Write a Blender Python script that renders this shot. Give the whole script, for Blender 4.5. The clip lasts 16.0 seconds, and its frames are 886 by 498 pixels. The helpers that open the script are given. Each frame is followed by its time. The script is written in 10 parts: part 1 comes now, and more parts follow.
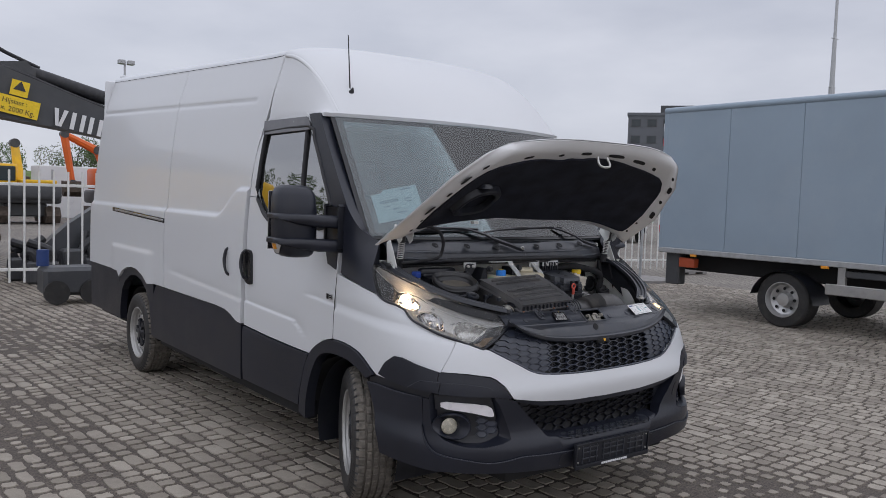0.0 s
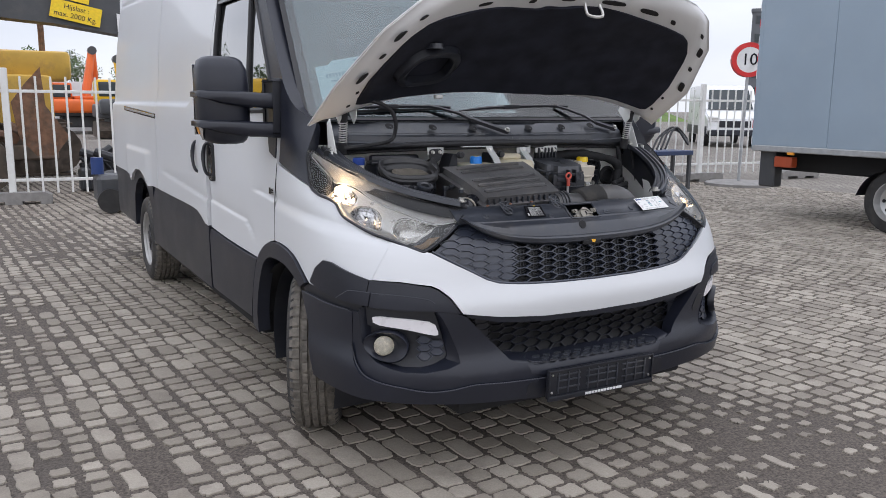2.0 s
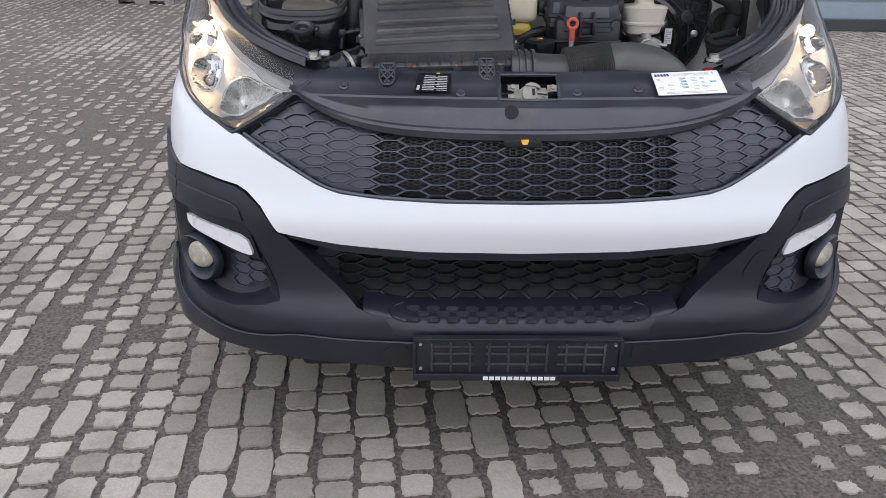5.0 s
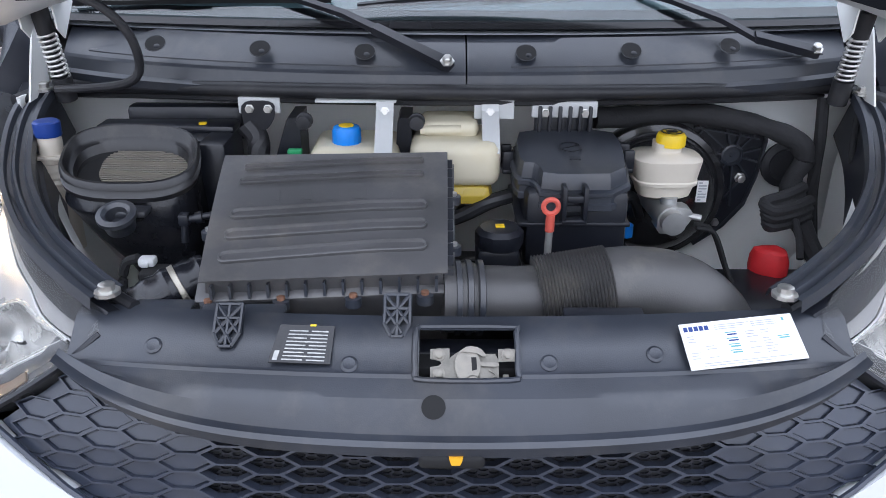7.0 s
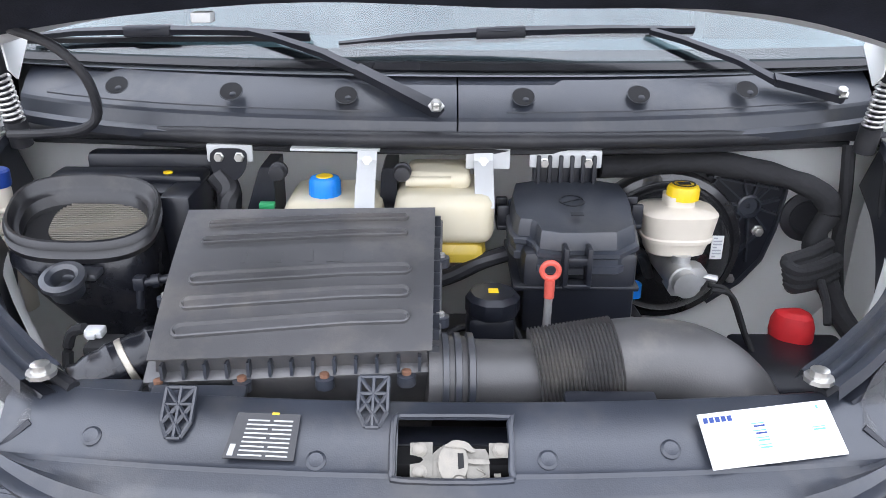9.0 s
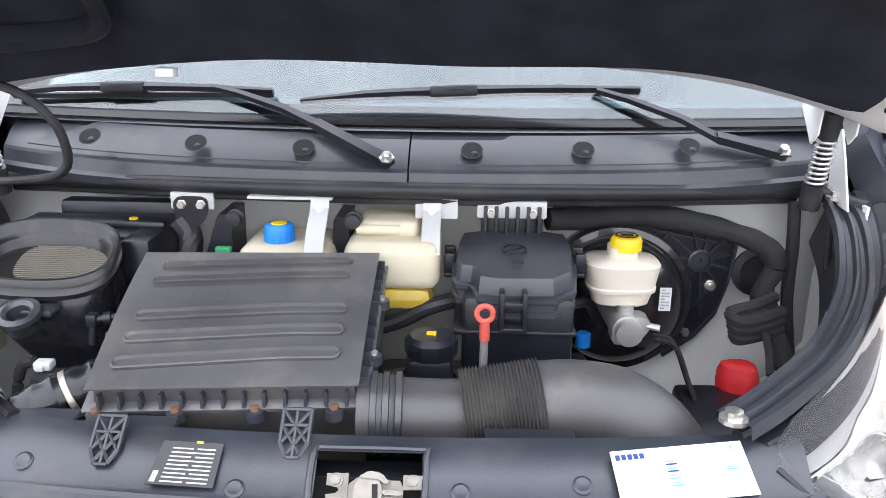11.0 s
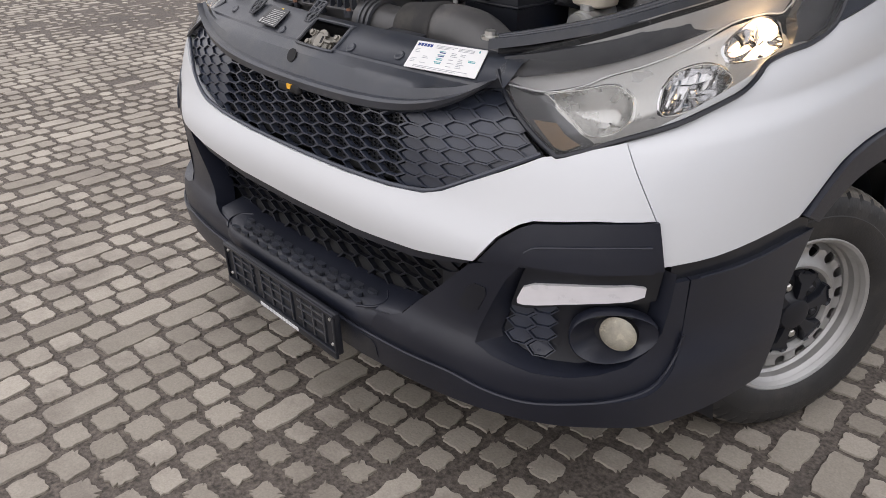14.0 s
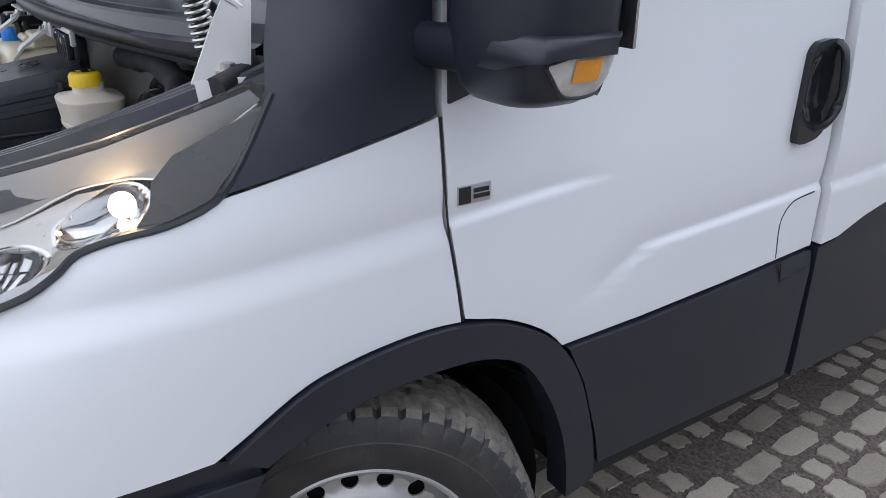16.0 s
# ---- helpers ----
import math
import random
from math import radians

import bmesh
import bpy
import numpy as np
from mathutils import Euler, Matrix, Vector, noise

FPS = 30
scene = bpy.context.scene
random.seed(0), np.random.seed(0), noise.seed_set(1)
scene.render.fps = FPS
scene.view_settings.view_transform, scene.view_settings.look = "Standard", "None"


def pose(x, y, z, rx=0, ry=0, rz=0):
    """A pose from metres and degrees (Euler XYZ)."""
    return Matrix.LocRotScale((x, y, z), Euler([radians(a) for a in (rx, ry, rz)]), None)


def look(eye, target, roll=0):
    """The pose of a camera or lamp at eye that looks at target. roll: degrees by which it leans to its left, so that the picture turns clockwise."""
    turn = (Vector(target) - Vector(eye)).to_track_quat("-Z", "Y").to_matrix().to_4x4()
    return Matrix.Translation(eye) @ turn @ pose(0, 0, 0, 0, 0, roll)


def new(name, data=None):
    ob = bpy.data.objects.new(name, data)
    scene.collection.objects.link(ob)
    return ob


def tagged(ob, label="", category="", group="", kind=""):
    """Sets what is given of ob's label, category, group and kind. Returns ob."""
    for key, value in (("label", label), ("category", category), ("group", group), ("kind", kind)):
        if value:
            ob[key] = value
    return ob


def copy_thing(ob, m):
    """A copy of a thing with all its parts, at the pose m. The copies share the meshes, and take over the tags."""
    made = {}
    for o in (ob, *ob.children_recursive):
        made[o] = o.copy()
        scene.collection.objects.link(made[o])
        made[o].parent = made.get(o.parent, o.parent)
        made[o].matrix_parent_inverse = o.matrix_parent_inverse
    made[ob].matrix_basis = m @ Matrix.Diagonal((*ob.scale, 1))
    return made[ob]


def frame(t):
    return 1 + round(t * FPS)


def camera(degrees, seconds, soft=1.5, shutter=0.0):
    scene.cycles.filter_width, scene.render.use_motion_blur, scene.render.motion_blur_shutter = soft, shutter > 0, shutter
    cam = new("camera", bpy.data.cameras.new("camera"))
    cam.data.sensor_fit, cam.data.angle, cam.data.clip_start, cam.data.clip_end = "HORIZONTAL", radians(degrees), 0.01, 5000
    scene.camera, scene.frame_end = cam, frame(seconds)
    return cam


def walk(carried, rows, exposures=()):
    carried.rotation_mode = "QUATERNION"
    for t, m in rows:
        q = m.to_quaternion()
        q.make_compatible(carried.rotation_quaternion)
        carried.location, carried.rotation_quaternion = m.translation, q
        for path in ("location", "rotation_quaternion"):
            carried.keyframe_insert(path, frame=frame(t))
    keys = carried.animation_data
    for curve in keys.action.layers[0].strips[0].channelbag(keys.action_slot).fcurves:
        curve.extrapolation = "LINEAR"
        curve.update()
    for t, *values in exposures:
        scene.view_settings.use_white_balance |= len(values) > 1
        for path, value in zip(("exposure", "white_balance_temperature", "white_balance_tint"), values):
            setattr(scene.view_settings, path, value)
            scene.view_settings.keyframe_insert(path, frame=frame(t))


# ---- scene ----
cam = camera(57.9, 16.0, soft=0.65)
ROWS = [
    (0.0, -3.067, -3.543, 1.590, 86.39, -1.84, -37.01),
    (0.5, -2.988, -3.519, 1.570, 86.35, -1.46, -36.61),
    (1.0, -2.730, -3.476, 1.519, 86.30, -1.06, -35.81),
    (1.5, -2.420, -3.432, 1.457, 85.16, -0.83, -33.94),
    (2.0, -2.057, -3.306, 1.426, 79.96, -0.48, -29.16),
    (2.5, -1.674, -3.256, 1.403, 77.05, 0.35, -19.54),
    (3.0, -1.284, -3.221, 1.399, 75.58, 0.05, -12.69),
    (3.5, -0.902, -3.143, 1.383, 73.86, -0.35, -8.71),
    (6.0, -0.071, -2.217, 1.523, 64.30, -0.38, 0.16),
    (6.5, -0.020, -1.950, 1.589, 64.68, -0.29, 0.07),
    (7.0, -0.033, -1.737, 1.607, 66.12, -0.33, -0.14),
    (7.5, -0.023, -1.625, 1.613, 66.92, -0.36, -0.12),
    (8.0, -0.012, -1.591, 1.615, 67.47, -0.36, -0.11),
    (8.5, -0.010, -1.579, 1.609, 67.87, -0.41, -0.01),
    (11.0, 0.120, -1.635, 1.581, 73.18, -0.72, 1.85),
    (11.5, 0.304, -1.768, 1.559, 77.08, 0.30, 11.11),
    (12.0, 0.550, -1.973, 1.522, 78.31, -0.41, 17.66),
    (12.5, 0.841, -2.103, 1.460, 78.46, -0.66, 20.93),
    (13.0, 1.125, -2.156, 1.429, 74.66, -0.17, 28.45),
    (13.5, 1.355, -2.076, 1.408, 68.47, 0.17, 39.18),
    (14.0, 1.588, -1.867, 1.421, 63.10, 0.04, 46.94),
    (14.5, 1.807, -1.552, 1.422, 61.41, -1.00, 50.47),
    (15.0, 1.929, -1.231, 1.416, 60.91, -0.68, 52.54),
    (15.5, 1.943, -0.894, 1.438, 61.66, -0.39, 53.67),
    (16.0, 1.952, -0.560, 1.457, 67.51, -0.46, 55.34),
]

EXPOSURES = [(0.0, -0.19, 6450, 14), (1.0, -0.05, 6450, 13), (1.5, 0.08, 6450, 13), (2.5, 0.59, 6480, 13), (3.5, 0.60, 6480, 14), (6.0, 0.62, 6150, 13), (7.0, 1.06, 5960, 13), (8.5, 1.60, 6160, 13), (11.0, 1.77, 6450, 14), (11.5, 1.62, 6530, 14), (12.0, 1.14, 6620, 14), (13.0, 0.58, 6980, 15), (14.5, 0.48, 6820, 14), (15.5, 0.60, 6350, 13), (16.0, 0.64, 6170, 13)]
walk(cam, [(t, pose(x, y, z, a, b, c)) for t, x, y, z, a, b, c in ROWS], exposures=EXPOSURES)

# ---- sky and light ----
world = bpy.data.worlds.new("overcast_sky")
scene.world = world
world.use_nodes = True
wn, wl = world.node_tree.nodes, world.node_tree.links
wn.clear()
w_out = wn.new("ShaderNodeOutputWorld")
w_bg = wn.new("ShaderNodeBackground")
w_sky = wn.new("ShaderNodeTexSky")
w_sky.sky_type = "NISHITA"
w_sky.sun_disc = False
w_sky.sun_elevation, w_sky.sun_rotation = radians(30), radians(188)
w_scale = wn.new("ShaderNodeMix")
w_scale.data_type, w_scale.blend_type = "RGBA", "MULTIPLY"
w_scale.inputs[0].default_value = 1.0
w_scale.inputs[7].default_value = (0.1, 0.1, 0.1, 1)
w_tc = wn.new("ShaderNodeTexCoord")
w_map = wn.new("ShaderNodeMapping")
w_map.inputs["Scale"].default_value = (1.6, 1.6, 4.5)
w_noise = wn.new("ShaderNodeTexNoise")
w_noise.inputs["Scale"].default_value = 1.7
w_noise.inputs["Detail"].default_value = 5
w_noise.inputs["Roughness"].default_value = 0.5
w_ramp = wn.new("ShaderNodeValToRGB")
w_ramp.color_ramp.elements[0].position, w_ramp.color_ramp.elements[0].color = 0.30, (0.56, 0.60, 0.68, 1)
w_ramp.color_ramp.elements[1].position, w_ramp.color_ramp.elements[1].color = 0.72, (0.80, 0.835, 0.90, 1)
w_mix = wn.new("ShaderNodeMix")
w_mix.data_type = "RGBA"
w_mix.inputs[0].default_value = 0.93
wl.new(w_sky.outputs[0], w_scale.inputs[6])
wl.new(w_tc.outputs["Generated"], w_map.inputs[0])
wl.new(w_map.outputs[0], w_noise.inputs["Vector"])
wl.new(w_noise.outputs["Fac"], w_ramp.inputs[0])
wl.new(w_scale.outputs[2], w_mix.inputs[6])
wl.new(w_ramp.outputs[0], w_mix.inputs[7])
# an overcast sky is brightest overhead
w_sep = wn.new("ShaderNodeSeparateXYZ")
w_sq = wn.new("ShaderNodeMath")
w_sq.operation = "MULTIPLY"
w_up = wn.new("ShaderNodeMath")
w_up.operation = "MULTIPLY_ADD"
w_up.inputs[1].default_value, w_up.inputs[2].default_value = 0.75, 0.95
w_dome = wn.new("ShaderNodeMix")
w_dome.data_type, w_dome.blend_type, w_dome.clamp_result = "RGBA", "MULTIPLY", False
w_dome.inputs[0].default_value = 1.0
wl.new(w_tc.outputs["Generated"], w_sep.inputs[0])
wl.new(w_sep.outputs[2], w_sq.inputs[0])
wl.new(w_sep.outputs[2], w_sq.inputs[1])
wl.new(w_sq.outputs[0], w_up.inputs[0])
wl.new(w_mix.outputs[2], w_dome.inputs[6])
wl.new(w_up.outputs[0], w_dome.inputs[7])
wl.new(w_dome.outputs[2], w_bg.inputs[0])
w_bg.inputs[1].default_value = 1.08
wl.new(w_bg.outputs[0], w_out.inputs[0])

sun_data = bpy.data.lights.new("sun", "SUN")
sun_data.energy, sun_data.angle, sun_data.color = 0.62, radians(179), (1.0, 0.97, 0.93)
sun = new("sun", sun_data)
sun.matrix_world = look((-3, -22, 13), (0, 0, 0))


# ---- materials ----
def mat(name, color, rough=0.5, metal=0.0, var=0.12, scale=6.0, bump=0.0, bscale=120.0, coat=0.0, dirt=None, dirt_amt=0.0, dirt_scale=3.0, spec=0.5, rvar=0.1):
    """A surface with slow and fine variation of colour, gloss and relief, and stains of a second colour."""
    m = bpy.data.materials.new(name)
    m.use_nodes = True
    n, l = m.node_tree.nodes, m.node_tree.links
    b = n["Principled BSDF"]
    tc = n.new("ShaderNodeTexCoord")
    n1 = n.new("ShaderNodeTexNoise")
    n1.inputs["Scale"].default_value, n1.inputs["Detail"].default_value = scale, 6
    n2 = n.new("ShaderNodeTexNoise")
    n2.inputs["Scale"].default_value, n2.inputs["Detail"].default_value = bscale, 3
    for k in (n1, n2):
        l.new(tc.outputs["Object"], k.inputs["Vector"])
    r = n.new("ShaderNodeValToRGB")
    c0 = [max(0, c * (1 - var)) for c in color]
    c1 = [min(1, c * (1 + var)) for c in color]
    r.color_ramp.elements[0].position, r.color_ramp.elements[0].color = 0.32, (*c0, 1)
    r.color_ramp.elements[1].position, r.color_ramp.elements[1].color = 0.68, (*c1, 1)
    l.new(n1.outputs["Fac"], r.inputs[0])
    col = r.outputs[0]
    if dirt:
        n3 = n.new("ShaderNodeTexNoise")
        n3.inputs["Scale"].default_value, n3.inputs["Detail"].default_value, n3.inputs["Roughness"].default_value = dirt_scale, 9, 0.65
        l.new(tc.outputs["Object"], n3.inputs["Vector"])
        r3 = n.new("ShaderNodeValToRGB")
        r3.color_ramp.elements[0].position, r3.color_ramp.elements[0].color = 0.5, (0, 0, 0, 1)
        r3.color_ramp.elements[1].position, r3.color_ramp.elements[1].color = 0.78, (dirt_amt, dirt_amt, dirt_amt, 1)
        l.new(n3.outputs["Fac"], r3.inputs[0])
        mx = n.new("ShaderNodeMix")
        mx.data_type = "RGBA"
        l.new(r3.outputs[0], mx.inputs[0])
        l.new(col, mx.inputs[6])
        mx.inputs[7].default_value = (*dirt, 1)
        col = mx.outputs[2]
    l.new(col, b.inputs["Base Color"])
    mr = n.new("ShaderNodeMapRange")
    mr.inputs[3].default_value, mr.inputs[4].default_value = max(0.02, rough - rvar), min(1, rough + rvar)
    l.new(n1.outputs["Fac"], mr.inputs[0])
    l.new(mr.outputs[0], b.inputs["Roughness"])
    b.inputs["Metallic"].default_value = metal
    b.inputs["Coat Weight"].default_value = coat
    b.inputs["Coat Roughness"].default_value = 0.06
    b.inputs["Specular IOR Level"].default_value = spec
    if bump:
        bp = n.new("ShaderNodeBump")
        bp.inputs["Strength"].default_value, bp.inputs["Distance"].default_value = bump, 0.002
        l.new(n2.outputs["Fac"], bp.inputs["Height"])
        l.new(bp.outputs[0], b.inputs["Normal"])
    return m


def glass_mat(name, tint=(0.75, 0.82, 0.82), clear=1.0, gloss=0.02, base=0.03):
    """A pane: tinted clear view mixed with a mirror by Fresnel."""
    m = bpy.data.materials.new(name)
    m.use_nodes = True
    n, l = m.node_tree.nodes, m.node_tree.links
    n.clear()
    out = n.new("ShaderNodeOutputMaterial")
    tr = n.new("ShaderNodeBsdfTransparent")
    tr.inputs[0].default_value = (*[c * clear for c in tint], 1)
    gl = n.new("ShaderNodeBsdfGlossy")
    gl.inputs["Roughness"].default_value = gloss
    fr = n.new("ShaderNodeFresnel")
    fr.inputs[0].default_value = 1.5
    ad = n.new("ShaderNodeMath")
    ad.operation, ad.use_clamp = "ADD", True
    ad.inputs[1].default_value = base
    mx = n.new("ShaderNodeMixShader")
    l.new(fr.outputs[0], ad.inputs[0])
    l.new(ad.outputs[0], mx.inputs[0])
    l.new(tr.outputs[0], mx.inputs[1])
    l.new(gl.outputs[0], mx.inputs[2])
    l.new(mx.outputs[0], out.inputs[0])
    return m


def glow_mat(name, color, power):
    m = bpy.data.materials.new(name)
    m.use_nodes = True
    b = m.node_tree.nodes["Principled BSDF"]
    b.inputs["Base Color"].default_value = (*color, 1)
    b.inputs["Emission Color"].default_value = (*color, 1)
    b.inputs["Emission Strength"].default_value = power
    return m


WHITE = mat("white_paint", (0.648, 0.662, 0.68), 0.36, var=0.012, scale=2, coat=0.35, dirt=(0.56, 0.54, 0.50), dirt_amt=0.10, dirt_scale=2.0)
INNER_WHITE = mat("bare_white_paint", (0.82, 0.825, 0.805), 0.4, var=0.04, scale=9, dirt=(0.50, 0.48, 0.43), dirt_amt=0.16, dirt_scale=9)
TRIM = mat("grained_black_plastic", (0.012, 0.014, 0.023), 0.36, var=0.15, scale=3, bump=0.14, bscale=600, dirt=(0.12, 0.115, 0.11), dirt_amt=0.05, dirt_scale=5, spec=0.5)
TRIM_DARK = mat("dark_plastic", (0.011, 0.0125, 0.018), 0.36, var=0.2, scale=5, bump=0.04, bscale=300, dirt=(0.10, 0.093, 0.085), dirt_amt=0.12, dirt_scale=12)
COVER = mat("dusty_black_plastic", (0.027, 0.031, 0.041), 0.36, var=0.25, scale=6, bump=0.12, bscale=500, dirt=(0.13, 0.12, 0.105), dirt_amt=0.38, dirt_scale=8, rvar=0.12, spec=0.7)
HOSE = mat("dust_grey_hose_rubber", (0.074, 0.072, 0.072), 0.46, var=0.2, scale=7, bump=0.12, bscale=400, dirt=(0.27, 0.24, 0.20), dirt_amt=0.50, dirt_scale=6, rvar=0.12, spec=0.6)
LID = mat("dust_grey_filter_lid", (0.074, 0.073, 0.075), 0.42, var=0.28, scale=6, bump=0.12, bscale=500, dirt=(0.24, 0.215, 0.185), dirt_amt=0.62, dirt_scale=5, rvar=0.12, spec=0.7)
MOUTH = mat("scuffed_rubber_mouth", (0.013, 0.013, 0.015), 0.34, var=0.3, scale=14, bump=0.15, bscale=200, dirt=(0.14, 0.125, 0.105), dirt_amt=0.22, dirt_scale=16, spec=0.6)
STRAP = mat("grey_white_strap_paint", (0.56, 0.57, 0.565), 0.42, var=0.05, scale=20, dirt=(0.36, 0.33, 0.28), dirt_amt=0.25, dirt_scale=20)
DUSTY = mat("brown_dusted_plastic", (0.050, 0.048, 0.047), 0.42, var=0.25, scale=8, bump=0.12, bscale=400, dirt=(0.23, 0.195, 0.15), dirt_amt=0.50, dirt_scale=6, rvar=0.12, spec=0.6)
GRILLE = mat("grille_plastic", (0.030, 0.036, 0.054), 0.32, var=0.2, scale=8, dirt=(0.12, 0.12, 0.11), dirt_amt=0.18, dirt_scale=12, spec=0.7)
RUBBER = mat("rubber", (0.018, 0.0185, 0.022), 0.5, var=0.25, scale=9, bump=0.2, bscale=200, dirt=(0.13, 0.12, 0.105), dirt_amt=0.20, dirt_scale=9)
TYRE = mat("tyre_rubber", (0.022, 0.0215, 0.022), 0.55, var=0.25, scale=12, bump=0.3, bscale=160, dirt=(0.16, 0.14, 0.115), dirt_amt=0.20, dirt_scale=9)
TREAD = mat("dusty_tread_rubber", (0.115, 0.104, 0.090), 0.9, var=0.35, scale=40, bump=0.5, bscale=200, dirt=(0.27, 0.235, 0.19), dirt_amt=0.6, dirt_scale=22)
# black for plastic parts; also paints the shade in gaps, holes and openings
DARK = mat("black_plastic_and_shade", (0.010, 0.010, 0.011), 0.8, var=0.3, scale=6)
FELT = mat("black_felt", (0.018, 0.020, 0.030), 0.9, var=0.4, scale=10, bump=0.5, bscale=300, spec=0.3)
STEEL = mat("silver_steel", (0.52, 0.52, 0.52), 0.38, 0.85, var=0.10, scale=14, dirt=(0.25, 0.22, 0.18), dirt_amt=0.35, dirt_scale=14)
ZINC = mat("zinc_plated_steel", (0.62, 0.61, 0.58), 0.35, 0.9, var=0.12, scale=25)
WHEEL = mat("silver_wheel_paint", (0.44, 0.435, 0.425), 0.40, 0.5, var=0.08, scale=9, dirt=(0.22, 0.19, 0.155), dirt_amt=0.5, dirt_scale=10)
RUST = mat("rusty_steel", (0.16, 0.085, 0.05), 0.85, 0.1, var=0.4, scale=9, bump=0.5, bscale=90, dirt=(0.10, 0.09, 0.08), dirt_amt=0.7, dirt_scale=5)
MUD = mat("muddy_track_steel", (0.085, 0.066, 0.052), 0.9, var=0.35, scale=7, bump=0.6, bscale=60, dirt=(0.05, 0.045, 0.04), dirt_amt=0.8, dirt_scale=4)
CHROME = mat("chrome_reflector", (0.58, 0.58, 0.59), 0.09, 1.0, var=0.03, scale=30, rvar=0.04)
LAMP_GREY = mat("silver_lamp_bezel", (0.58, 0.57, 0.55), 0.3, 0.4, var=0.06, scale=20)
AMBER = mat("amber_plastic", (0.75, 0.30, 0.03), 0.25, var=0.1, scale=20)
BLUE_CAP = mat("blue_plastic", (0.01, 0.23, 0.78), 0.4, var=0.1, scale=30)
NAVY_CAP = mat("dark_blue_plastic", (0.015, 0.05, 0.26), 0.4, var=0.1, scale=30)
YELLOW_CAP = mat("yellow_plastic", (0.85, 0.58, 0.01), 0.4, var=0.08, scale=30)
RED = mat("red_plastic", (0.62, 0.025, 0.03), 0.5, var=0.15, scale=20)
DIP = mat("faded_red_plastic", (0.60, 0.10, 0.07), 0.5, var=0.15, scale=40)
TANK = mat("aged_translucent_tank", (0.64, 0.585, 0.44), 0.42, var=0.08, scale=6, dirt=(0.62, 0.48, 0.20), dirt_amt=0.45, dirt_scale=4)
MILKY = mat("milky_plastic", (0.68, 0.62, 0.52), 0.42, var=0.06, scale=10, dirt=(0.45, 0.38, 0.28), dirt_amt=0.35, dirt_scale=9)
FLUID = mat("amber_coolant", (0.62, 0.45, 0.06), 0.3, var=0.1, scale=10)
ALU = mat("cast_aluminium", (0.50, 0.50, 0.49), 0.5, 0.8, var=0.15, scale=20, bump=0.3, bscale=200)
ENGINE = mat("oily_engine_casting", (0.07, 0.06, 0.05), 0.6, 0.3, var=0.35, scale=10, bump=0.4, bscale=60, dirt=(0.17, 0.13, 0.09), dirt_amt=0.5, dirt_scale=8)
PAPER = mat("white_label", (0.80, 0.80, 0.79), 0.6, var=0.02, scale=30)
INK = mat("grey_print", (0.42, 0.43, 0.45), 0.7, var=0.1, scale=50)
INK_BLUE = mat("navy_print", (0.02, 0.05, 0.22), 0.7, var=0.1, scale=50)
INK_TEAL = mat("teal_print", (0.14, 0.38, 0.40), 0.7, var=0.1, scale=50)
INK_WHITE = mat("white_paint", (0.74, 0.745, 0.75), 0.48, var=0.012, scale=2, coat=0.18, dirt=(0.56, 0.54, 0.50), dirt_amt=0.10, dirt_scale=2.0)
BLACK_GLOSS = mat("gloss_black", (0.012, 0.012, 0.014), 0.15, var=0.2, scale=5)
DASH = mat("grey_dashboard", (0.16, 0.17, 0.18), 0.8, var=0.1, scale=8)
SEAT = mat("dark_seat_fabric", (0.10, 0.105, 0.115), 0.95, var=0.2, scale=20, bump=0.4, bscale=300)
TAPE = mat("cloth_tape", (0.018, 0.018, 0.020), 0.85, var=0.3, scale=18, bump=0.6, bscale=120)
GLASS = glass_mat("windscreen_glass", (0.72, 0.84, 0.86), 0.93, 0.02, 0.085)
GLASS.node_tree.nodes["Fresnel"].inputs[0].default_value = 1.36
SIDE_GLASS = glass_mat("side_glass", (0.62, 0.72, 0.74), 0.26, 0.02, 0.42)
LENS = glass_mat("clear_lens", (0.95, 0.95, 0.94), 0.97, 0.03, 0.02)
HAZY_LENS = glass_mat("hazy_lamp_cover", (0.95, 0.95, 0.94), 0.97, 0.04, 0.03)
hn, hl_ = HAZY_LENS.node_tree.nodes, HAZY_LENS.node_tree.links
h_dif, h_mix = hn.new("ShaderNodeBsdfDiffuse"), hn.new("ShaderNodeMixShader")
h_dif.inputs[0].default_value = (0.80, 0.79, 0.77, 1)
h_noise = hn.new("ShaderNodeTexNoise")
h_noise.inputs["Scale"].default_value = 14.0
h_map = hn.new("ShaderNodeMapRange")
h_map.inputs[3].default_value, h_map.inputs[4].default_value = 0.0, 0.03
hn["Fresnel"].inputs[0].default_value = 1.36
hn["Math"].inputs[1].default_value = 0.0
hl_.new(h_noise.outputs["Fac"], h_map.inputs[0])
hl_.new(h_map.outputs[0], h_mix.inputs[0])
hl_.new(hn["Mix Shader"].outputs[0], h_mix.inputs[1])
hl_.new(h_dif.outputs[0], h_mix.inputs[2])
hl_.new(h_mix.outputs[0], hn["Material Output"].inputs[0])
DRL = mat("frosted_white_lens", (0.74, 0.72, 0.74), 0.3, var=0.04, scale=30)
LIT = glow_mat("lit_bulb", (1.0, 0.70, 0.38), 40.0)
LIT_DIM = glow_mat("dim_lit_bulb", (1.0, 0.70, 0.38), 13.0)
FROST = mat("frosted_lamp_band", (0.36, 0.355, 0.35), 0.42, 0.0, var=0.08, scale=20)
PALE_RIB = mat("pale_ribbed_silver", (0.52, 0.515, 0.50), 0.30, 0.5, var=0.04, scale=20)
rn, rl = PALE_RIB.node_tree.nodes, PALE_RIB.node_tree.links
rw = rn.new("ShaderNodeTexWave")
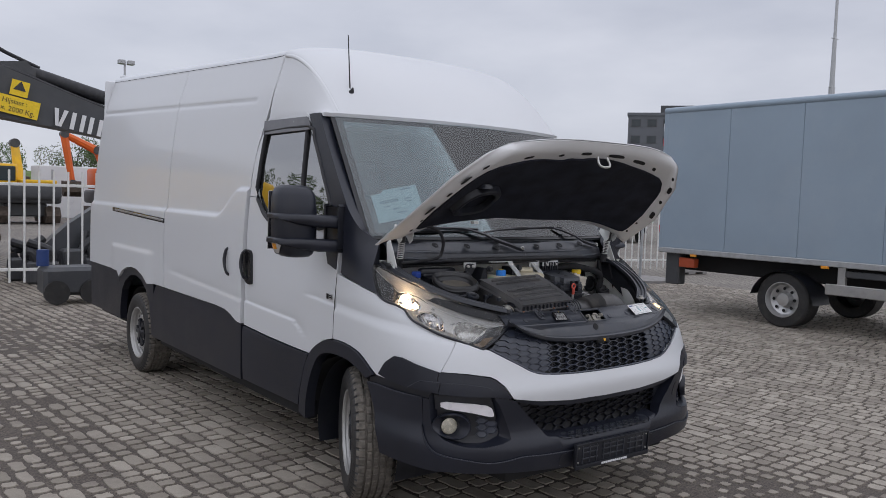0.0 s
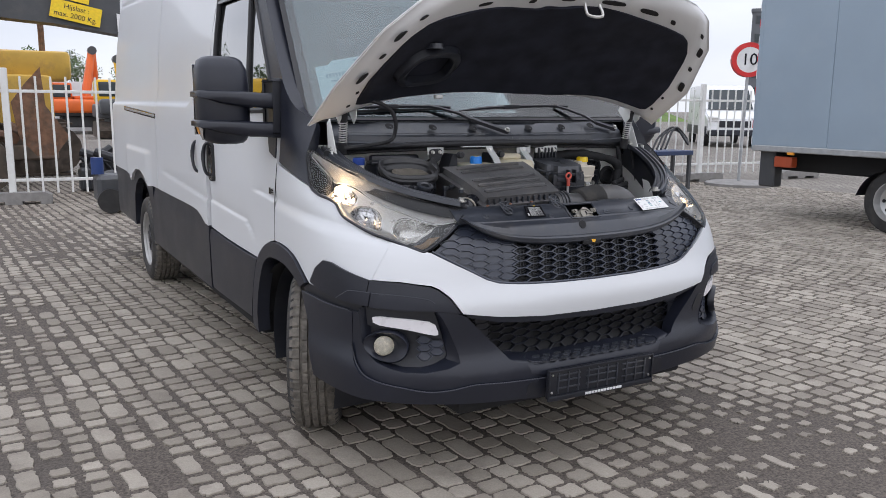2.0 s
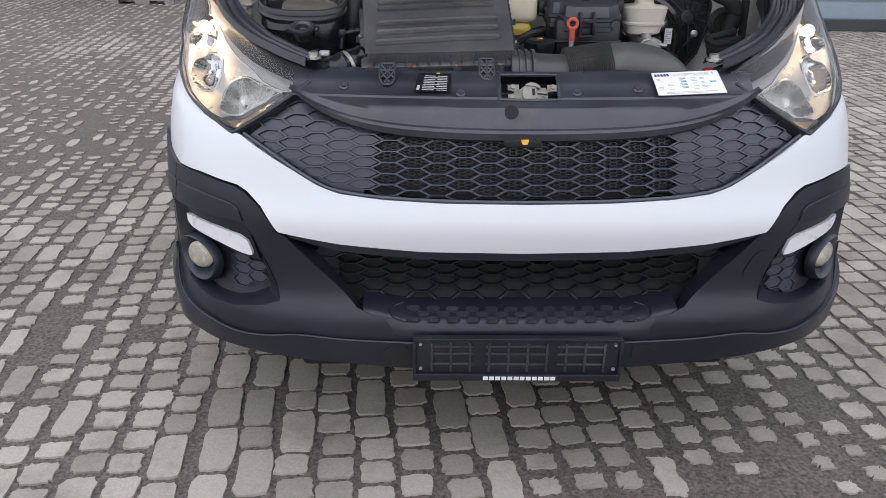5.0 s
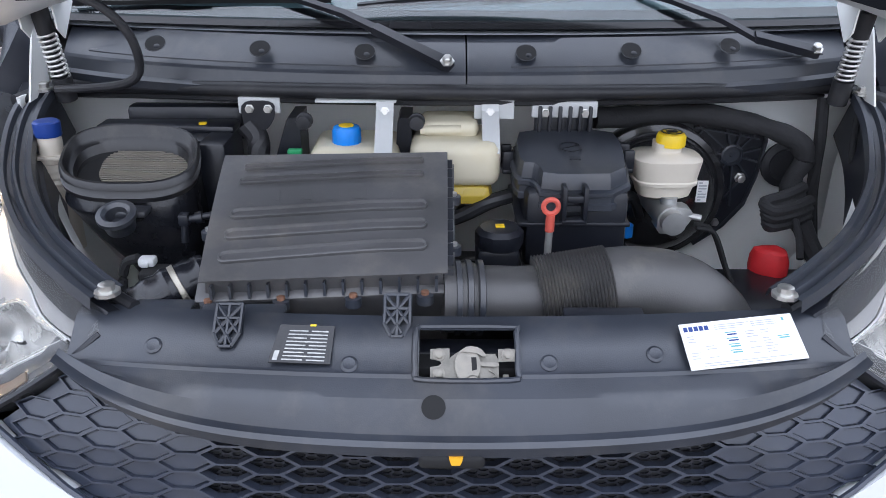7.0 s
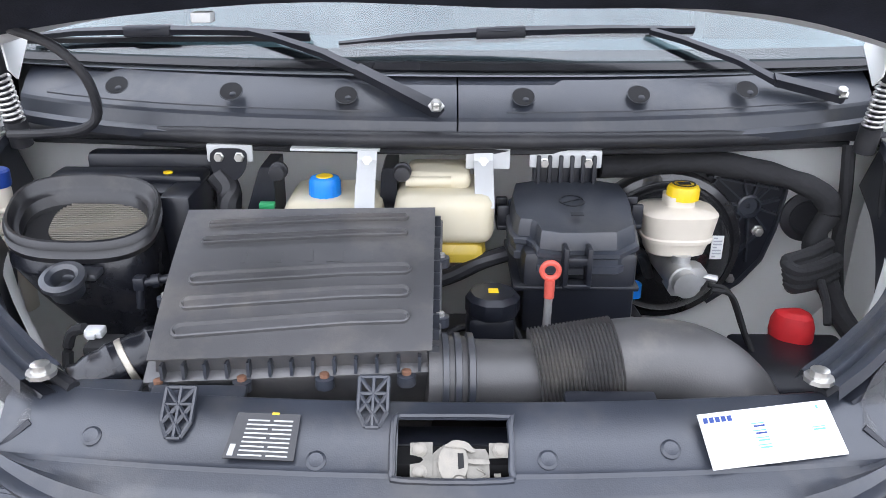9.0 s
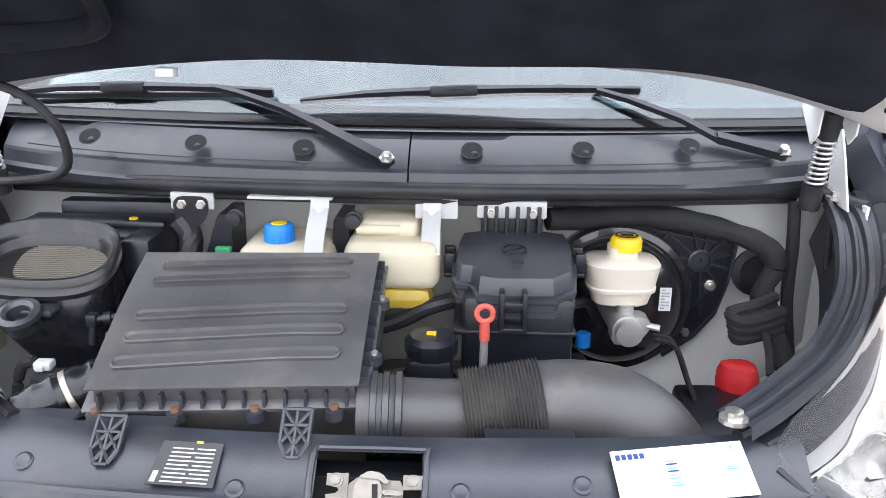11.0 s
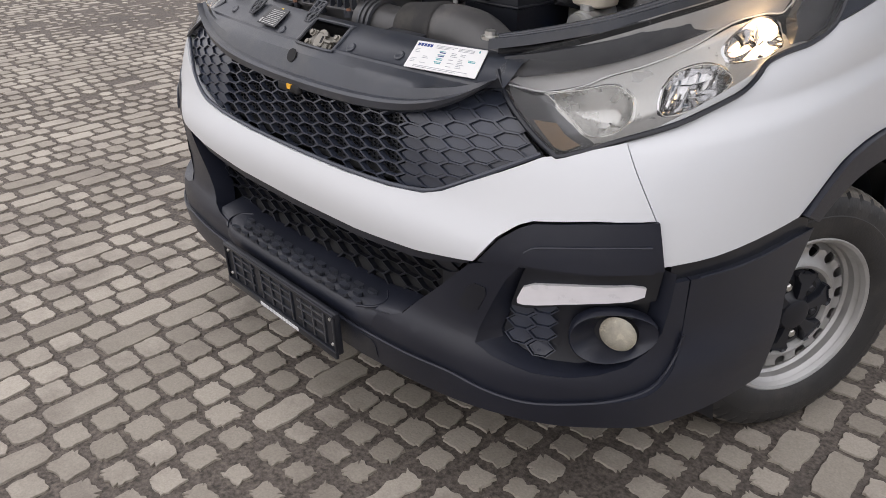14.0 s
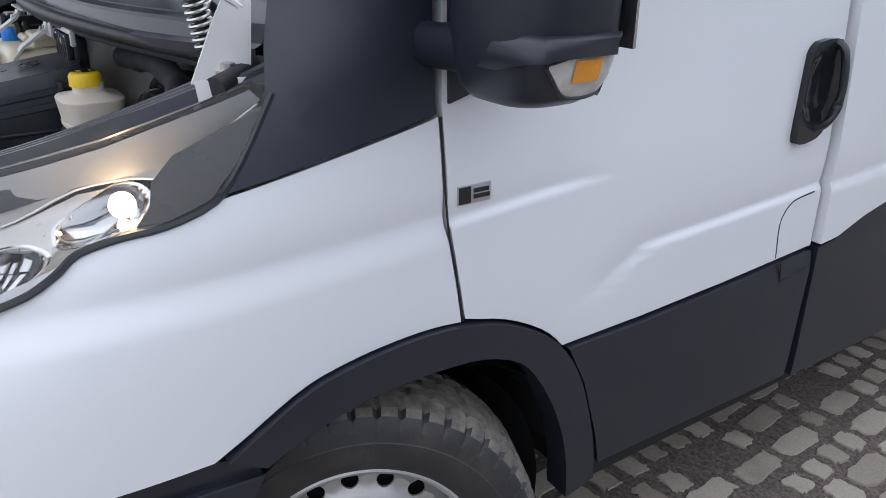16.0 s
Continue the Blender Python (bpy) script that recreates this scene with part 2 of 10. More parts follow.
rw.bands_direction = "Z"
rw.inputs["Scale"].default_value = 420.0
rb_n = rn.new("ShaderNodeBump")
rb_n.inputs["Strength"].default_value, rb_n.inputs["Distance"].default_value = 0.14, 0.001
rl.new(rn["Texture Coordinate"].outputs["Object"], rw.inputs["Vector"])
rl.new(rw.outputs["Fac"], rb_n.inputs["Height"])
rl.new(rb_n.outputs[0], rn["Principled BSDF"].inputs["Normal"])
RIB_CHROME = mat("fine_ribbed_chrome", (0.56, 0.555, 0.54), 0.26, 0.8, var=0.05, scale=30, bump=0.25, bscale=420)
FOGREF = mat("pale_fog_reflector", (0.86, 0.82, 0.72), 0.25, 0.1, var=0.15, scale=60)
SMOKE = mat("smoked_lamp_plastic", (0.10, 0.102, 0.108), 0.25, 0.2, var=0.12, scale=20)
BRONZE = mat("bronze_bezel", (0.36, 0.26, 0.18), 0.30, 0.5, var=0.1, scale=20)


# ---- mesh helpers ----
def link(name, bm, material, parent=None, label="", smooth=True, angle=35):
    """One mesh object from a bmesh; edges sharper than angle stay sharp."""
    me = bpy.data.meshes.new(name)
    bm.normal_update()
    if smooth:
        lim = radians(angle)
        for f in bm.faces:
            f.smooth = True
        for e in bm.edges:
            if len(e.link_faces) == 2 and e.calc_face_angle(0) > lim:
                e.smooth = False
    bm.to_mesh(me)
    bm.free()
    me.materials.append(material)
    ob = new(name, me)
    if parent is not None:
        ob.parent = parent
    if label:
        ob["label"] = label
    return ob


def part(name, bm, material, parent, label="", smooth=True, angle=35):
    return link(name, bm, material, parent, label, smooth, angle)


def thing(name, label, category, group="", kind=""):
    return tagged(new(name), label, category, group, kind)


def BM():
    return bmesh.new()


def box(bm, a, b, bevel=0.0, m=None, seg=2):
    """A box between two corners, with rounded edges."""
    tmp = bmesh.new()
    bmesh.ops.create_cube(tmp, size=1)
    for v in tmp.verts:
        v.co = Vector([(a[i] + b[i]) / 2 + v.co[i] * (b[i] - a[i]) for i in range(3)])
    if bevel:
        bmesh.ops.bevel(tmp, geom=list(tmp.edges), offset=bevel, segments=seg, affect="EDGES", profile=0.5)
    join(bm, tmp, m)
    return bm


def join(bm, tmp, m=None):
    idx = {}
    for v in tmp.verts:
        idx[v] = bm.verts.new(m @ v.co if m is not None else v.co)
    for f in tmp.faces:
        try:
            bm.faces.new([idx[v] for v in f.verts])
        except ValueError:
            pass
    tmp.free()


def ring_loft(bm, rings, close_ends=True, closed=True):
    """Skin over rings of equal point count."""
    vs = [[bm.verts.new(p) for p in r] for r in rings]
    n = len(vs[0])
    for a, b in zip(vs, vs[1:]):
        for i in range(n if closed else n - 1):
            j = (i + 1) % n
            bm.faces.new((a[i], a[j], b[j], b[i]))
    if close_ends and closed:
        bm.faces.new(list(reversed(vs[0])))
        bm.faces.new(vs[-1])
    return vs


def lathe(bm, profile, m=None, n=24, close=True):
    """Turn (radius, height) pairs about z."""
    m = m or Matrix()
    rings = [[m @ Vector((r * math.cos(2 * math.pi * i / n), r * math.sin(2 * math.pi * i / n), h)) for i in range(n)] for r, h in profile]
    ring_loft(bm, rings, close)
    return bm


def along(p, q):
    """A frame at p whose z looks to q."""
    d = Vector(q) - Vector(p)
    return Matrix.Translation(p) @ d.to_track_quat("Z", "Y").to_matrix().to_4x4(), d.length


def rod(bm, p, q, r, r2=None, n=12):
    m, length = along(p, q)
    lathe(bm, [(r, 0), (r2 if r2 is not None else r, length)], m, n)
    return bm


def smooth_path(pts, k=6):
    """Catmull-Rom through the points."""
    P = [Vector(p) for p in pts]
    if len(P) < 3:
        return P
    P = [2 * P[0] - P[1]] + P + [2 * P[-1] - P[-2]]
    out = []
    for i in range(1, len(P) - 2):
        for j in range(k):
            t = j / k
            a, b, c, d = P[i - 1], P[i], P[i + 1], P[i + 2]
            out.append(0.5 * (2 * b + (c - a) * t + (2 * a - 5 * b + 4 * c - d) * t * t + (3 * b - a - 3 * c + d) * t ** 3))
    return out + [P[-2]]


def tube(bm, pts, r, n=10, k=6, flat=1.0, up=None):
    """A hose along a smooth path; r is one radius or a function of 0..1."""
    path = smooth_path(pts, k)
    rings = []
    ref = Vector(up) if up else Vector((0.13, 0.2, 1))
    for i, p in enumerate(path):
        d = (path[min(i + 1, len(path) - 1)] - path[max(i - 1, 0)]).normalized()
        a = d.cross(ref)
        if a.length < 1e-4:
            a = d.cross(Vector((1, 0, 0)))
        a.normalize()
        b = a.cross(d)
        rr = r(i / (len(path) - 1)) if callable(r) else r
        rings.append([p + a * (rr * math.cos(2 * math.pi * j / n)) + b * (rr * flat * math.sin(2 * math.pi * j / n)) for j in range(n)])
    ring_loft(bm, rings)
    return bm


def coil(bm, p, q, radius, wire, turns, n=6):
    m, length = along(p, q)
    steps = int(turns * 14)
    path = [m @ Vector((radius * math.cos(2 * math.pi * turns * i / steps), radius * math.sin(2 * math.pi * turns * i / steps), length * i / steps)) for i in range(steps + 1)]
    rings = []
    for i, pt in enumerate(path):
        d = (path[min(i + 1, steps)] - path[max(i - 1, 0)]).normalized()
        a = d.cross(m.to_3x3() @ Vector((0, 0, 1))).normalized()
        b = a.cross(d)
        rings.append([pt + a * (wire * math.cos(2 * math.pi * j / n)) + b * (wire * math.sin(2 * math.pi * j / n)) for j in range(n)])
    ring_loft(bm, rings)
    return bm


def slab(bm, poly, f, d0, d1):
    """A plate: a flat outline put into space by f(a, b, d), from depth d0 to d1."""
    top = [bm.verts.new(f(a, b, d0)) for a, b in poly]
    bot = [bm.verts.new(f(a, b, d1)) for a, b in poly]
    n = len(poly)
    bm.faces.new(top)
    bm.faces.new(list(reversed(bot)))
    for i in range(n):
        j = (i + 1) % n
        bm.faces.new((top[i], bot[i], bot[j], top[j]))
    bmesh.ops.recalc_face_normals(bm, faces=list(bm.faces))
    return bm


def rounded(poly, k=2, keep=()):
    """Corner cutting: softens an outline's corners."""
    for _ in range(k):
        out = []
        n = len(poly)
        for i in range(n):
            a, b = poly[i], poly[(i + 1) % n]
            out.append((a[0] * 0.8 + b[0] * 0.2, a[1] * 0.8 + b[1] * 0.2))
            out.append((a[0] * 0.2 + b[0] * 0.8, a[1] * 0.2 + b[1] * 0.8))
        poly = out
    return poly


def inside(poly, x, y):
    c = False
    j = len(poly) - 1
    for i in range(len(poly)):
        (xi, yi), (xj, yj) = poly[i], poly[j]
        if (yi > y) != (yj > y) and x < (xj - xi) * (y - yi) / (yj - yi) + xi:
            c = not c
        j = i
    return c


def panel(poly, f, thick=0.02, d=0.0, sa=0.04, sb=0.04, dfun=None, holes=()):
    """A sheet cut to an outline and laid on a curved form f(a, b, depth), with turned-in edges."""
    bm = bmesh.new()
    face = bm.faces.new([bm.verts.new((a, b, 0)) for a, b in poly])
    bmesh.ops.triangulate(bm, faces=[face])
    for axis, step in ((0, sa), (1, sb)):
        lo = min(p[axis] for p in poly)
        hi = max(p[axis] for p in poly)
        k = math.floor(lo / step) + 1
        while k * step < hi - 1e-6:
            co, no = [0, 0, 0], [0, 0, 0]
            co[axis], no[axis] = k * step, 1
            bmesh.ops.bisect_plane(bm, geom=list(bm.verts) + list(bm.edges) + list(bm.faces), plane_co=co, plane_no=no, dist=1e-5)
            k += 1
    if holes:
        gone = []
        for q in bm.faces:
            c = q.calc_center_median()
            if any(inside(h, c.x, c.y) for h in holes):
                gone.append(q)
        bmesh.ops.delete(bm, geom=gone, context="FACES")
    edges = [e for e in bm.edges if len(e.link_faces) == 1]
    flat = {v: (v.co.x, v.co.y) for v in bm.verts}
    rim = {}
    for v, (a, b) in list(flat.items()):
        dd = d + (dfun(a, b) if dfun else 0.0)
        v.co = f(a, b, dd)
    for e in edges:
        for v in e.verts:
            if v not in rim:
                a, b = flat[v]
                dd = d + (dfun(a, b) if dfun else 0.0)
                rim[v] = bm.verts.new(f(a, b, dd - thick))
    for e in edges:
        p, q = e.verts
        bm.faces.new((p, q, rim[q], rim[p]))
        e.smooth = False
    bmesh.ops.recalc_face_normals(bm, faces=list(bm.faces))
    mid = list(flat.items())[len(flat) // 2]
    f0 = next((x for x in bm.faces if all(v in flat for v in x.verts)), None)
    if f0:
        bm.normal_update()
        a = sum(flat[v][0] for v in f0.verts) / len(f0.verts)
        b = sum(flat[v][1] for v in f0.verts) / len(f0.verts)
        if f0.normal.dot(f(a, b, 0.01) - f(a, b, -0.01)) < 0:
            bmesh.ops.reverse_faces(bm, faces=list(bm.faces))
    return bm


def honeycomb(bm, poly, f, d, w, h, rib=0.16, depth=0.012, floor=None, squeeze=0.28, field=None):
    """Ribs round stretched hexagons, laid on f inside an outline; floor(a, b) says which cells are closed."""
    a0, a1 = min(p[0] for p in poly), max(p[0] for p in poly)
    b0, b1 = min(p[1] for p in poly), max(p[1] for p in poly)
    px, py = w * (1 - squeeze), h
    row = 0
    ncol = int((a1 - a0) / px) + 2
    nrow = int((b1 - b0) / h) + 2
    for i in range(ncol):
        for j in range(nrow):
            a = a0 + i * px
            b = b0 + (j + (0.5 if i % 2 else 0)) * h
            if not inside(poly, a, b):
                continue
            hexa = [(-w / 2, 0), (-w / 2 + w * squeeze, -h / 2), (w / 2 - w * squeeze, -h / 2), (w / 2, 0), (w / 2 - w * squeeze, h / 2), (-w / 2 + w * squeeze, h / 2)]
            if field and sum(inside(field, a + x, b + y) for x, y in hexa) < 5:
                continue
            k = 1 - rib
            o = [bm.verts.new(f(a + x, b + y, d)) for x, y in hexa]
            n = [bm.verts.new(f(a + x * k, b + y * k, d)) for x, y in hexa]
            shut = floor and floor(a, b)
            s = 0.97 if shut else 0.93
            g = [bm.verts.new(f(a + x * k * s, b + y * k * s, d - depth * (0.75 if shut else 1.0))) for x, y in hexa]
            for q in range(6):
                r = (q + 1) % 6
                bm.faces.new((o[q], o[r], n[r], n[q]))
                bm.faces.new((n[q], n[r], g[r], g[q]))
            if shut:
                t = [bm.verts.new(f(a + x * k * 0.87, b + y * k * 0.86, d - depth * 0.38)) for x, y in hexa]
                for q in range(6):
                    r = (q + 1) % 6
                    bm.faces.new((g[q], g[r], t[r], t[q]))
                bm.faces.new(t)
    return bm


def words(text, size, m, material, parent=None, name="lettering", align="CENTER", depth=0.001):
    """Letters in the built-in font, turned into a mesh."""
    cu = bpy.data.curves.new(name, "FONT")
    cu.body, cu.size, cu.align_x, cu.align_y, cu.extrude = text, size, align, "CENTER", depth
    tmp = bpy.data.objects.new(name, cu)
    scene.collection.objects.link(tmp)
    me = bpy.data.meshes.new_from_object(tmp.evaluated_get(bpy.context.evaluated_depsgraph_get()))
    bpy.data.objects.remove(tmp)
    me.materials.append(material)
    ob = new(name, me)
    if parent is not None:
        ob.parent = parent
    ob.matrix_world = m
    return ob


def lerp_table(tab, z):
    if z <= tab[0][0]:
        return tab[0][1]
    for (a, x), (b, y) in zip(tab, tab[1:]):
        if z <= b:
            return x + (y - x) * (z - a) / (b - a)
    return tab[-1][1]


def ease(a, b, x):
    t = min(1, max(0, (x - a) / (b - a)))
    return t * t * (3 - 2 * t)


# ---- the van's outer form ----
Y0 = 0.10
T_FRONT = [(0.2, -0.84), (0.30, -0.890), (0.40, -0.910), (0.465, -0.910), (0.50, -0.885), (0.56, -0.878), (0.70, -0.885), (0.757, -0.872), (0.90, -0.850), (0.95, -0.83), (1.0, -0.79), (1.03, -0.756), (1.12, -0.61), (1.25, -0.39), (1.36, -0.20)]
T_WIDTH = [(0.2, 0.95), (0.3, 0.975), (0.45, 0.988), (0.9, 0.988), (1.05, 0.982), (1.18, 0.965), (1.3, 0.955), (1.45, 0.950), (1.7, 0.935), (2.0, 0.912), (2.1, 0.905), (2.5, 0.87)]
T_CARGO = [(0.2, 0.97), (0.4, 1.0), (0.9, 1.005), (1.4, 1.0), (1.8, 0.98), (2.1, 0.945), (2.2, 0.930), (2.45, 0.850), (2.55, 0.81)]
T_POWER = [(0.3, 4.2), (0.8, 4.2), (1.0, 3.3), (1.3, 3.0)]
ARC_N = 160
ARCS = {}


def soft_table(tab, z, r=0.03):
    """The table's line with its corners rounded off."""
    return sum(lerp_table(tab, z + r * k) * w for k, w in ((-1, 0.15), (-0.5, 0.2), (0, 0.3), (0.5, 0.2), (1, 0.15)))



def arc(k):
    """The plan's quarter line at the height k centimetres, by its length."""
    if k not in ARCS:
        z = k / 100
        w, p, length = soft_table(T_WIDTH, z), soft_table(T_POWER, z, 0.08), Y0 - soft_table(T_FRONT, z, 0.025 if z < 0.6 else 0.045)
        th = np.linspace(0, np.pi / 2, ARC_N)
        x = w * np.sin(th) ** (2 / p)
        y = Y0 - length * np.cos(th) ** (2 / p)
        s = np.concatenate([[0], np.cumsum(np.hypot(np.diff(x), np.diff(y)))])
        ARCS[k] = (s / s[-1], x, y)
    return ARCS[k]


def skin0(s, z):
    sg, a = (1 if s >= 0 else -1), abs(s)
    if a <= 1:
        k = math.floor(z * 100)
        t = z * 100 - k
        pt = []
        for q in (k, k + 1):
            ss, x, y = arc(q)
            pt.append((np.interp(a, ss, x), np.interp(a, ss, y)))
        return Vector((sg * (pt[0][0] * (1 - t) + pt[1][0] * t), pt[0][1] * (1 - t) + pt[1][1] * t, z))
    y = Y0 + a - 1
    b = ease(0.2, 1.3, y)
    x = soft_table(T_WIDTH, z) * (1 - b) + soft_table(T_CARGO, z, 0.06) * b
    return Vector((sg * x, y, z))


def skin(s, z, d=0.0):
    """The body's outer form: s runs from the nose (0) round the corner (1) and back along the flank (1 + metres), z is the height."""
    p = skin0(s, z)
    if d == 0.0:
        return p
    e = 0.004
    n = (skin0(s + e, z) - skin0(s - e, z)).cross(skin0(s, z + e) - skin0(s, z - e))
    n.normalize()
    return p + n * d


def sx(x, z):
    """s for a half width x on the nose."""
    k = math.floor(z * 100)
    t = z * 100 - k
    lo, hi = arc(k), arc(k + 1)
    return float(np.interp(abs(x), lo[1], lo[0]) * (1 - t) + np.interp(abs(x), hi[1], hi[0]) * t)


def sy(y, z):
    """s for a place y along the flank."""
    if y >= Y0:
        return 1 + y - Y0
    k = math.floor(z * 100)
    t = z * 100 - k
    lo, hi = arc(k), arc(k + 1)
    return float(np.interp(y, lo[2], lo[0]) * (1 - t) + np.interp(y, hi[2], hi[0]) * t)


def X(pts):
    return [(sx(x, z), z) for x, z in pts]


def Y(pts):
    return [(sy(y, z), z) for y, z in pts]


def mirror(poly, sg):
    return [(a * sg, b) for a, b in poly] if sg > 0 else [(-a, b) for a, b in reversed(poly)]


def both(half):
    """A closed outline from its right half, listed from the upper middle to the lower middle."""
    return half + [(-a, b) for a, b in reversed(half) if abs(a) > 1e-6]


van = thing("panel_van", "white high-roof panel van with black lower trim and raised bonnet", "van")

HL_LOW = [(-0.748, 0.910), (-0.686, 0.937), (-0.603, 0.963), (-0.527, 0.990), (-0.472, 1.010), (-0.434, 1.033), (-0.405, 1.055), (-0.355, 1.070), (-0.297, 1.080), (-0.232, 1.105)]
GAP = [(0.806, 0.934), (0.835, 0.886), (0.862, 0.835), (0.878, 0.799)]



def loop2(pts, k=5):
    """A smooth open line through flat points."""
    return [(p.x, p.y) for p in smooth_path([(a, b, 0) for a, b in pts], k)]


ARCH_OUT = loop2([(-0.268, 0.722), (-0.205, 0.762), (-0.132, 0.800), (-0.06, 0.818), (0.02, 0.828), (0.095, 0.830), (0.16, 0.823), (0.243, 0.801), (0.328, 0.757), (0.385, 0.705), (0.435, 0.62), (0.475, 0.49), (0.50, 0.36)], 3)
ARCH_IN = loop2([(-0.212, 0.694), (-0.15, 0.722), (-0.06, 0.748), (0.02, 0.757), (0.10, 0.758), (0.19, 0.750), (0.275, 0.715), (0.33, 0.650), (0.38, 0.55), (0.41, 0.44), (0.425, 0.34)], 3)
LIP = [(0, 0.405), (0.144, 0.402), (0.25, 0.408), (0.32, 0.414), (0.37, 0.402), (0.42, 0.398), (0.47, 0.410), (0.52, 0.421), (0.556, 0.437), (0.575, 0.464), (0.586, 0.50), (0.592, 0.55), (0.596, 0.70)]
LIP = LIP[:1] + loop2(LIP[1:-1], 4) + LIP[-1:]


def line_gap(tab, a, b):
    """The distance over (+) or under (-) a line of (a, b) points."""
    best = 9.0
    for (x0, y0), (x1, y1) in zip(tab, tab[1:]):
        dx, dy = x1 - x0, y1 - y0
        t = min(1, max(0, ((a - x0) * dx + (b - y0) * dy) / (dx * dx + dy * dy)))
        best = min(best, math.hypot(a - x0 - t * dx, b - y0 - t * dy))
    return best if b > lerp_table(tab, a) and a < 0.596 else -best


def groove(b, line, deep):
    """A pressed line: the sheet sinks slowly towards it from above and comes out sharply below."""
    return -deep * (math.exp(-(b - line) / 0.045) if b > line else ease(line - 0.016, line, b))


def ridge(bm, line, d, r):
    """A rounded bead along a fold, in the same piece."""
    tube(bm, [skin(a, b, d) for a, b in line], r, 6, 2)
    return bm


# the fog lamp recess: its rim and its floor, point by point
P_OUT = [(0.690, 0.690), (0.668, 0.660), (0.645, 0.610), (0.613, 0.525), (0.611, 0.492), (0.656, 0.477), (0.735, 0.465), (0.80, 0.466), (0.84, 0.475), (0.872, 0.490), (0.892, 0.520), (0.904, 0.560), (0.909, 0.62), (0.911, 0.690)]
P_IN = [(0.700, 0.690), (0.684, 0.640), (0.667, 0.583), (0.650, 0.524), (0.658, 0.513), (0.700, 0.499), (0.751, 0.488), (0.81, 0.486), (0.85, 0.494), (0.876, 0.511), (0.889, 0.54), (0.897, 0.58), (0.900, 0.62), (0.902, 0.690)]
# white band of the bumper, one piece across the nose
white_half = [(0, 0.757)] + X([(0.20, 0.760), (0.35, 0.768), (0.45, 0.780), (0.50, 0.797), (0.56, 0.83), (0.69, 0.900), (0.715, 0.906)] + [(x - 0.0018, z) for x, z in GAP] + [(0.797, 0.798), (0.702, 0.785), (0.676, 0.772), (0.641, 0.741), (0.600, 0.682), (0.45, 0.658), (0.25, 0.640)]) + [(0, 0.635)]


def white_bulge(a, b):
    return 0.012 * math.exp(-((b - 0.70) / 0.06) ** 2)


part("bumper_band", panel(both(white_half), skin, 0.03, 0.004, 0.025, 0.02, white_bulge), WHITE, van, "white painted bumper band", angle=50)

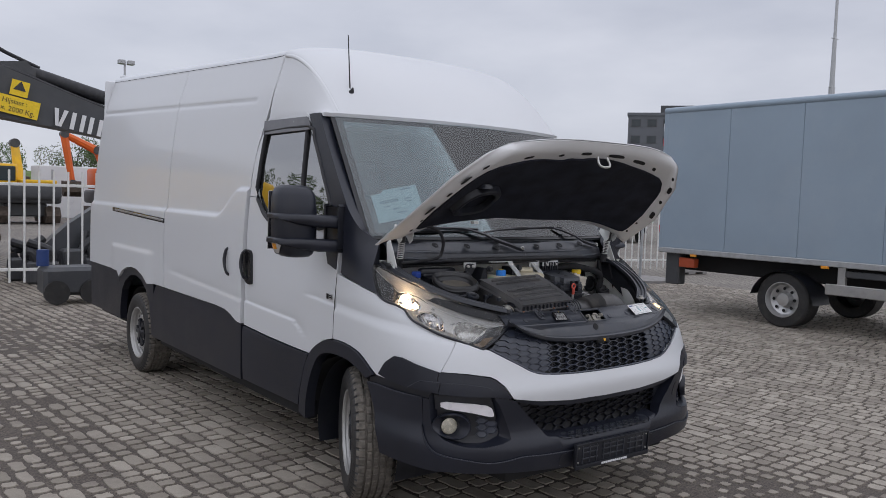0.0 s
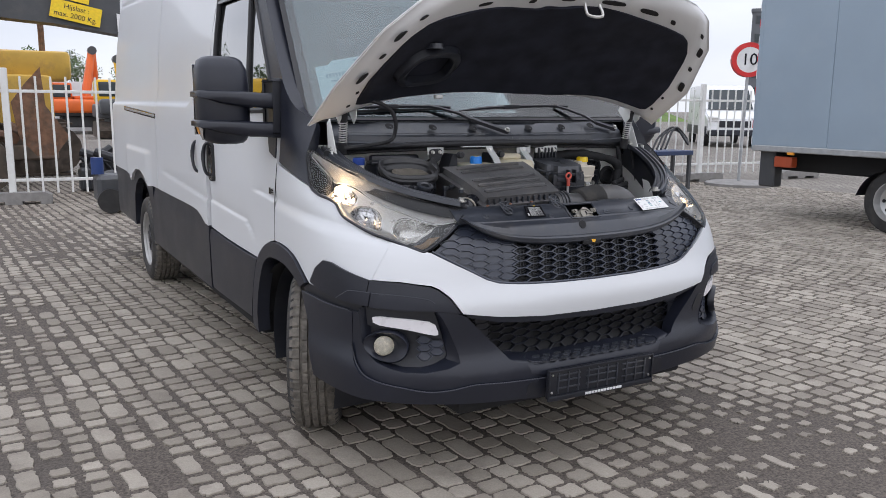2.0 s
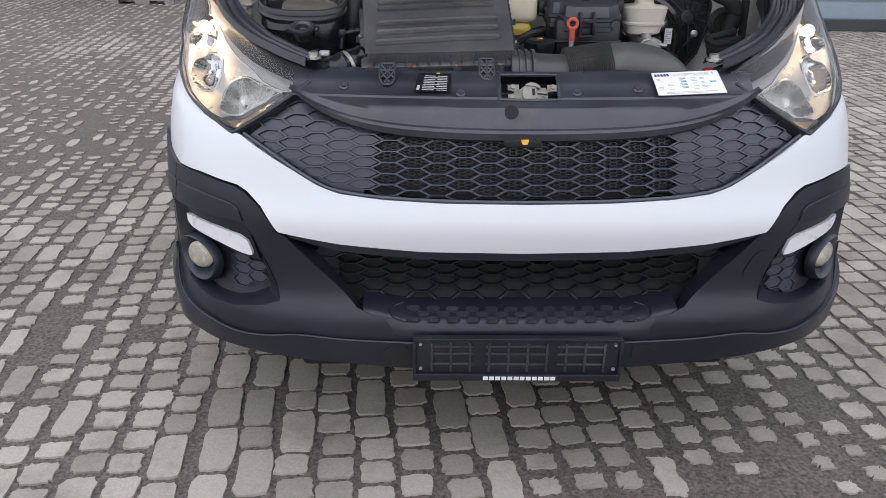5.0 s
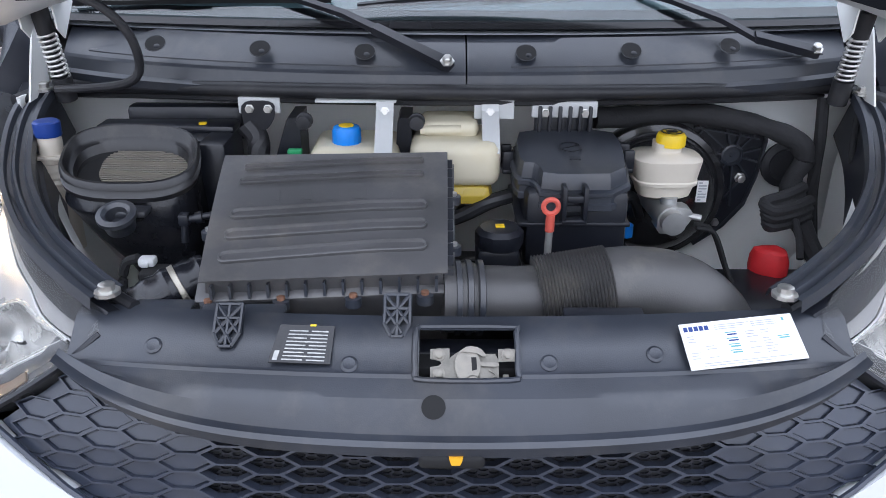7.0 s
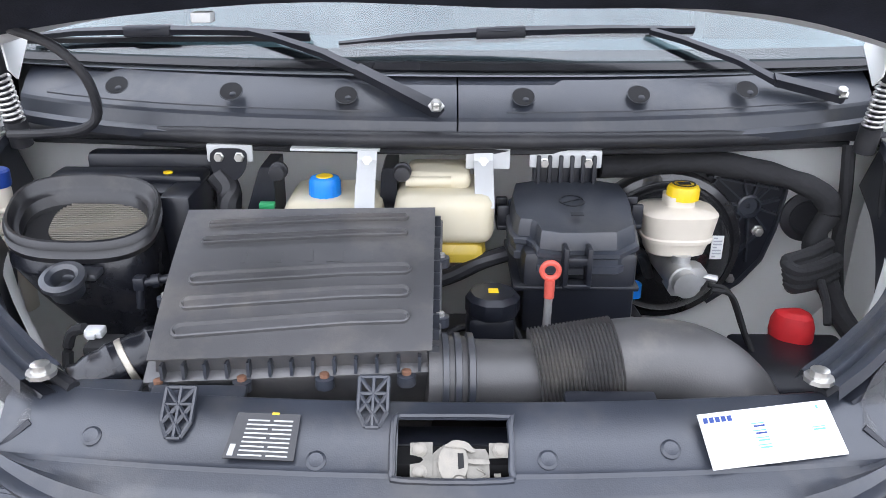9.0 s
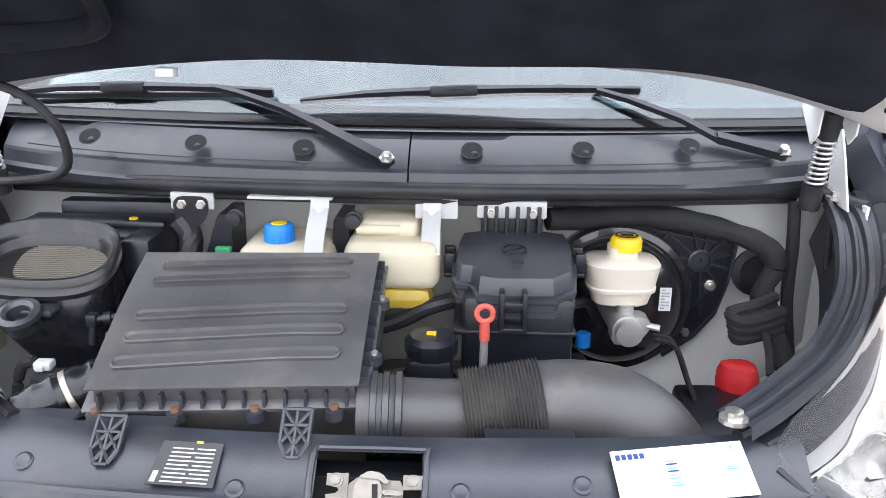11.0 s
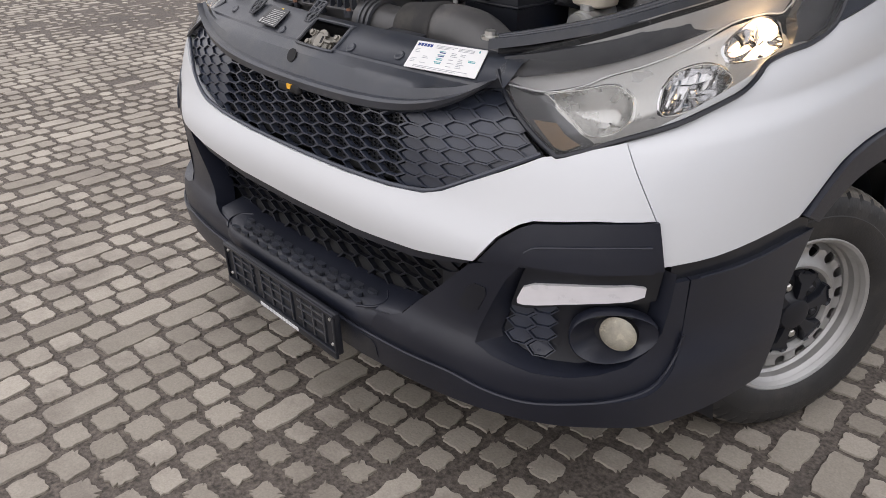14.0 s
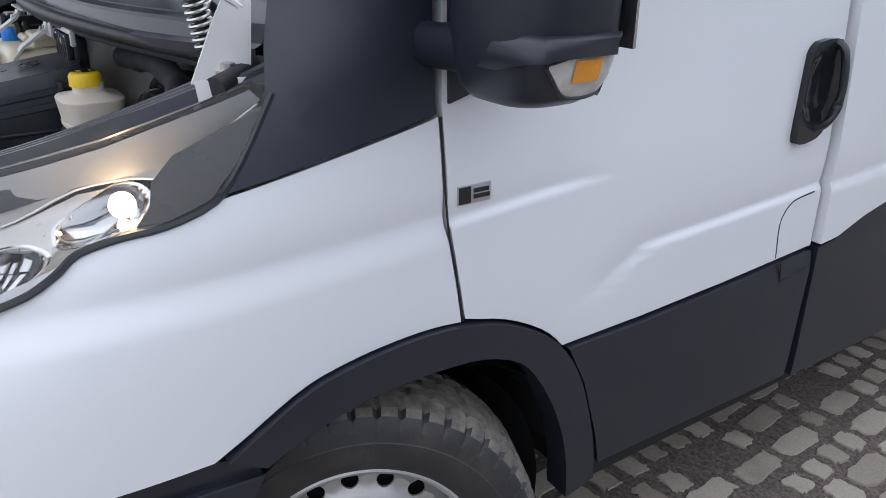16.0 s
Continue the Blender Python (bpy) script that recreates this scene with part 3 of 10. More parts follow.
for sg in (1, -1):
    # wing between headlamp, bumper and wheel arch
    low = Y([(-0.655, 0.705), (-0.55, 0.708), (-0.43, 0.716), (-0.285, 0.723)])
    wing = X(GAP) + low + Y([(y - 0.003, z + 0.004) for y, z in ARCH_OUT[2:(19 if sg > 0 else 17)] if y < 0.148]) + Y(([(0.150, 0.829), (0.136, 0.913), (0.120, 1.005), (0.116, 1.178)] if sg > 0 else [(0.14, 0.834), (0.14, 1.012), (0.15, 1.178)])) + Y([(-0.06, 1.141), (-0.226, 1.106)]) + [(a, b - 0.004) for a, b in reversed(Y(HL_LOW[1:-1]))]

    def crease(a, b):
        line = 0.990 + 0.110 * (a - 0.687)
        return -0.010 * (math.exp(-(b - line) / 0.05) if b > line else ease(line - 0.060, line, b)) * ease(0.20, 0.50, a)
    part("wing", panel(mirror(wing, sg), skin, 0.02, 0.0, 0.03, 0.005, lambda a, b: crease(abs(a), b)), WHITE, van, angle=60)
    # black bead paints the shade in the gap between wing and door
    gl_ = BM()
    tube(gl_, [skin(sg * sy(y, z), z, -0.001) for y, z in (((0.1545, 0.829), (0.1405, 0.913), (0.1245, 1.005), (0.1205, 1.178)) if sg > 0 else ((0.144, 0.834), (0.144, 1.012), (0.154, 1.178)))], 0.0020, 6, 4)
    part("door_gap_shade", gl_, DARK, van)
    # black corner trim of the bumper, its lower half raised
    trim = X([(0.606, 0.682), (0.647, 0.738), (0.682, 0.768), (0.706, 0.780), (0.797, 0.794), (0.880, 0.797)]) + Y([(-0.655, 0.702)]) + X([(0.80, 0.694), (0.72, 0.694), (0.66, 0.690)])
    part("bumper_corner", panel(mirror(trim, sg), skin, 0.03, 0.010, 0.03, 0.02), TRIM, van, "black grained corner trim", angle=40)
    boss = X([(0.690, 0.700), (0.698, 0.722), (0.712, 0.734), (0.735, 0.740), (0.80, 0.749), (0.878, 0.751), (0.886, 0.700)])
    part("embossed_panel", ridge(panel(mirror(boss, sg), skin, 0.02, 0.0145, 0.03, 0.02), [(a * sg, b) for a, b in boss[1:6]], 0.0125, 0.0025), TRIM, van, angle=40)
    if sg < 0:
        extra = X([(0.882, 0.797)]) + Y([(-0.56, 0.818), (-0.47, 0.838), (-0.42, 0.838), (-0.36, 0.80), (-0.31, 0.735), (-0.40, 0.716), (-0.55, 0.705), (-0.653, 0.702)])
        part("wing_trim", panel(mirror(extra, sg), skin, 0.03, 0.010, 0.03, 0.02), TRIM, van, "black grained corner trim", angle=40)
        boss = X([(0.889, 0.702), (0.881, 0.751)]) + Y([(-0.60, 0.750), (-0.575, 0.742), (-0.52, 0.708)])
        part("embossed_panel", ridge(panel(mirror(boss, sg), skin, 0.02, 0.0145, 0.03, 0.02), [(a * sg, b) for a, b in boss[1:]], 0.0125, 0.0025), TRIM, van, angle=40)
    # liner over the front wheel
    ln_ = BM()
    rings = []
    for x_ in (0.56, 0.60, 0.70, 0.80, 0.90, 0.925):
        k_ = 0.30 if x_ == 0.56 else 1.0
        rings.append([Vector((sg * max(x_, 0.60), 0.402 * k_ * math.cos(radians(q_)), 0.345 + 0.402 * k_ * math.sin(radians(q_)))) for q_ in range(-20, 201, 5)])
    ring_loft(ln_, rings, False, False)
    bmesh.ops.recalc_face_normals(ln_, faces=list(ln_.faces))
    part("wheel_liner", ln_, TRIM_DARK, van, "dark moulded wheel liner", angle=40)
    # arch trim
    ring = Y(ARCH_OUT) + Y(list(reversed(ARCH_IN)))
    part("wheel_arch_trim", panel(mirror(ring, sg), skin, 0.06, 0.014, 0.03, 0.03, lambda a, b: -0.018 * ease(-0.10, -0.25, abs(a) - 1 + Y0)), TRIM, van, angle=50)
    # lower bumper corner with the opening for the fog lamp
    fold = Y([(-0.622, 0.671), (-0.58, 0.672), (-0.50, 0.672), (-0.40, 0.674), (-0.30, 0.678), (-0.215, 0.676)])
    seam = [(a, b) for a, b in LIP[:-1] if a < 0.60]
    bump = [(0, 0.455)] + X([(0.30, 0.462), (0.38, 0.472), (0.415, 0.488), (0.45, 0.53), (0.52, 0.60), (0.585, 0.668), (0.63, 0.686)] + P_OUT[:-1]) + [(0.574, 0.671), (0.592, 0.672), (0.592, 0.55)] + list(reversed(seam))
    bump = [p for i, p in enumerate(bump) if i == 0 or p != bump[i - 1]]
    part("lower_bumper", panel(mirror(bump, sg), skin, 0.062, 0.006, 0.02, 0.02), TRIM, van, "dark grained plastic lower bumper", angle=40)
    skirt = seam + [(0.592, 0.55), (0.594, 0.672)] + fold[2:] + Y([(-0.232, 0.645), (-0.285, 0.56), (-0.33, 0.45), (-0.345, 0.40), (-0.35, 0.362)]) + X([(0.90, 0.352), (0.70, 0.352), (0.45, 0.338), (0.27, 0.325)]) + [(0, 0.325)]
    swell = lambda a, b: 0.010 * ease(0.60, 0.42, b) * ease(0.50, 0.56, abs(a)) + (0.010 if abs(a) < 0.5 else 0.010 * ease(0.56, 0.46, b))
    sk = panel(mirror(skirt, sg), skin, 0.05, 0.0065, 0.02, 0.02, swell)
    ridge(sk, [(a * sg, b) for a, b in seam], 0.0125, 0.0035)
    ridge(sk, [(a * sg, b) for a, b in fold[1:]], 0.004, 0.003)
    part("bumper_skirt", sk, TRIM, van, "dark grained plastic bumper skirt", angle=40)
    ledge = X([(0.911, 0.666), (0.909, 0.700)]) + Y([(-0.60, 0.706), (-0.50, 0.709), (-0.40, 0.717), (-0.290, 0.721), (-0.218, 0.701)]) + list(reversed(fold))
    part("bumper_ledge", panel(mirror(ledge, sg), skin, 0.02, -0.008, 0.03, 0.02), TRIM_DARK, van, angle=40)
    # fog lamp recess
    rec = X(P_IN)
    part("fog_lamp_pocket", panel(mirror(rec, sg), skin, 0.01, -0.034, 0.03, 0.03), TRIM_DARK, van)
    lipb = BM()
    lring = []
    for k, dd in ((0.0, 0.007), (0.06, 0.004), (0.92, -0.026), (1.0, -0.036)):
        lring.append([skin(sg * sx(xo + (xi - xo) * k, zo + (zi - zo) * k), zo + (zi - zo) * k, dd) for (xo, zo), (xi, zi) in zip(P_OUT, P_IN)])
    ring_loft(lipb, lring, False, False)
    bmesh.ops.recalc_face_normals(lipb, faces=list(lipb.faces))
    part("pocket_lip", lipb, TRIM, van, angle=28)
    hx = X([(0.674, 0.625), (0.654, 0.580), (0.640, 0.520), (0.70, 0.486), (0.775, 0.478), (0.772, 0.55), (0.775, 0.63), (0.74, 0.635)])
    hb = BM()
    honeycomb(hb, mirror(hx, sg), skin, -0.026, 0.040, 0.028, 0.11, 0.010, lambda a, b: True, 0.28, mirror(X(P_IN), sg))
    tagged(part("honeycomb_insert", hb, GRILLE, van, smooth=False), kind="stuff")
    fr = X([(0.690, 0.662), (0.70, 0.690), (0.905, 0.692), (0.900, 0.622), (0.79, 0.614), (0.70, 0.588), (0.668, 0.588)])
    part("day_light_frame", panel(mirror(fr, sg), skin, 0.02, -0.016, 0.03, 0.02), TRIM_DARK, van, angle=50)
    drl = X([(0.698, 0.648), (0.784, 0.662), (0.886, 0.664), (0.884, 0.632), (0.79, 0.622), (0.70, 0.599), (0.680, 0.601)])
    part("day_light", panel(mirror(rounded(drl, 1), sg), skin, 0.02, -0.008, 0.02, 0.02), DRL, van, "frosted white daytime light strip", angle=50)
    # fog lamp in a wide funnel
    fo = []
    NF = 36
    lc = skin(sg * sx(0.862, 0.552), 0.552, -0.027)
    for k, dd in ((1.06, -0.020), (1.05, 0.004), (1.0, 0.009), (0.95, 0.006)):
        row = []
        for i in range(NF):
            t = 2 * math.pi * i / NF
            x, z = 0.843 + 0.058 * k * math.cos(t), 0.555 + 0.056 * k * math.sin(t)
            row.append(skin(sg * sx(min(x, 0.900), z), z, dd))
        fo.append(row)
    disc = [lc + Vector((sg * 0.037 * math.cos(2 * math.pi * i / NF), -0.012 * math.cos(2 * math.pi * i / NF) * -1, 0.037 * math.sin(2 * math.pi * i / NF))) for i in range(NF)]
    for k in (0.35, 0.7, 1.0):
        fo.append([fo[3][i].lerp(disc[i], k) for i in range(NF)])
    axis = (disc[9] - lc).cross(disc[0] - lc).normalized()
    axis = axis if axis.y < 0 else -axis
    fm = along(lc, lc + axis)[0]
    fl = part("fog_lamp", lathe(BM(), [(0.040, -0.03), (0.040, -0.004), (0.0, -0.003)], fm, 28), DARK, van, "round clear fog lamp in black bezel")
    fb_ = BM()
    ring_loft(fb_, fo, False)
    bmesh.ops.recalc_face_normals(fb_, faces=list(fb_.faces))
    part("bezel", fb_, TRIM, fl, angle=50)
    part("reflector", lathe(BM(), [(0.0, 0.0085), (0.012, 0.009), (0.024, 0.010), (0.033, 0.0115), (0.0385, 0.013)], fm, 20, False), FOGREF, fl, smooth=False)
    part("lens", lathe(BM(), [(0.0385, 0.013), (0.034, 0.0165), (0.020, 0.0195), (0.0, 0.0205)], fm, 28, False), LENS, fl)

# black sheet behind the openings, painting the shade inside the nose
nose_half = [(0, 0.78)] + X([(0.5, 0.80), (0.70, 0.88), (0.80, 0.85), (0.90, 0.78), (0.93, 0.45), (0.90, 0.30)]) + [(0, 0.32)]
part("nose_void_sheet", panel(both(nose_half), skin, 0.02, -0.085, 0.04, 0.05), DARK, van)

# upper grille
grille_half = [(0, 0.925)] + X([(0.20, 0.928), (0.35, 0.940), (0.46, 0.965), (0.50, 0.995), (0.535, 1.01), (0.685, 0.905), (0.56, 0.835), (0.50, 0.802), (0.45, 0.785), (0.35, 0.773), (0.20, 0.765)]) + [(0, 0.762)]
# its black backing sheet paints the shade behind the honeycomb
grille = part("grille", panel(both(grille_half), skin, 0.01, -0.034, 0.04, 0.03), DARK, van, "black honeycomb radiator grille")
hb = BM()
gin = [(a * 0.985, b) for a, b in both(grille_half)]
honeycomb(hb, gin, skin, -0.010, 0.0505, 0.0265, 0.11, 0.014, lambda a, b: abs(a) > 0.225, 0.30)
part("honeycomb", hb, GRILLE, grille, smooth=False)
for sg in (1, -1):
    cheek = [(0.228, 0.935)] + [(a * 0.99, b) for a, b in grille_half if a > 0.235] + [(0.228, 0.766)]
    part("closed_cheek", panel(mirror(cheek, sg), skin, 0.006, -0.0165, 0.04, 0.03), GRILLE, grille)
fine = BM()
fin = [p for p in both([(0, 0.925), (0.21, 0.925), (0.225, 0.80), (0, 0.77)])]
honeycomb(fine, fin, skin, -0.030, 0.0125, 0.0085, 0.26, 0.004, None)
part("mesh_screen", fine, TRIM_DARK, grille, smooth=False)
# thin frame along the grille's edge
fr = BM()
tube(fr, [skin(a, b, 0.0) for a, b in both(grille_half)[1:-1] if b < 0.91] , 0.005, 6, 2)
part("frame", fr, GRILLE, grille)

# lower grille
lg_half = [(0, 0.628)] + X([(0.25, 0.633), (0.45, 0.650), (0.578, 0.672), (0.52, 0.605), (0.45, 0.535), (0.415, 0.492), (0.38, 0.476), (0.30, 0.466)]) + [(0, 0.460)]
# the black sheet at the back stands in for the intake's inner shade
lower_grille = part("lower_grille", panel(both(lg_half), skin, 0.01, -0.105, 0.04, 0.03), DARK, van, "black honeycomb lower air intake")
hb = BM()
honeycomb(hb, [(a * 0.97, b) for a, b in both(lg_half)], lambda a, b, d: skin(a, b, d - 0.030 * ease(0.60, 0.47, b) * ease(0.30, 0.20, abs(a))), -0.045, 0.0505, 0.0265, 0.085, 0.014, lambda a, b: abs(a) > 0.26, 0.30)
part("honeycomb", hb, TRIM_DARK, lower_grille, smooth=False)
for sg in (1, -1):
    cheek = [(0.27, 0.645)] + [(a * 0.985, b) for a, b in lg_half if a > 0.28] + [(0.27, 0.466)]
    part("closed_cheek", panel(mirror(cheek, sg), skin, 0.006, -0.052, 0.04, 0.03), TRIM_DARK, lower_grille)
lipb = [(0, 0.633)] + X([(0.25, 0.638), (0.45, 0.656), (0.585, 0.680), (0.580, 0.665), (0.45, 0.634), (0.25, 0.616)]) + [(0, 0.611)]
part("intake_lip", panel(both(lipb), skin, 0.06, 0.0, 0.03, 0.01), TRIM, van)
tow = X([(0.285, 0.400), (0.345, 0.396), (0.345, 0.338), (0.285, 0.343)])
for sg in (1, -1):
    part("tow_eye_cover", panel(mirror(rounded(tow, 1), sg), skin, 0.006, 0.0185, 0.03, 0.03), TRIM_DARK, van, "small square tow eye cover", angle=50)
# step on the bumper with raised studs, and its number plate holder
step = BM()
rows = []
for i in range(33):
    x = -0.40 + 0.80 * i / 32
    k = abs(x) / 0.40
    s1 = (1 if x >= 0 else -1)
    zt = 0.462 + 0.018 * ease(0.65, 1.0, k)
    p = skin(s1 * sx(abs(x), 0.45), 0.45, 0.014)
    yf = p.y + 0.02 * ease(0.7, 1, k)
    rows.append([(x, -0.815, zt + 0.016), (x, yf + 0.015, zt + 0.002), (x, yf, zt - 0.010), (x, yf, zt - 0.045)])
ring_loft(step, rows, False, False)
bmesh.ops.recalc_face_normals(step, faces=list(step.faces))
part("bumper_step", step, TRIM, van, angle=60)
st = BM()
for r in range(3):
    for c in range(12):
        x = -0.272 + c * 0.0495 + (0.0247 if r % 2 else 0)
        if abs(x) > 0.275:
            continue
        yy = -0.922 + r * 0.024 + 0.10 * x * x
        slab(st, [(-0.017, 0.0), (-0.011, -0.0065), (0.011, -0.0065), (0.017, 0.0), (0.011, 0.0065), (-0.011, 0.0065)], lambda a, b, d: Vector((x + a, yy + b, 0.4675 + 0.10 * (yy + b + 0.93) + d)), 0.004, -0.004)
part("step_studs", st, COVER, van, smooth=False)
for sg in (1, -1):
    bm_ = BM()
    tube(bm_, [(sg * 0.30, -0.842, 0.478), (sg * 0.33, -0.870, 0.476), (sg * 0.325, -0.905, 0.472), (sg * 0.29, -0.930, 0.470)], 0.003, 6, 4)
    part("step_bead", bm_, TRIM, van)
patch = X([(0.600, 0.552), (0.632, 0.625), (0.590, 0.630), (0.555, 0.560)])
part("sensor_patch", panel(rounded(patch, 1), skin, 0.004, 0.0085, 0.03, 0.03), TRIM_DARK, van, angle=50)

plate = thing("plate_holder", "black plastic number plate frame without plate on bumper", "plate frame")
PM = pose(-0.012, -0.953, 0.380, 3, 0, -1)
pf = BM()
box(pf, (-0.262, -0.004, -0.058), (0.262, 0.012, 0.058), 0.004)
part("backing", pf, TRIM_DARK, plate)
pf = BM()
for a, b in (((-0.262, -0.010, 0.050), (0.262, -0.003, 0.058)), ((-0.262, -0.012, -0.066), (0.262, -0.003, -0.046)), ((-0.262, -0.010, -0.05), (-0.254, -0.003, 0.05)), ((0.254, -0.010, -0.05), (0.262, -0.003, 0.05))):
    box(pf, a, b, 0.002)
part("rim", pf, TRIM_DARK, plate)
pf = BM()
for i in range(10):
    x = -0.215 + i * 0.048
    box(pf, (x - 0.003, -0.009, -0.040), (x + 0.003, -0.003, 0.045), 0.001)
for z in (-0.018, 0.012, 0.034):
    for x0, x1 in ((-0.22, -0.11), (-0.08, 0.07), (0.10, 0.22)):
        box(pf, (x0, -0.008, z - 0.003), (x1, -0.003, z + 0.003), 0.001)
part("ribs", pf, COVER, plate)
for x, z in ((-0.243, 0.04), (0.243, 0.04), (-0.243, -0.032), (0.243, -0.032)):
    part("screw", lathe(BM(), [(0.005, 0), (0.004, 0.004)], pose(x, -0.004, z, 90), 10), ZINC, plate)
pf = BM()
for i in range(12):
    x = -0.085 + i * 0.0155
    box(pf, (x, -0.0135, -0.0615), (x + (0.012 if i % 5 else 0.013), -0.011, -0.0515))
part("printed_bars", pf, INK_WHITE, plate)
plate.matrix_world = PM

# ---- headlamps ----
LAMP_IN = [(0.524, 1.022), (0.560, 0.996), (0.605, 0.967), (0.655, 0.936), (0.700, 0.910), (0.722, 0.906)]
LAMP_TOP = [(0.869, 1.205), (0.839, 1.180), (0.793, 1.155), (0.737, 1.130), (0.68, 1.105), (0.62, 1.082), (0.560, 1.060), (0.530, 1.043)]
for sg in (1, -1):
    lens_line = X(LAMP_IN) + Y(HL_LOW[1:]) + Y([(-0.190, 1.150), (-0.138, 1.222), (-0.130, 1.243), (-0.155, 1.250)]) + X(LAMP_TOP)
    lamp = part("headlight", panel(mirror(lens_line, sg), skin, 0.004, 0.003, 0.02, 0.02), HAZY_LENS, van, "clear headlight, side light lit warm white", angle=60)
    lamp.visible_shadow = False
    shell = BM()
    ring_loft(shell, [[skin(sg * a, b, d_) for a, b in lens_line] for d_ in (-0.001, -0.03, -0.108)], False)
    part("lamp_shell", shell, SMOKE, lamp)
    part("housing", panel(mirror(lens_line, sg), skin, 0.01, -0.105, 0.04, 0.04), SMOKE, lamp, "grey lamp housing")
    d_bowl = loop2([(0.618, 1.020), (0.652, 1.004), (0.700, 0.978), (0.745, 0.951), (0.770, 0.950), (0.790, 0.975), (0.784, 1.003), (0.763, 1.028), (0.722, 1.043), (0.670, 1.032), (0.618, 1.020)], 4)[:-1]
    c_bowl = loop2([(0.806, 1.040), (0.820, 1.010), (0.838, 0.985), (0.862, 0.988), (0.888, 1.012), (0.892, 1.040), (0.872, 1.066), (0.838, 1.077), (0.808, 1.066), (0.806, 1.040)], 3)[:-1]
    d_line, c_line = X(d_bowl), X(c_bowl)
    s_line = Y(loop2([(-0.440, 1.080), (-0.41, 1.066), (-0.365, 1.076), (-0.330, 1.097), (-0.318, 1.122), (-0.328, 1.143), (-0.355, 1.146), (-0.40, 1.124), (-0.436, 1.100), (-0.440, 1.080)], 3)[:-1])
    face = X([(0.612, 1.018), (0.665, 0.985), (0.712, 0.952), (0.752, 0.932)]) + [(a, b + 0.004) for a, b in Y(HL_LOW[1:-1])] + Y([(-0.315, 1.088), (-0.308, 1.132), (-0.335, 1.150), (-0.40, 1.135)]) + X([(0.80, 1.104), (0.751, 1.077), (0.704, 1.058), (0.671, 1.040)])
    holes = [mirror(d_line, sg), mirror(c_line, sg), mirror(s_line, sg)]

    def deep(a, b):
        """How far the lamp's inside lies behind the lens: shallow at its edges, deep in the middle."""
        near = 9.0
        for (x0, y0), (x1, y1) in zip(lens_line, lens_line[1:] + lens_line[:1]):
            dx, dy = x1 - x0, y1 - y0
            t_ = min(1, max(0, ((abs(a) - x0) * dx + (b - y0) * dy) / (dx * dx + dy * dy + 1e-12)))
            near = min(near, math.hypot(abs(a) - x0 - t_ * dx, b - y0 - t_ * dy))
        return -0.010 - 0.042 * ease(0.0, 0.042, near)
    part("bezel", panel(mirror(face, sg), skin, 0.008, 0.0, 0.006, 0.006, deep, holes=holes), PALE_RIB, lamp, "pale ribbed bezel", angle=60)
    for nm, ln, depth, mt, lean in (("main_reflector", d_line, 0.050, RIB_CHROME, 0.22), ("dipped_reflector", c_line, 0.046, CHROME, 0.0), ("side_reflector", s_line, 0.030, CHROME, 0.2)):
        ca_, cb_ = sum(p[0] for p in ln) / len(ln), sum(p[1] for p in ln) / len(ln)
        wide = max(p[0] for p in ln) - min(p[0] for p in ln)
        rb = BM()
        rings = []
        for k, q in ((1.09, -0.02), (1.0, -0.04), (0.96, 0.16), (0.90, 0.34), (0.80, 0.54), (0.66, 0.74), (0.48, 0.89), (0.26, 0.97), (0.08, 1.0)):
            rings.append([skin(sg * (ca_ + lean * wide * (1 - min(1, k)) + (a - ca_) * k), cb_ + (b - cb_) * k, deep(a, b) - depth * q) for a, b in ln])
        ring_loft(rb, rings, False)
        bmesh.ops.recalc_face_normals(rb, faces=list(rb.faces))
        part(nm, rb, mt, lamp, angle=50)
        if nm != "side_reflector":
            rim_ = BM()
            tube(rim_, [skin(sg * a, b, deep(a, b) + 0.002) for a, b in ln + ln[:1]], 0.0013, 6, 2)
            part("reflector_rim", rim_, LAMP_GREY, lamp)
    # slanted mirror facets of the dipped beam
    ca_, cb_ = sum(p[0] for p in c_line) / len(c_line), sum(p[1] for p in c_line) / len(c_line)
    ra_, rb_ = (max(p[0] for p in c_line) - min(p[0] for p in c_line)) / 2, (max(p[1] for p in c_line) - min(p[1] for p in c_line)) / 2
    fz = random.Random(12)
    fac = BM()
    for i in range(7):
        lean_i = fz.uniform(-0.007, 0.007)
        for j in range(4):
            u0, u1, w0, w1 = -1.05 + 0.30 * i, -1.05 + 0.30 * (i + 1) - 0.012, -1.05 + 0.525 * j, -1.05 + 0.525 * (j + 1) - 0.02
            tip = fz.uniform(-0.008, 0.008) + (0.003 if (i + j) % 2 else -0.003)
            grid = []
            for e in range(4):
                row = []
                for g_ in range(4):
                    u, w_ = u0 + (u1 - u0) * e / 3, w0 + (w1 - w0) * g_ / 3
                    q = max(0.0, 1 - (u * u + w_ * w_) * 0.62)
                    du, dw = (e / 3 - 0.5), (g_ / 3 - 0.5)
                    a, b = ca_ + ra_ * (u + 0.10 * w_), cb_ + rb_ * w_
                    row.append((a, b, deep(a, b) - 0.004 - 0.030 * q + lean_i * du + tip * dw + 0.010 * du * du))
                grid.append(row)
            for e in range(3):
                for g_ in range(3):
                    q4 = (grid[e][g_], grid[e + 1][g_], grid[e + 1][g_ + 1], grid[e][g_ + 1])
                    if all(inside(c_line, a, b) for a, b, _ in q4):
                        fac.faces.new([fac.verts.new(skin(sg * a, b, d)) for a, b, d in q4])
    bmesh.ops.remove_doubles(fac, verts=list(fac.verts), dist=1e-5)
    bmesh.ops.recalc_face_normals(fac, faces=list(fac.faces))
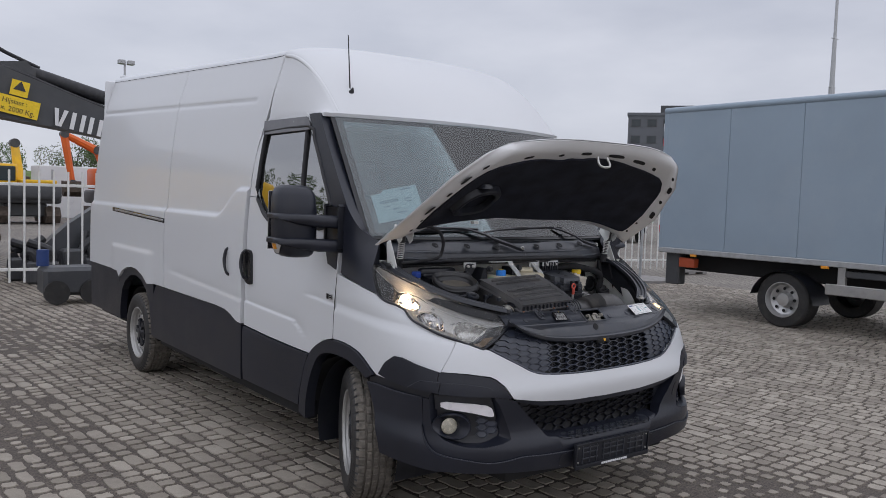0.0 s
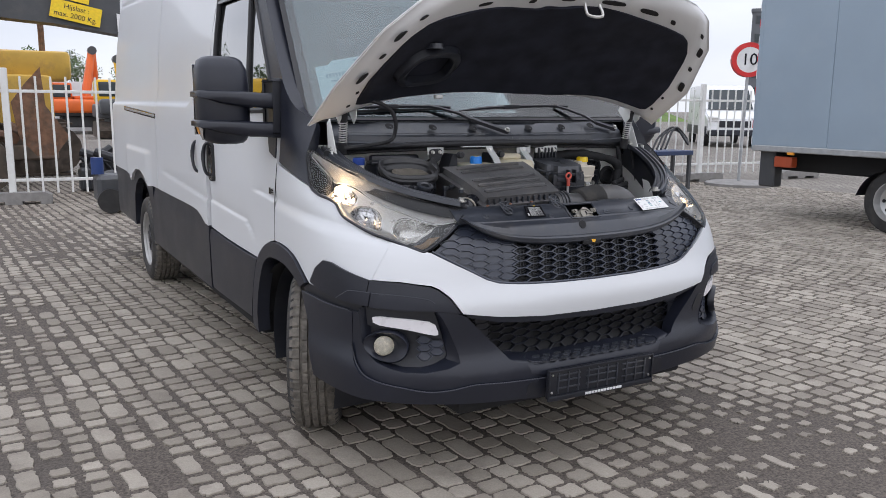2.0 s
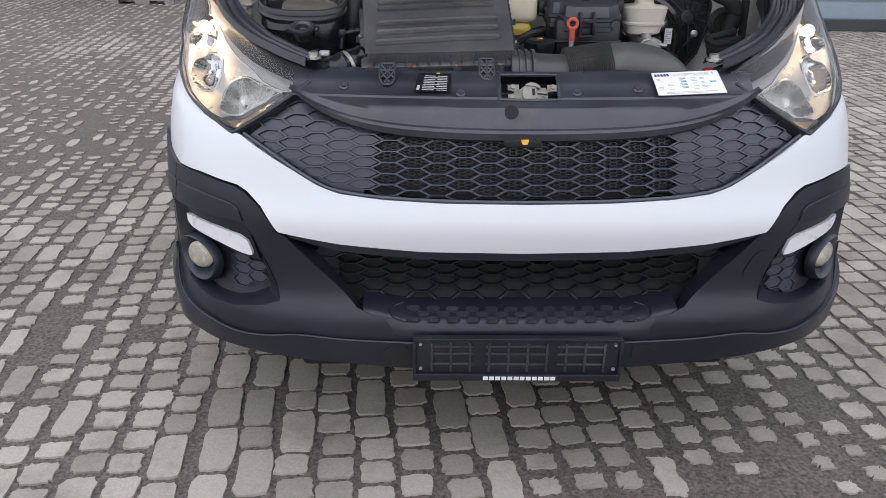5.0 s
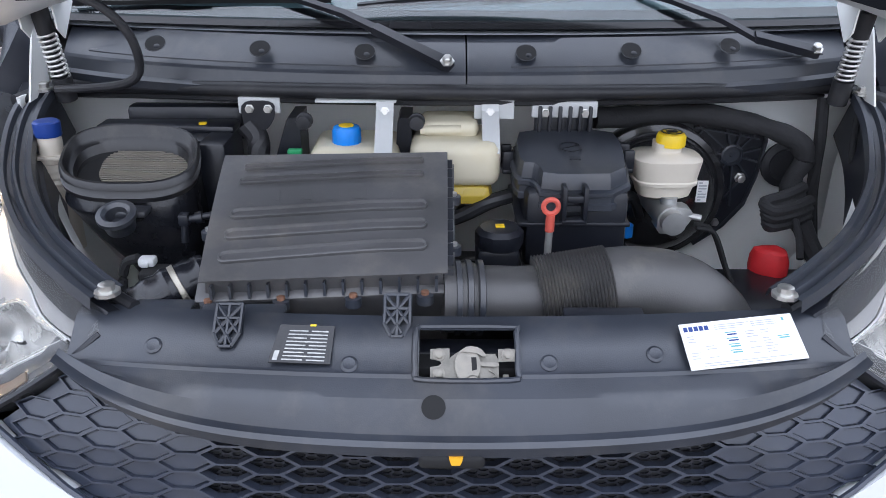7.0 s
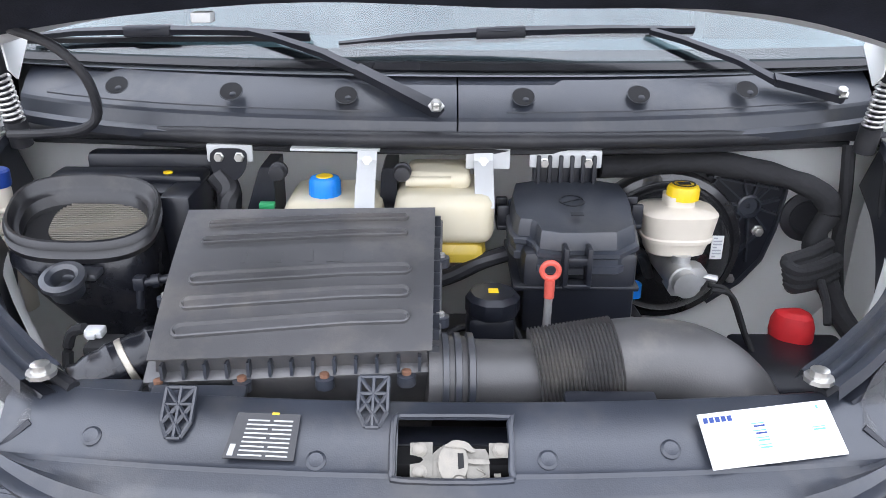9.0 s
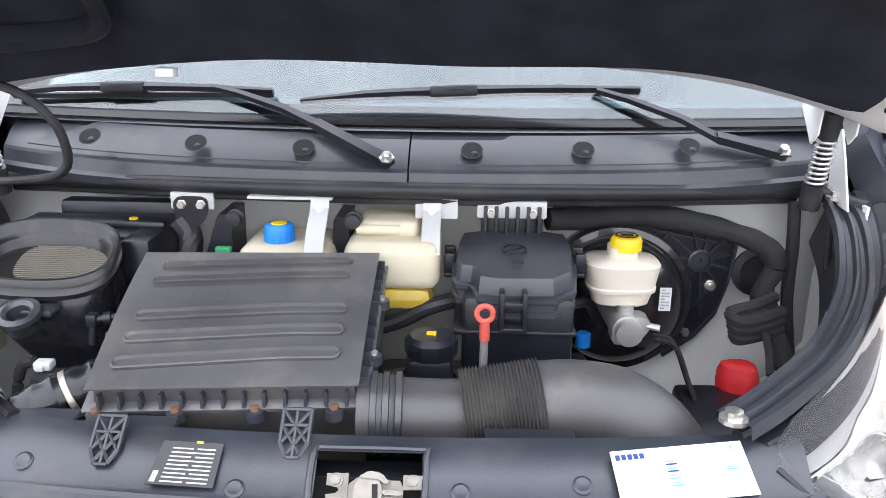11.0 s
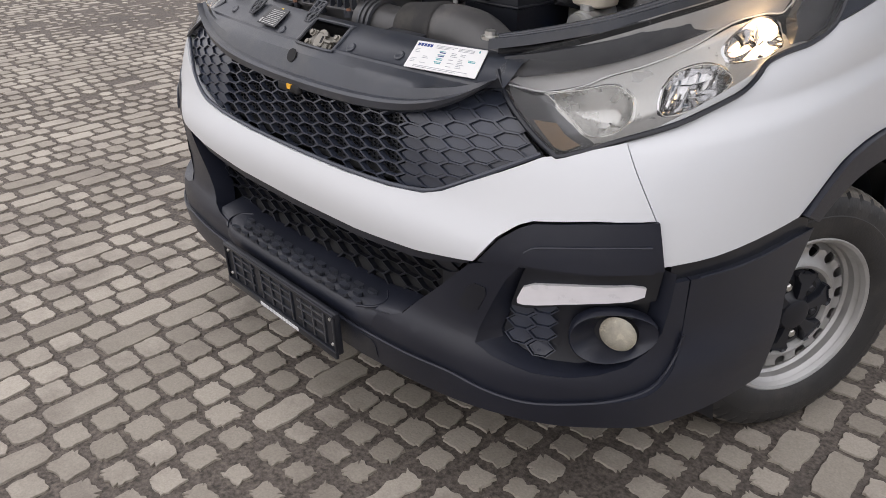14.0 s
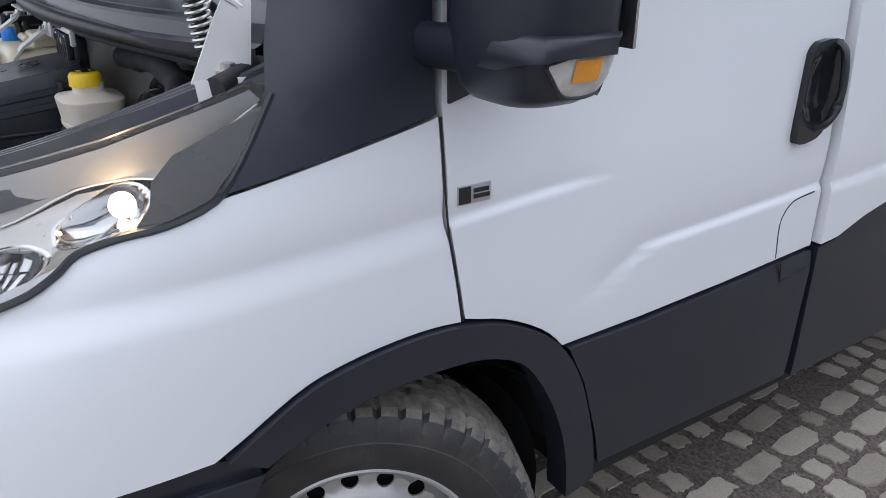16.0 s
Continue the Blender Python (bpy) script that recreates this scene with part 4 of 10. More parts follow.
    part("mirror_facets", fac, CHROME, lamp, "faceted mirror of the dipped beam", angle=25)
    end = X([(0.560, 1.007), (0.60, 1.014), (0.630, 1.021), (0.652, 0.998), (0.700, 0.972), (0.748, 0.942), (0.765, 0.928), (0.718, 0.914), (0.70, 0.917), (0.655, 0.944), (0.60, 0.977)])
    part("smoked_end", panel(mirror(end, sg), skin, 0.006, 0.003, 0.01, 0.01, deep), SMOKE, lamp, "smoked grey inner end")
    low = X([(0.640, 0.962), (0.673, 0.970), (0.712, 0.944), (0.740, 0.928), (0.718, 0.916), (0.70, 0.920)])
    part("bronze_bezel", panel(mirror(low, sg), skin, 0.004, 0.007, 0.01, 0.01, deep), BRONZE, lamp)
    band = X([(0.550, 1.016), (0.616, 1.026), (0.671, 1.042), (0.704, 1.062), (0.751, 1.080), (0.80, 1.107)]) + Y([(-0.40, 1.139), (-0.335, 1.155), (-0.30, 1.150), (-0.275, 1.170), (-0.150, 1.232), (-0.160, 1.243)]) + X([(x, z - 0.006) for x, z in LAMP_TOP[:-1]])
    part("frosted_band", panel(mirror(band, sg), skin, 0.006, 0.002, 0.012, 0.010, deep), FROST, lamp, "grey frosted upper band")
    # white bead paints the highlight along the lamp's clear seam
    ln_ = BM()
    tube(ln_, [skin(sg * a, b, deep(a, b) + 0.003) for a, b in X([(0.556, 1.010), (0.616, 1.023), (0.671, 1.039), (0.704, 1.059), (0.751, 1.077), (0.80, 1.105)]) + Y([(-0.40, 1.137), (-0.335, 1.152), (-0.30, 1.150), (-0.268, 1.167), (-0.155, 1.226)])], 0.0016, 6, 3)
    part("edge_highlight", ln_, INK_WHITE, lamp)
    blk = Y([(-0.334, 1.083), (-0.313, 1.105), (-0.304, 1.135), (-0.271, 1.166), (-0.146, 1.224), (-0.196, 1.150), (-0.238, 1.107), (-0.297, 1.086)])
    part("dark_corner", panel(mirror(blk, sg), skin, 0.03, -0.010, 0.03, 0.03), BLACK_GLOSS, lamp, "black inner corner")
    bulb_s, bulb_z = sy(-0.350, 1.118), 1.118
    for s0, z0, rb_, mt, dd in ((bulb_s, bulb_z, 0.018, LIT if sg < 0 else LIT_DIM, -0.040), (sx(0.855, 1.03), 1.03, 0.010, CHROME, -0.058)):
        bb = BM()
        tmp = bmesh.new()
        bmesh.ops.create_uvsphere(tmp, u_segments=14, v_segments=8, radius=rb_)
        join(bb, tmp, Matrix.Translation(skin(sg * s0, z0, dd)))
        part("bulb", bb, mt, lamp, "lit warm white bulb" if mt is not CHROME else "")
    rim_ = BM()
    tube(rim_, [skin(sg * a, b, 0.001) for a, b in X(LAMP_IN) + Y(HL_LOW[1:]) + Y([(-0.190, 1.150), (-0.134, 1.235)])], 0.0055, 6, 3)
    part("lens_rim", rim_, TRIM_DARK, lamp)

# ---- black trim at the foot of the windscreen pillars, pillars ----
for sg in (1, -1):
    foot = Y([(-0.224, 1.111), (-0.164, 1.124), (-0.05, 1.149), (0.110, 1.184), (0.108, 1.30), (0.112, 1.40), (0.23, 1.50), (0.40, 1.74), (0.555, 2.00), (0.585, 2.045)]) + Y([(0.47, 2.045), (0.36, 1.88), (0.21, 1.68), (0.08, 1.52), (-0.02, 1.42)]) + [(sy(-0.10, 1.36), 1.36), (sy(-0.125, 1.30), 1.30), (sy(-0.142, 1.235), 1.235), (sy(-0.186, 1.156), 1.156)]
    part("windscreen_pillar_trim", panel(mirror(foot, sg), skin, 0.06, 0.004, 0.04, 0.04), TRIM, van, "black plastic pillar and wing trim", angle=50)


# ---- windscreen ----
def screen(u, v, d=0.0):
    """u across -1..1, v from the foot to the roof."""
    k = 1 - u * u
    p = Vector((u * (0.905 - 0.03 * v), -0.02 - 0.125 * k + (0.46 - 0.035 * k) * v, 1.385 + 0.65 * v))
    return p + Vector((u * 0.25, -0.78, 0.58)).normalized() * d


def grid_sheet(f, us, vs, thick):
    bm = BM()
    for d in (0.0, -thick):
        vv = [[bm.verts.new(f(u, v, d)) for u in us] for v in vs]
        for r0, r1 in zip(vv, vv[1:]):
            for i in range(len(us) - 1):
                bm.faces.new((r0[i], r0[i + 1], r1[i + 1], r1[i]) if d == 0 else (r0[i + 1], r0[i], r1[i], r1[i + 1]))
        if d == 0:
            first = vv
    for a, b in ((first[0], vv[0]), (first[-1], vv[-1]), ([r[0] for r in first], [r[0] for r in vv]), ([r[-1] for r in first], [r[-1] for r in vv])):
        for i in range(len(a) - 1):
            bm.faces.new((a[i], a[i + 1], b[i + 1], b[i]))
    bmesh.ops.recalc_face_normals(bm, faces=list(bm.faces))
    return bm


LIN = lambda a, b, n: [a + (b - a) * i / (n - 1) for i in range(n)]
ws = part("windscreen", grid_sheet(screen, LIN(-0.97, 0.97, 25), LIN(0.0, 1.0, 13), 0.006), GLASS, van, "tinted laminated windscreen")
ws.visible_shadow = False
fb = BM()
for us, vs in ((LIN(-0.99, 0.99, 25), (0.955, 1.02)), ((-0.995, -0.93), LIN(0, 1, 12)), ((0.93, 0.995), LIN(0, 1, 12)), (LIN(-0.99, 0.99, 25), (-0.02, 0.03))):
    tmp = grid_sheet(lambda u, v, d: screen(u, v, d - 0.004), us, vs, 0.004)
    join(fb, tmp)
part("black_border", fb, BLACK_GLOSS, ws)
shade = BM()
us = LIN(-0.95, 0.95, 41)
sh = [[screen(u, 0.955, -0.012) for u in us], [screen(u, 0.90 - 0.035 * (1 if abs(u) < 0.35 else 0) - 0.02 * ease(0.55, 0.35, abs(u)), -0.012) for u in us]]
ring_loft(shade, sh, False, False)
part("sun_strip", shade, mat("dotted_dark_strip", (0.05, 0.055, 0.06), 0.4), ws)

# ---- doors and cargo sides ----
def rise(ob):
    """The upper body climbs and narrows slowly towards the rear."""
    for v in ob.data.vertices:
        k = max(0.0, v.co.y - 1.15) * min(1.2, max(0.0, (v.co.z - 1.35) / 1.09))
        v.co.z += 0.056 * k
        v.co.x *= 1 - 0.016 * k
    return ob



WIN = [(1.075, 1.965), (0.575, 1.975), (0.50, 1.90), (0.36, 1.68), (0.27, 1.53), (0.28, 1.44), (0.38, 1.405), (0.80, 1.405), (0.93, 1.43), (1.03, 1.51), (1.09, 1.62)]
for sg in (1, -1):
    SHB = -0.062 if sg > 0 else 0.045
    sh = lambda y, z=1.0: y + SHB * ease(0.55, 1.05, y) * ease(1.9, 1.3, y) * ease(2.04, 1.75, z)
    edge = [(0.158 if sg > 0 else 0.146, 0.833)] + [(y + 0.002, z + 0.006) for y, z in ARCH_OUT[17:28] if y > (0.175 if sg > 0 else 0.15)]
    low = [(0.60, 0.715), (0.90, 0.727), (1.20, 0.745)]
    top = [(0.62, 2.055)]
    # one outline with a slit to the window opening
    outer = edge + low + [(1.225, 0.745), (1.222, 1.0), (1.20, 1.35), (1.185, 1.56)]
    upper = [(1.185, 1.565), (1.175, 1.65), (1.13, 1.90), (1.10, 2.0), (1.06, 2.055), (0.62, 2.055), (0.585, 2.03), (0.425, 1.74), (0.25, 1.505)]
    w_low = [(1.085, 1.56)] + [(1.03, 1.51), (0.93, 1.43), (0.80, 1.405), (0.38, 1.405), (0.28, 1.44), (0.265, 1.50)]
    w_up = [(0.265, 1.505), (0.27, 1.53), (0.36, 1.68), (0.50, 1.90), (0.575, 1.975), (1.075, 1.965), (1.09, 1.62), (1.085, 1.565)]
    lower = outer + w_low + [(0.25, 1.50), (0.132, 1.40), (0.124 if sg > 0 else 0.156, 1.19), (0.128 if sg > 0 else 0.146, 1.005), (0.144 if sg > 0 else 0.146, 0.913)]

    def dent(a, b):
        y = a - 1 + Y0
        l1 = 1.012 + 0.075 * (y - 0.10) - 0.10 * max(0, y - 0.36) ** 1.5
        one = groove(b, l1, 0.009) * ease(0.52, 0.34, y)
        line = min(0.878 + 0.05 * (y - 0.7), 0.782 + (y - 0.443) * 0.58)
        two = groove(b, line, 0.009) * ease(0.42, 0.52, y)
        return one + two
    door = part("front_door", panel(mirror([(sy(sh(y, z), z), z) for y, z in lower], sg), skin, 0.03, 0.0, 0.03, 0.006, lambda a, b: dent(abs(a), b)), WHITE, van, "white front door with black mirror", angle=60)
    f_out = [(1.185, 1.565), (1.175, 1.65), (1.155, 1.78), (1.13, 1.90), (1.10, 2.0), (1.06, 2.055), (0.90, 2.055), (0.76, 2.055), (0.62, 2.055), (0.585, 2.03), (0.505, 1.88), (0.425, 1.74), (0.335, 1.62), (0.25, 1.505)]
    f_in = [(1.087, 1.565), (1.09, 1.65), (1.088, 1.78), (1.083, 1.88), (1.078, 1.955), (1.07, 1.965), (0.90, 1.968), (0.76, 1.972), (0.60, 1.975), (0.575, 1.975), (0.492, 1.88), (0.40, 1.74), (0.325, 1.62), (0.265, 1.505)]
    wf = BM()
    ring_loft(wf, [[skin(sg * sy(sh(y, z), z), z, d) for y, z in pts] for pts, d in ((f_out, -0.03), (f_out, 0.0), (f_in, 0.0), (f_in, -0.03))], False, False)
    bmesh.ops.recalc_face_normals(wf, faces=list(wf.faces))
    part("window_frame", wf, WHITE, door, angle=30)
    rim = WIN
    cx, cz = 0.72, 1.69
    inner = [(cx + (y - cx) * 0.94, cz + (z - cz) * 0.94) for y, z in WIN]
    rb = BM()
    tube(rb, [skin(sg * sy(sh(y, z), z), z, 0.0) for y, z in WIN + WIN[:1]], 0.013, 8, 2)
    part("window_seal", rb, RUBBER, door)
    part("side_window", panel(mirror([(sy(sh(y, z), z), z) for y, z in WIN], sg), skin, 0.004, -0.012, 0.08, 0.08), SIDE_GLASS, door, "tinted side window").visible_shadow = False
    rb = BM()
    tube(rb, [skin(sg * sy(0.60, 1.97), 1.97, -0.004), skin(sg * sy(0.61, 1.41), 1.41, -0.004)], 0.012, 8, 3)
    part("window_divider", rb, RUBBER, door)
    dfl = [(1.105, 2.03), (0.60, 2.03), (0.555, 1.985), (0.56, 1.955), (1.09, 1.945)]
    part("wind_deflector", panel(mirror([(sy(sh(y, z), z), z) for y, z in dfl], sg), skin, 0.01, 0.010, 0.06, 0.04), mat("smoked_plastic", (0.15, 0.15, 0.16), 0.22), door)
    # door handle, sill cladding
    HY = 1.068 if sg > 0 else 1.205
    hp = loop2([(-0.050, 1.205), (-0.030, 1.226), (0.030, 1.230), (0.055, 1.215), (0.058, 1.150), (0.050, 1.085), (0.025, 1.030), (-0.010, 1.016), (-0.050, 1.014), (-0.064, 1.030), (-0.058, 1.110), (-0.050, 1.205)], 2)[:-1]

    def handle(owner, y0):
        at = lambda y, z, d: skin(sg * sy(y0 + y, z), z, d)
        plate_ = part("handle_plate", panel(mirror([(sy(y0 + y, z), z) for y, z in hp], sg), skin, 0.02, 0.016, 0.015, 0.015, lambda a, b: -0.010 * ease(0.045, 0.030, math.hypot((abs(a) - sy(y0 - 0.012, 1.13)), (b - 1.125) * 0.55))), BLACK_GLOSS, owner, "black door handle", angle=50)
        hb = BM()
        tube(hb, [at(0.034, 1.222, 0.010), at(0.036, 1.205, 0.030), at(0.034, 1.15, 0.040), at(0.026, 1.095, 0.040), at(0.012, 1.055, 0.030), at(0.004, 1.042, 0.010)], 0.012, 10, 6, 0.75)
        part("door_handle", hb, TRIM_DARK, plate_)
        part("lock", lathe(BM(), [(0.010, 0), (0.009, 0.004), (0.004, 0.005)], along(at(-0.022, 1.042, 0.008), at(-0.022, 1.042, 0.03))[0], 14), ZINC, plate_)
    handle(door, HY)
    clad = [(0.395, 0.706), (0.440, 0.62), (0.482, 0.49), (0.505, 0.40), (1.205, 0.40), (1.222, 0.735), (1.20, 0.738), (0.90, 0.72), (0.60, 0.708)]
    part("door_cladding", panel(mirror([(sy(sh(y, z), z), z) for y, z in clad], sg), skin, 0.03, 0.006, 0.08, 0.03, lambda a, b: 0.008 * ease(0.74, 0.70, b)), TRIM, door, "black lower door cladding", angle=50)
    # badge on the door
    bd = BM()
    m0 = skin(sg * sy(0.178 if sg > 0 else 0.205, 1.049), 1.049, -0.004)
    bm4 = Matrix.Translation(m0) @ Matrix.Rotation(radians(90 if sg > 0 else -90), 4, "Z") @ Matrix.Rotation(radians(90), 4, "X")
    badge = part("dealer_badge", box(BM(), (-0.033, -0.016, -0.002), (0.033, 0.016, 0.002), 0.001), STEEL, door, "small silver rectangular badge")
    badge.matrix_world = bm4
    mk = BM()
    box(mk, (-0.031, -0.014, 0.002), (-0.008, 0.014, 0.0035))
    for j, (w0, w1) in enumerate(((-0.002, 0.028), (-0.002, 0.030))):
        box(mk, (w0, 0.002 - 0.010 * j, 0.002), (w1, 0.009 - 0.010 * j, 0.0035))
    mk = part("badge_print", mk, BLACK_GLOSS, door)
    mk.matrix_world = bm4

    # fuel flap in the door's rear lower corner, base plate under the mirror
    if sg > 0:
        fp = loop2([(1.030, 0.742), (1.022, 0.82), (1.034, 0.855), (1.065, 0.876), (1.135, 0.884)], 3) + [(1.142, 0.742)]
        fq = [(y + (0.004 if y < 1.10 else 0), z - (0.004 if z > 0.80 else 0)) for y, z in fp]
        # black beads paint the shade in the flap's gap
        gb = BM()
        tube(gb, [skin(sg * sy(y, z), z, -0.001) for y, z in fp[:-1]], 0.0022, 6, 2)
        part("flap_gap_shade", gb, DARK, door)
        gb = BM()
        tube(gb, [skin(sg * sy(y, z), z, 0.0145) for y, z in ((1.032, 0.735), (1.040, 0.686), (1.143, 0.695))], 0.002, 6, 1)
        part("flap_gap_shade", gb, DARK, door)
    base = [(0.134, 1.196), (0.225, 1.220), (0.25, 1.27), (0.26, 1.38), (0.265, 1.50), (0.255, 1.50), (0.140, 1.40)]
    part("mirror_base", panel(mirror([(sy(y + (0 if sg > 0 else 0.03), z), z) for y, z in base], sg), skin, 0.01, 0.006, 0.04, 0.04), TRIM, door, "black triangular mirror base", angle=50)

    # cargo flank
    def flank(a, b):
        y = a - 1 + Y0
        up = 0.009 * math.exp(-((b - 2.168) / 0.010) ** 2) * ease(1.27, 1.31, y)
        line = 1.43 + (0.18 * ease(1.75, 1.36, y) if y < 1.75 else 0)
        low = 0.020 * ease(line + 0.004, line - 0.012, b)
        arch_y = min(1, max(0, 1 - abs(y - 3.6) / 0.75))
        bulge = 0.018 * ease(1.09, 1.05, b) * ease(3.05, 3.2, y) * ease(4.30, 4.18, y)
        l2 = 0.898 + 0.045 * (y - 1.13)
        return low - up + bulge + groove(b, l2, 0.008) * ease(2.75, 2.4, y)
    slide_r = 2.80
    AR = [(3.06, 0.80), (3.10, 0.74), (3.17, 0.81), (3.30, 0.87), (3.45, 0.905), (3.58, 0.912), (3.72, 0.90), (3.88, 0.86), (4.00, 0.79), (4.05, 0.72)]
    for nm, y0, y1 in (("sliding_door" if sg < 0 else "cargo_panel", 1.235, slide_r), ("rear_quarter", slide_r + 0.008, 5.10)):
        if y0 < 2:
            lo = [(1.235, 0.752), (1.30, 0.757), (1.40, 0.79), (1.50, 0.812), (1.70, 0.820), (2.795, 0.822)]
            pl = lo + [(2.80, 2.44), (1.055, 2.44), (1.055, 2.30), (1.075, 2.12), (1.12, 2.0), (1.145, 1.90), (1.19, 1.65), (1.212, 1.35), (1.232, 1.0)]
        else:
            pl = [(2.808, 0.822), (3.02, 0.822)] + AR[2:-1] + [(4.06, 0.84), (5.10, 0.845), (5.10, 2.44), (2.808, 2.44)]
        pp = part(nm, panel(mirror([(sy(sh(y, z), z), z) for y, z in pl], sg), skin, 0.03, 0.0, 0.025 if y0 < 2 else 0.08, 0.012, lambda a, b: flank(abs(a), b)), WHITE, van, angle=60)
        rise(pp)
        if nm == "sliding_door":
            handle(pp, 1.475)
    cl = [(1.235, 0.742), (1.30, 0.748), (1.40, 0.782), (1.50, 0.804), (1.70, 0.812), (3.02, 0.814), (3.06, 0.74), (3.08, 0.62), (3.09, 0.38), (1.235, 0.39)]
    part("side_cladding", panel(mirror([(sy(sh(y, z), z), z) for y, z in cl], sg), skin, 0.03, 0.008, 0.12, 0.04, lambda a, b: 0.008 * ease(0.78, 0.74, b)), TRIM, van, "black lower side cladding", angle=50)
    cl = [(4.06, 0.834), (5.10, 0.838), (5.10, 0.40), (4.12, 0.40), (4.10, 0.60)]
    part("side_cladding", panel(mirror([(sy(sh(y, z), z), z) for y, z in cl], sg), skin, 0.03, 0.008, 0.12, 0.05), TRIM, van, "black lower side cladding", angle=50)
    ro = [(3.06, 0.81), (3.17, 0.822), (3.30, 0.88), (3.45, 0.913), (3.58, 0.92), (3.72, 0.908), (3.88, 0.868), (4.00, 0.80), (4.06, 0.72), (4.10, 0.55), (4.11, 0.40), (4.03, 0.40), (4.02, 0.52), (3.97, 0.67), (3.86, 0.77), (3.70, 0.83), (3.55, 0.845), (3.40, 0.82), (3.26, 0.75), (3.17, 0.64), (3.13, 0.50), (3.12, 0.39), (3.08, 0.39), (3.07, 0.60)]
    part("wheel_arch_trim", panel(mirror([(sy(y, z), z) for y, z in ro], sg), skin, 0.06, 0.016, 0.06, 0.05), TRIM, van, angle=50)
    tilt = Matrix.Translation((0, 2.8, 0)) @ Matrix.Rotation(0.034, 4, "X") @ Matrix.Translation((0, -2.8, 0))
    rb = BM()
    box(rb, (-0.012, 2.80, -0.019), (0.012, 4.28, 0.019), 0.005, Matrix.Translation((sg * 1.012, 0, 1.345)) @ tilt)
    rail = part("sliding_rail", rb, BLACK_GLOSS if sg < 0 else WHITE, van)
    rb = BM()
    box(rb, (-0.004, 2.82, -0.008), (0.008, 4.2, 0.008), 0.002, Matrix.Translation((sg * 1.022, 0, 1.345)) @ tilt)
    part("rail_insert", rb, STEEL if sg < 0 else WHITE, rail)
    rb = BM()
    box(rb, (-0.03, 0.45, 0.32), (0.03, 3.05, 0.43), 0.01, Matrix.Translation((sg * 0.93, 0, 0)))
    part("sill", rb, DARK, van)


# ---- roof ----
def roof_sec(u, y):
    """The rear cross-section: flank up to the gutter, then the crown."""
    if u < 0.4:
        z = 2.058 + (2.43 - 2.058) * u / 0.4
        return Vector((soft_table(T_CARGO, z, 0.06) - 0.002, y, z))
    phi = math.pi / 2 * (u - 0.4) / 0.6
    c_, s_ = max(0, math.cos(phi)) ** (2 / 2.6), math.sin(phi) ** (2 / 2.6)
    return Vector((0.857 * c_, y, 2.43 + 0.105 * s_))


def cap_p(u, v, d=0.0):
    k = 1 - abs(u)
    b = roof_sec(k, 1.05)
    x0 = 0.905 - 0.055 * (k / 0.4) if k < 0.4 else 0.85 * (1 - (k - 0.4) / 0.6)
    a = Vector((x0, 0.27 + 0.17 * (x0 / 0.905) ** 2.2, 2.046))
    t = 1 - (1 - v) ** 1.9
    p = Vector((a.x + (b.x - a.x) * (1 - (1 - v) ** 1.2), a.y + (b.y - a.y) * v, a.z + (b.z - a.z) * t))
    p.x *= 1 if u >= 0 else -1
    return p + Vector((0, 0.01 if d else 0, d))


bmr = grid_sheet(cap_p, [-1 + 2 * (i / 60) for i in range(61)], LIN(0, 1, 22), 0.02)
part("roof_front_cap", bmr, WHITE, van, "white moulded roof front", angle=60)


def roof_p(u, v, d=0.0):
    p = roof_sec(0.4 + 0.6 * (1 - abs(u)), 1.054 + (5.09 - 1.054) * v)
    p.x *= 1 if u >= 0 else -1
    return p + Vector((0, 0, d))


rise(part("roof", grid_sheet(roof_p, [-1 + 2 * (i / 48) for i in range(49)], LIN(0, 1, 12), 0.02), WHITE, van, angle=60))
for sg in (1, -1):
    # gutter seam and the bead down the cap's corner
    sm = BM()
    tube(sm, [Vector((sg * (soft_table(T_CARGO, 2.438, 0.06) + 0.001), 1.06 + 4.0 * i / 20, 2.438)) for i in range(21)], 0.0032, 6, 1)
    rise(part("roof_seam", sm, DARK, van))
    sm = BM()
    tube(sm, [cap_p(sg * 0.585, 0.02 + 0.93 * i / 16, -0.006) for i in range(17)], 0.013, 8, 2)
    part("cap_bead", sm, WHITE, van, angle=60)
for sg in (1, -1):
    rb = BM()
    box(rb, (min(0.004 * sg, 0.95 * sg), 5.06, 0.42), (max(0.004 * sg, 0.95 * sg), 5.10, 2.45), 0.02)
    rise(part("rear_door", rb, WHITE, van))
rise(part("rear_header", box(BM(), (-0.80, 5.06, 2.452), (0.80, 5.10, 2.51), 0.02), WHITE, van))
rb = BM()
box(rb, (-0.98, 5.0, 0.38), (0.98, 5.17, 0.58), 0.03)
part("rear_bumper", rb, TRIM, van)
an = BM()
rod(an, (-0.708, 0.505, 2.175), (-0.698, 0.56, 2.515), 0.0045, 0.0028, 8)
part("antenna", an, DARK, van, "thin black whip antenna")
an = BM()
lathe(an, [(0.022, -0.02), (0.020, 0.012), (0.010, 0.03), (0.004, 0.045)], pose(-0.708, 0.500, 2.168, 35, 0, 0), 14)
part("antenna_base", an, RUBBER, van)

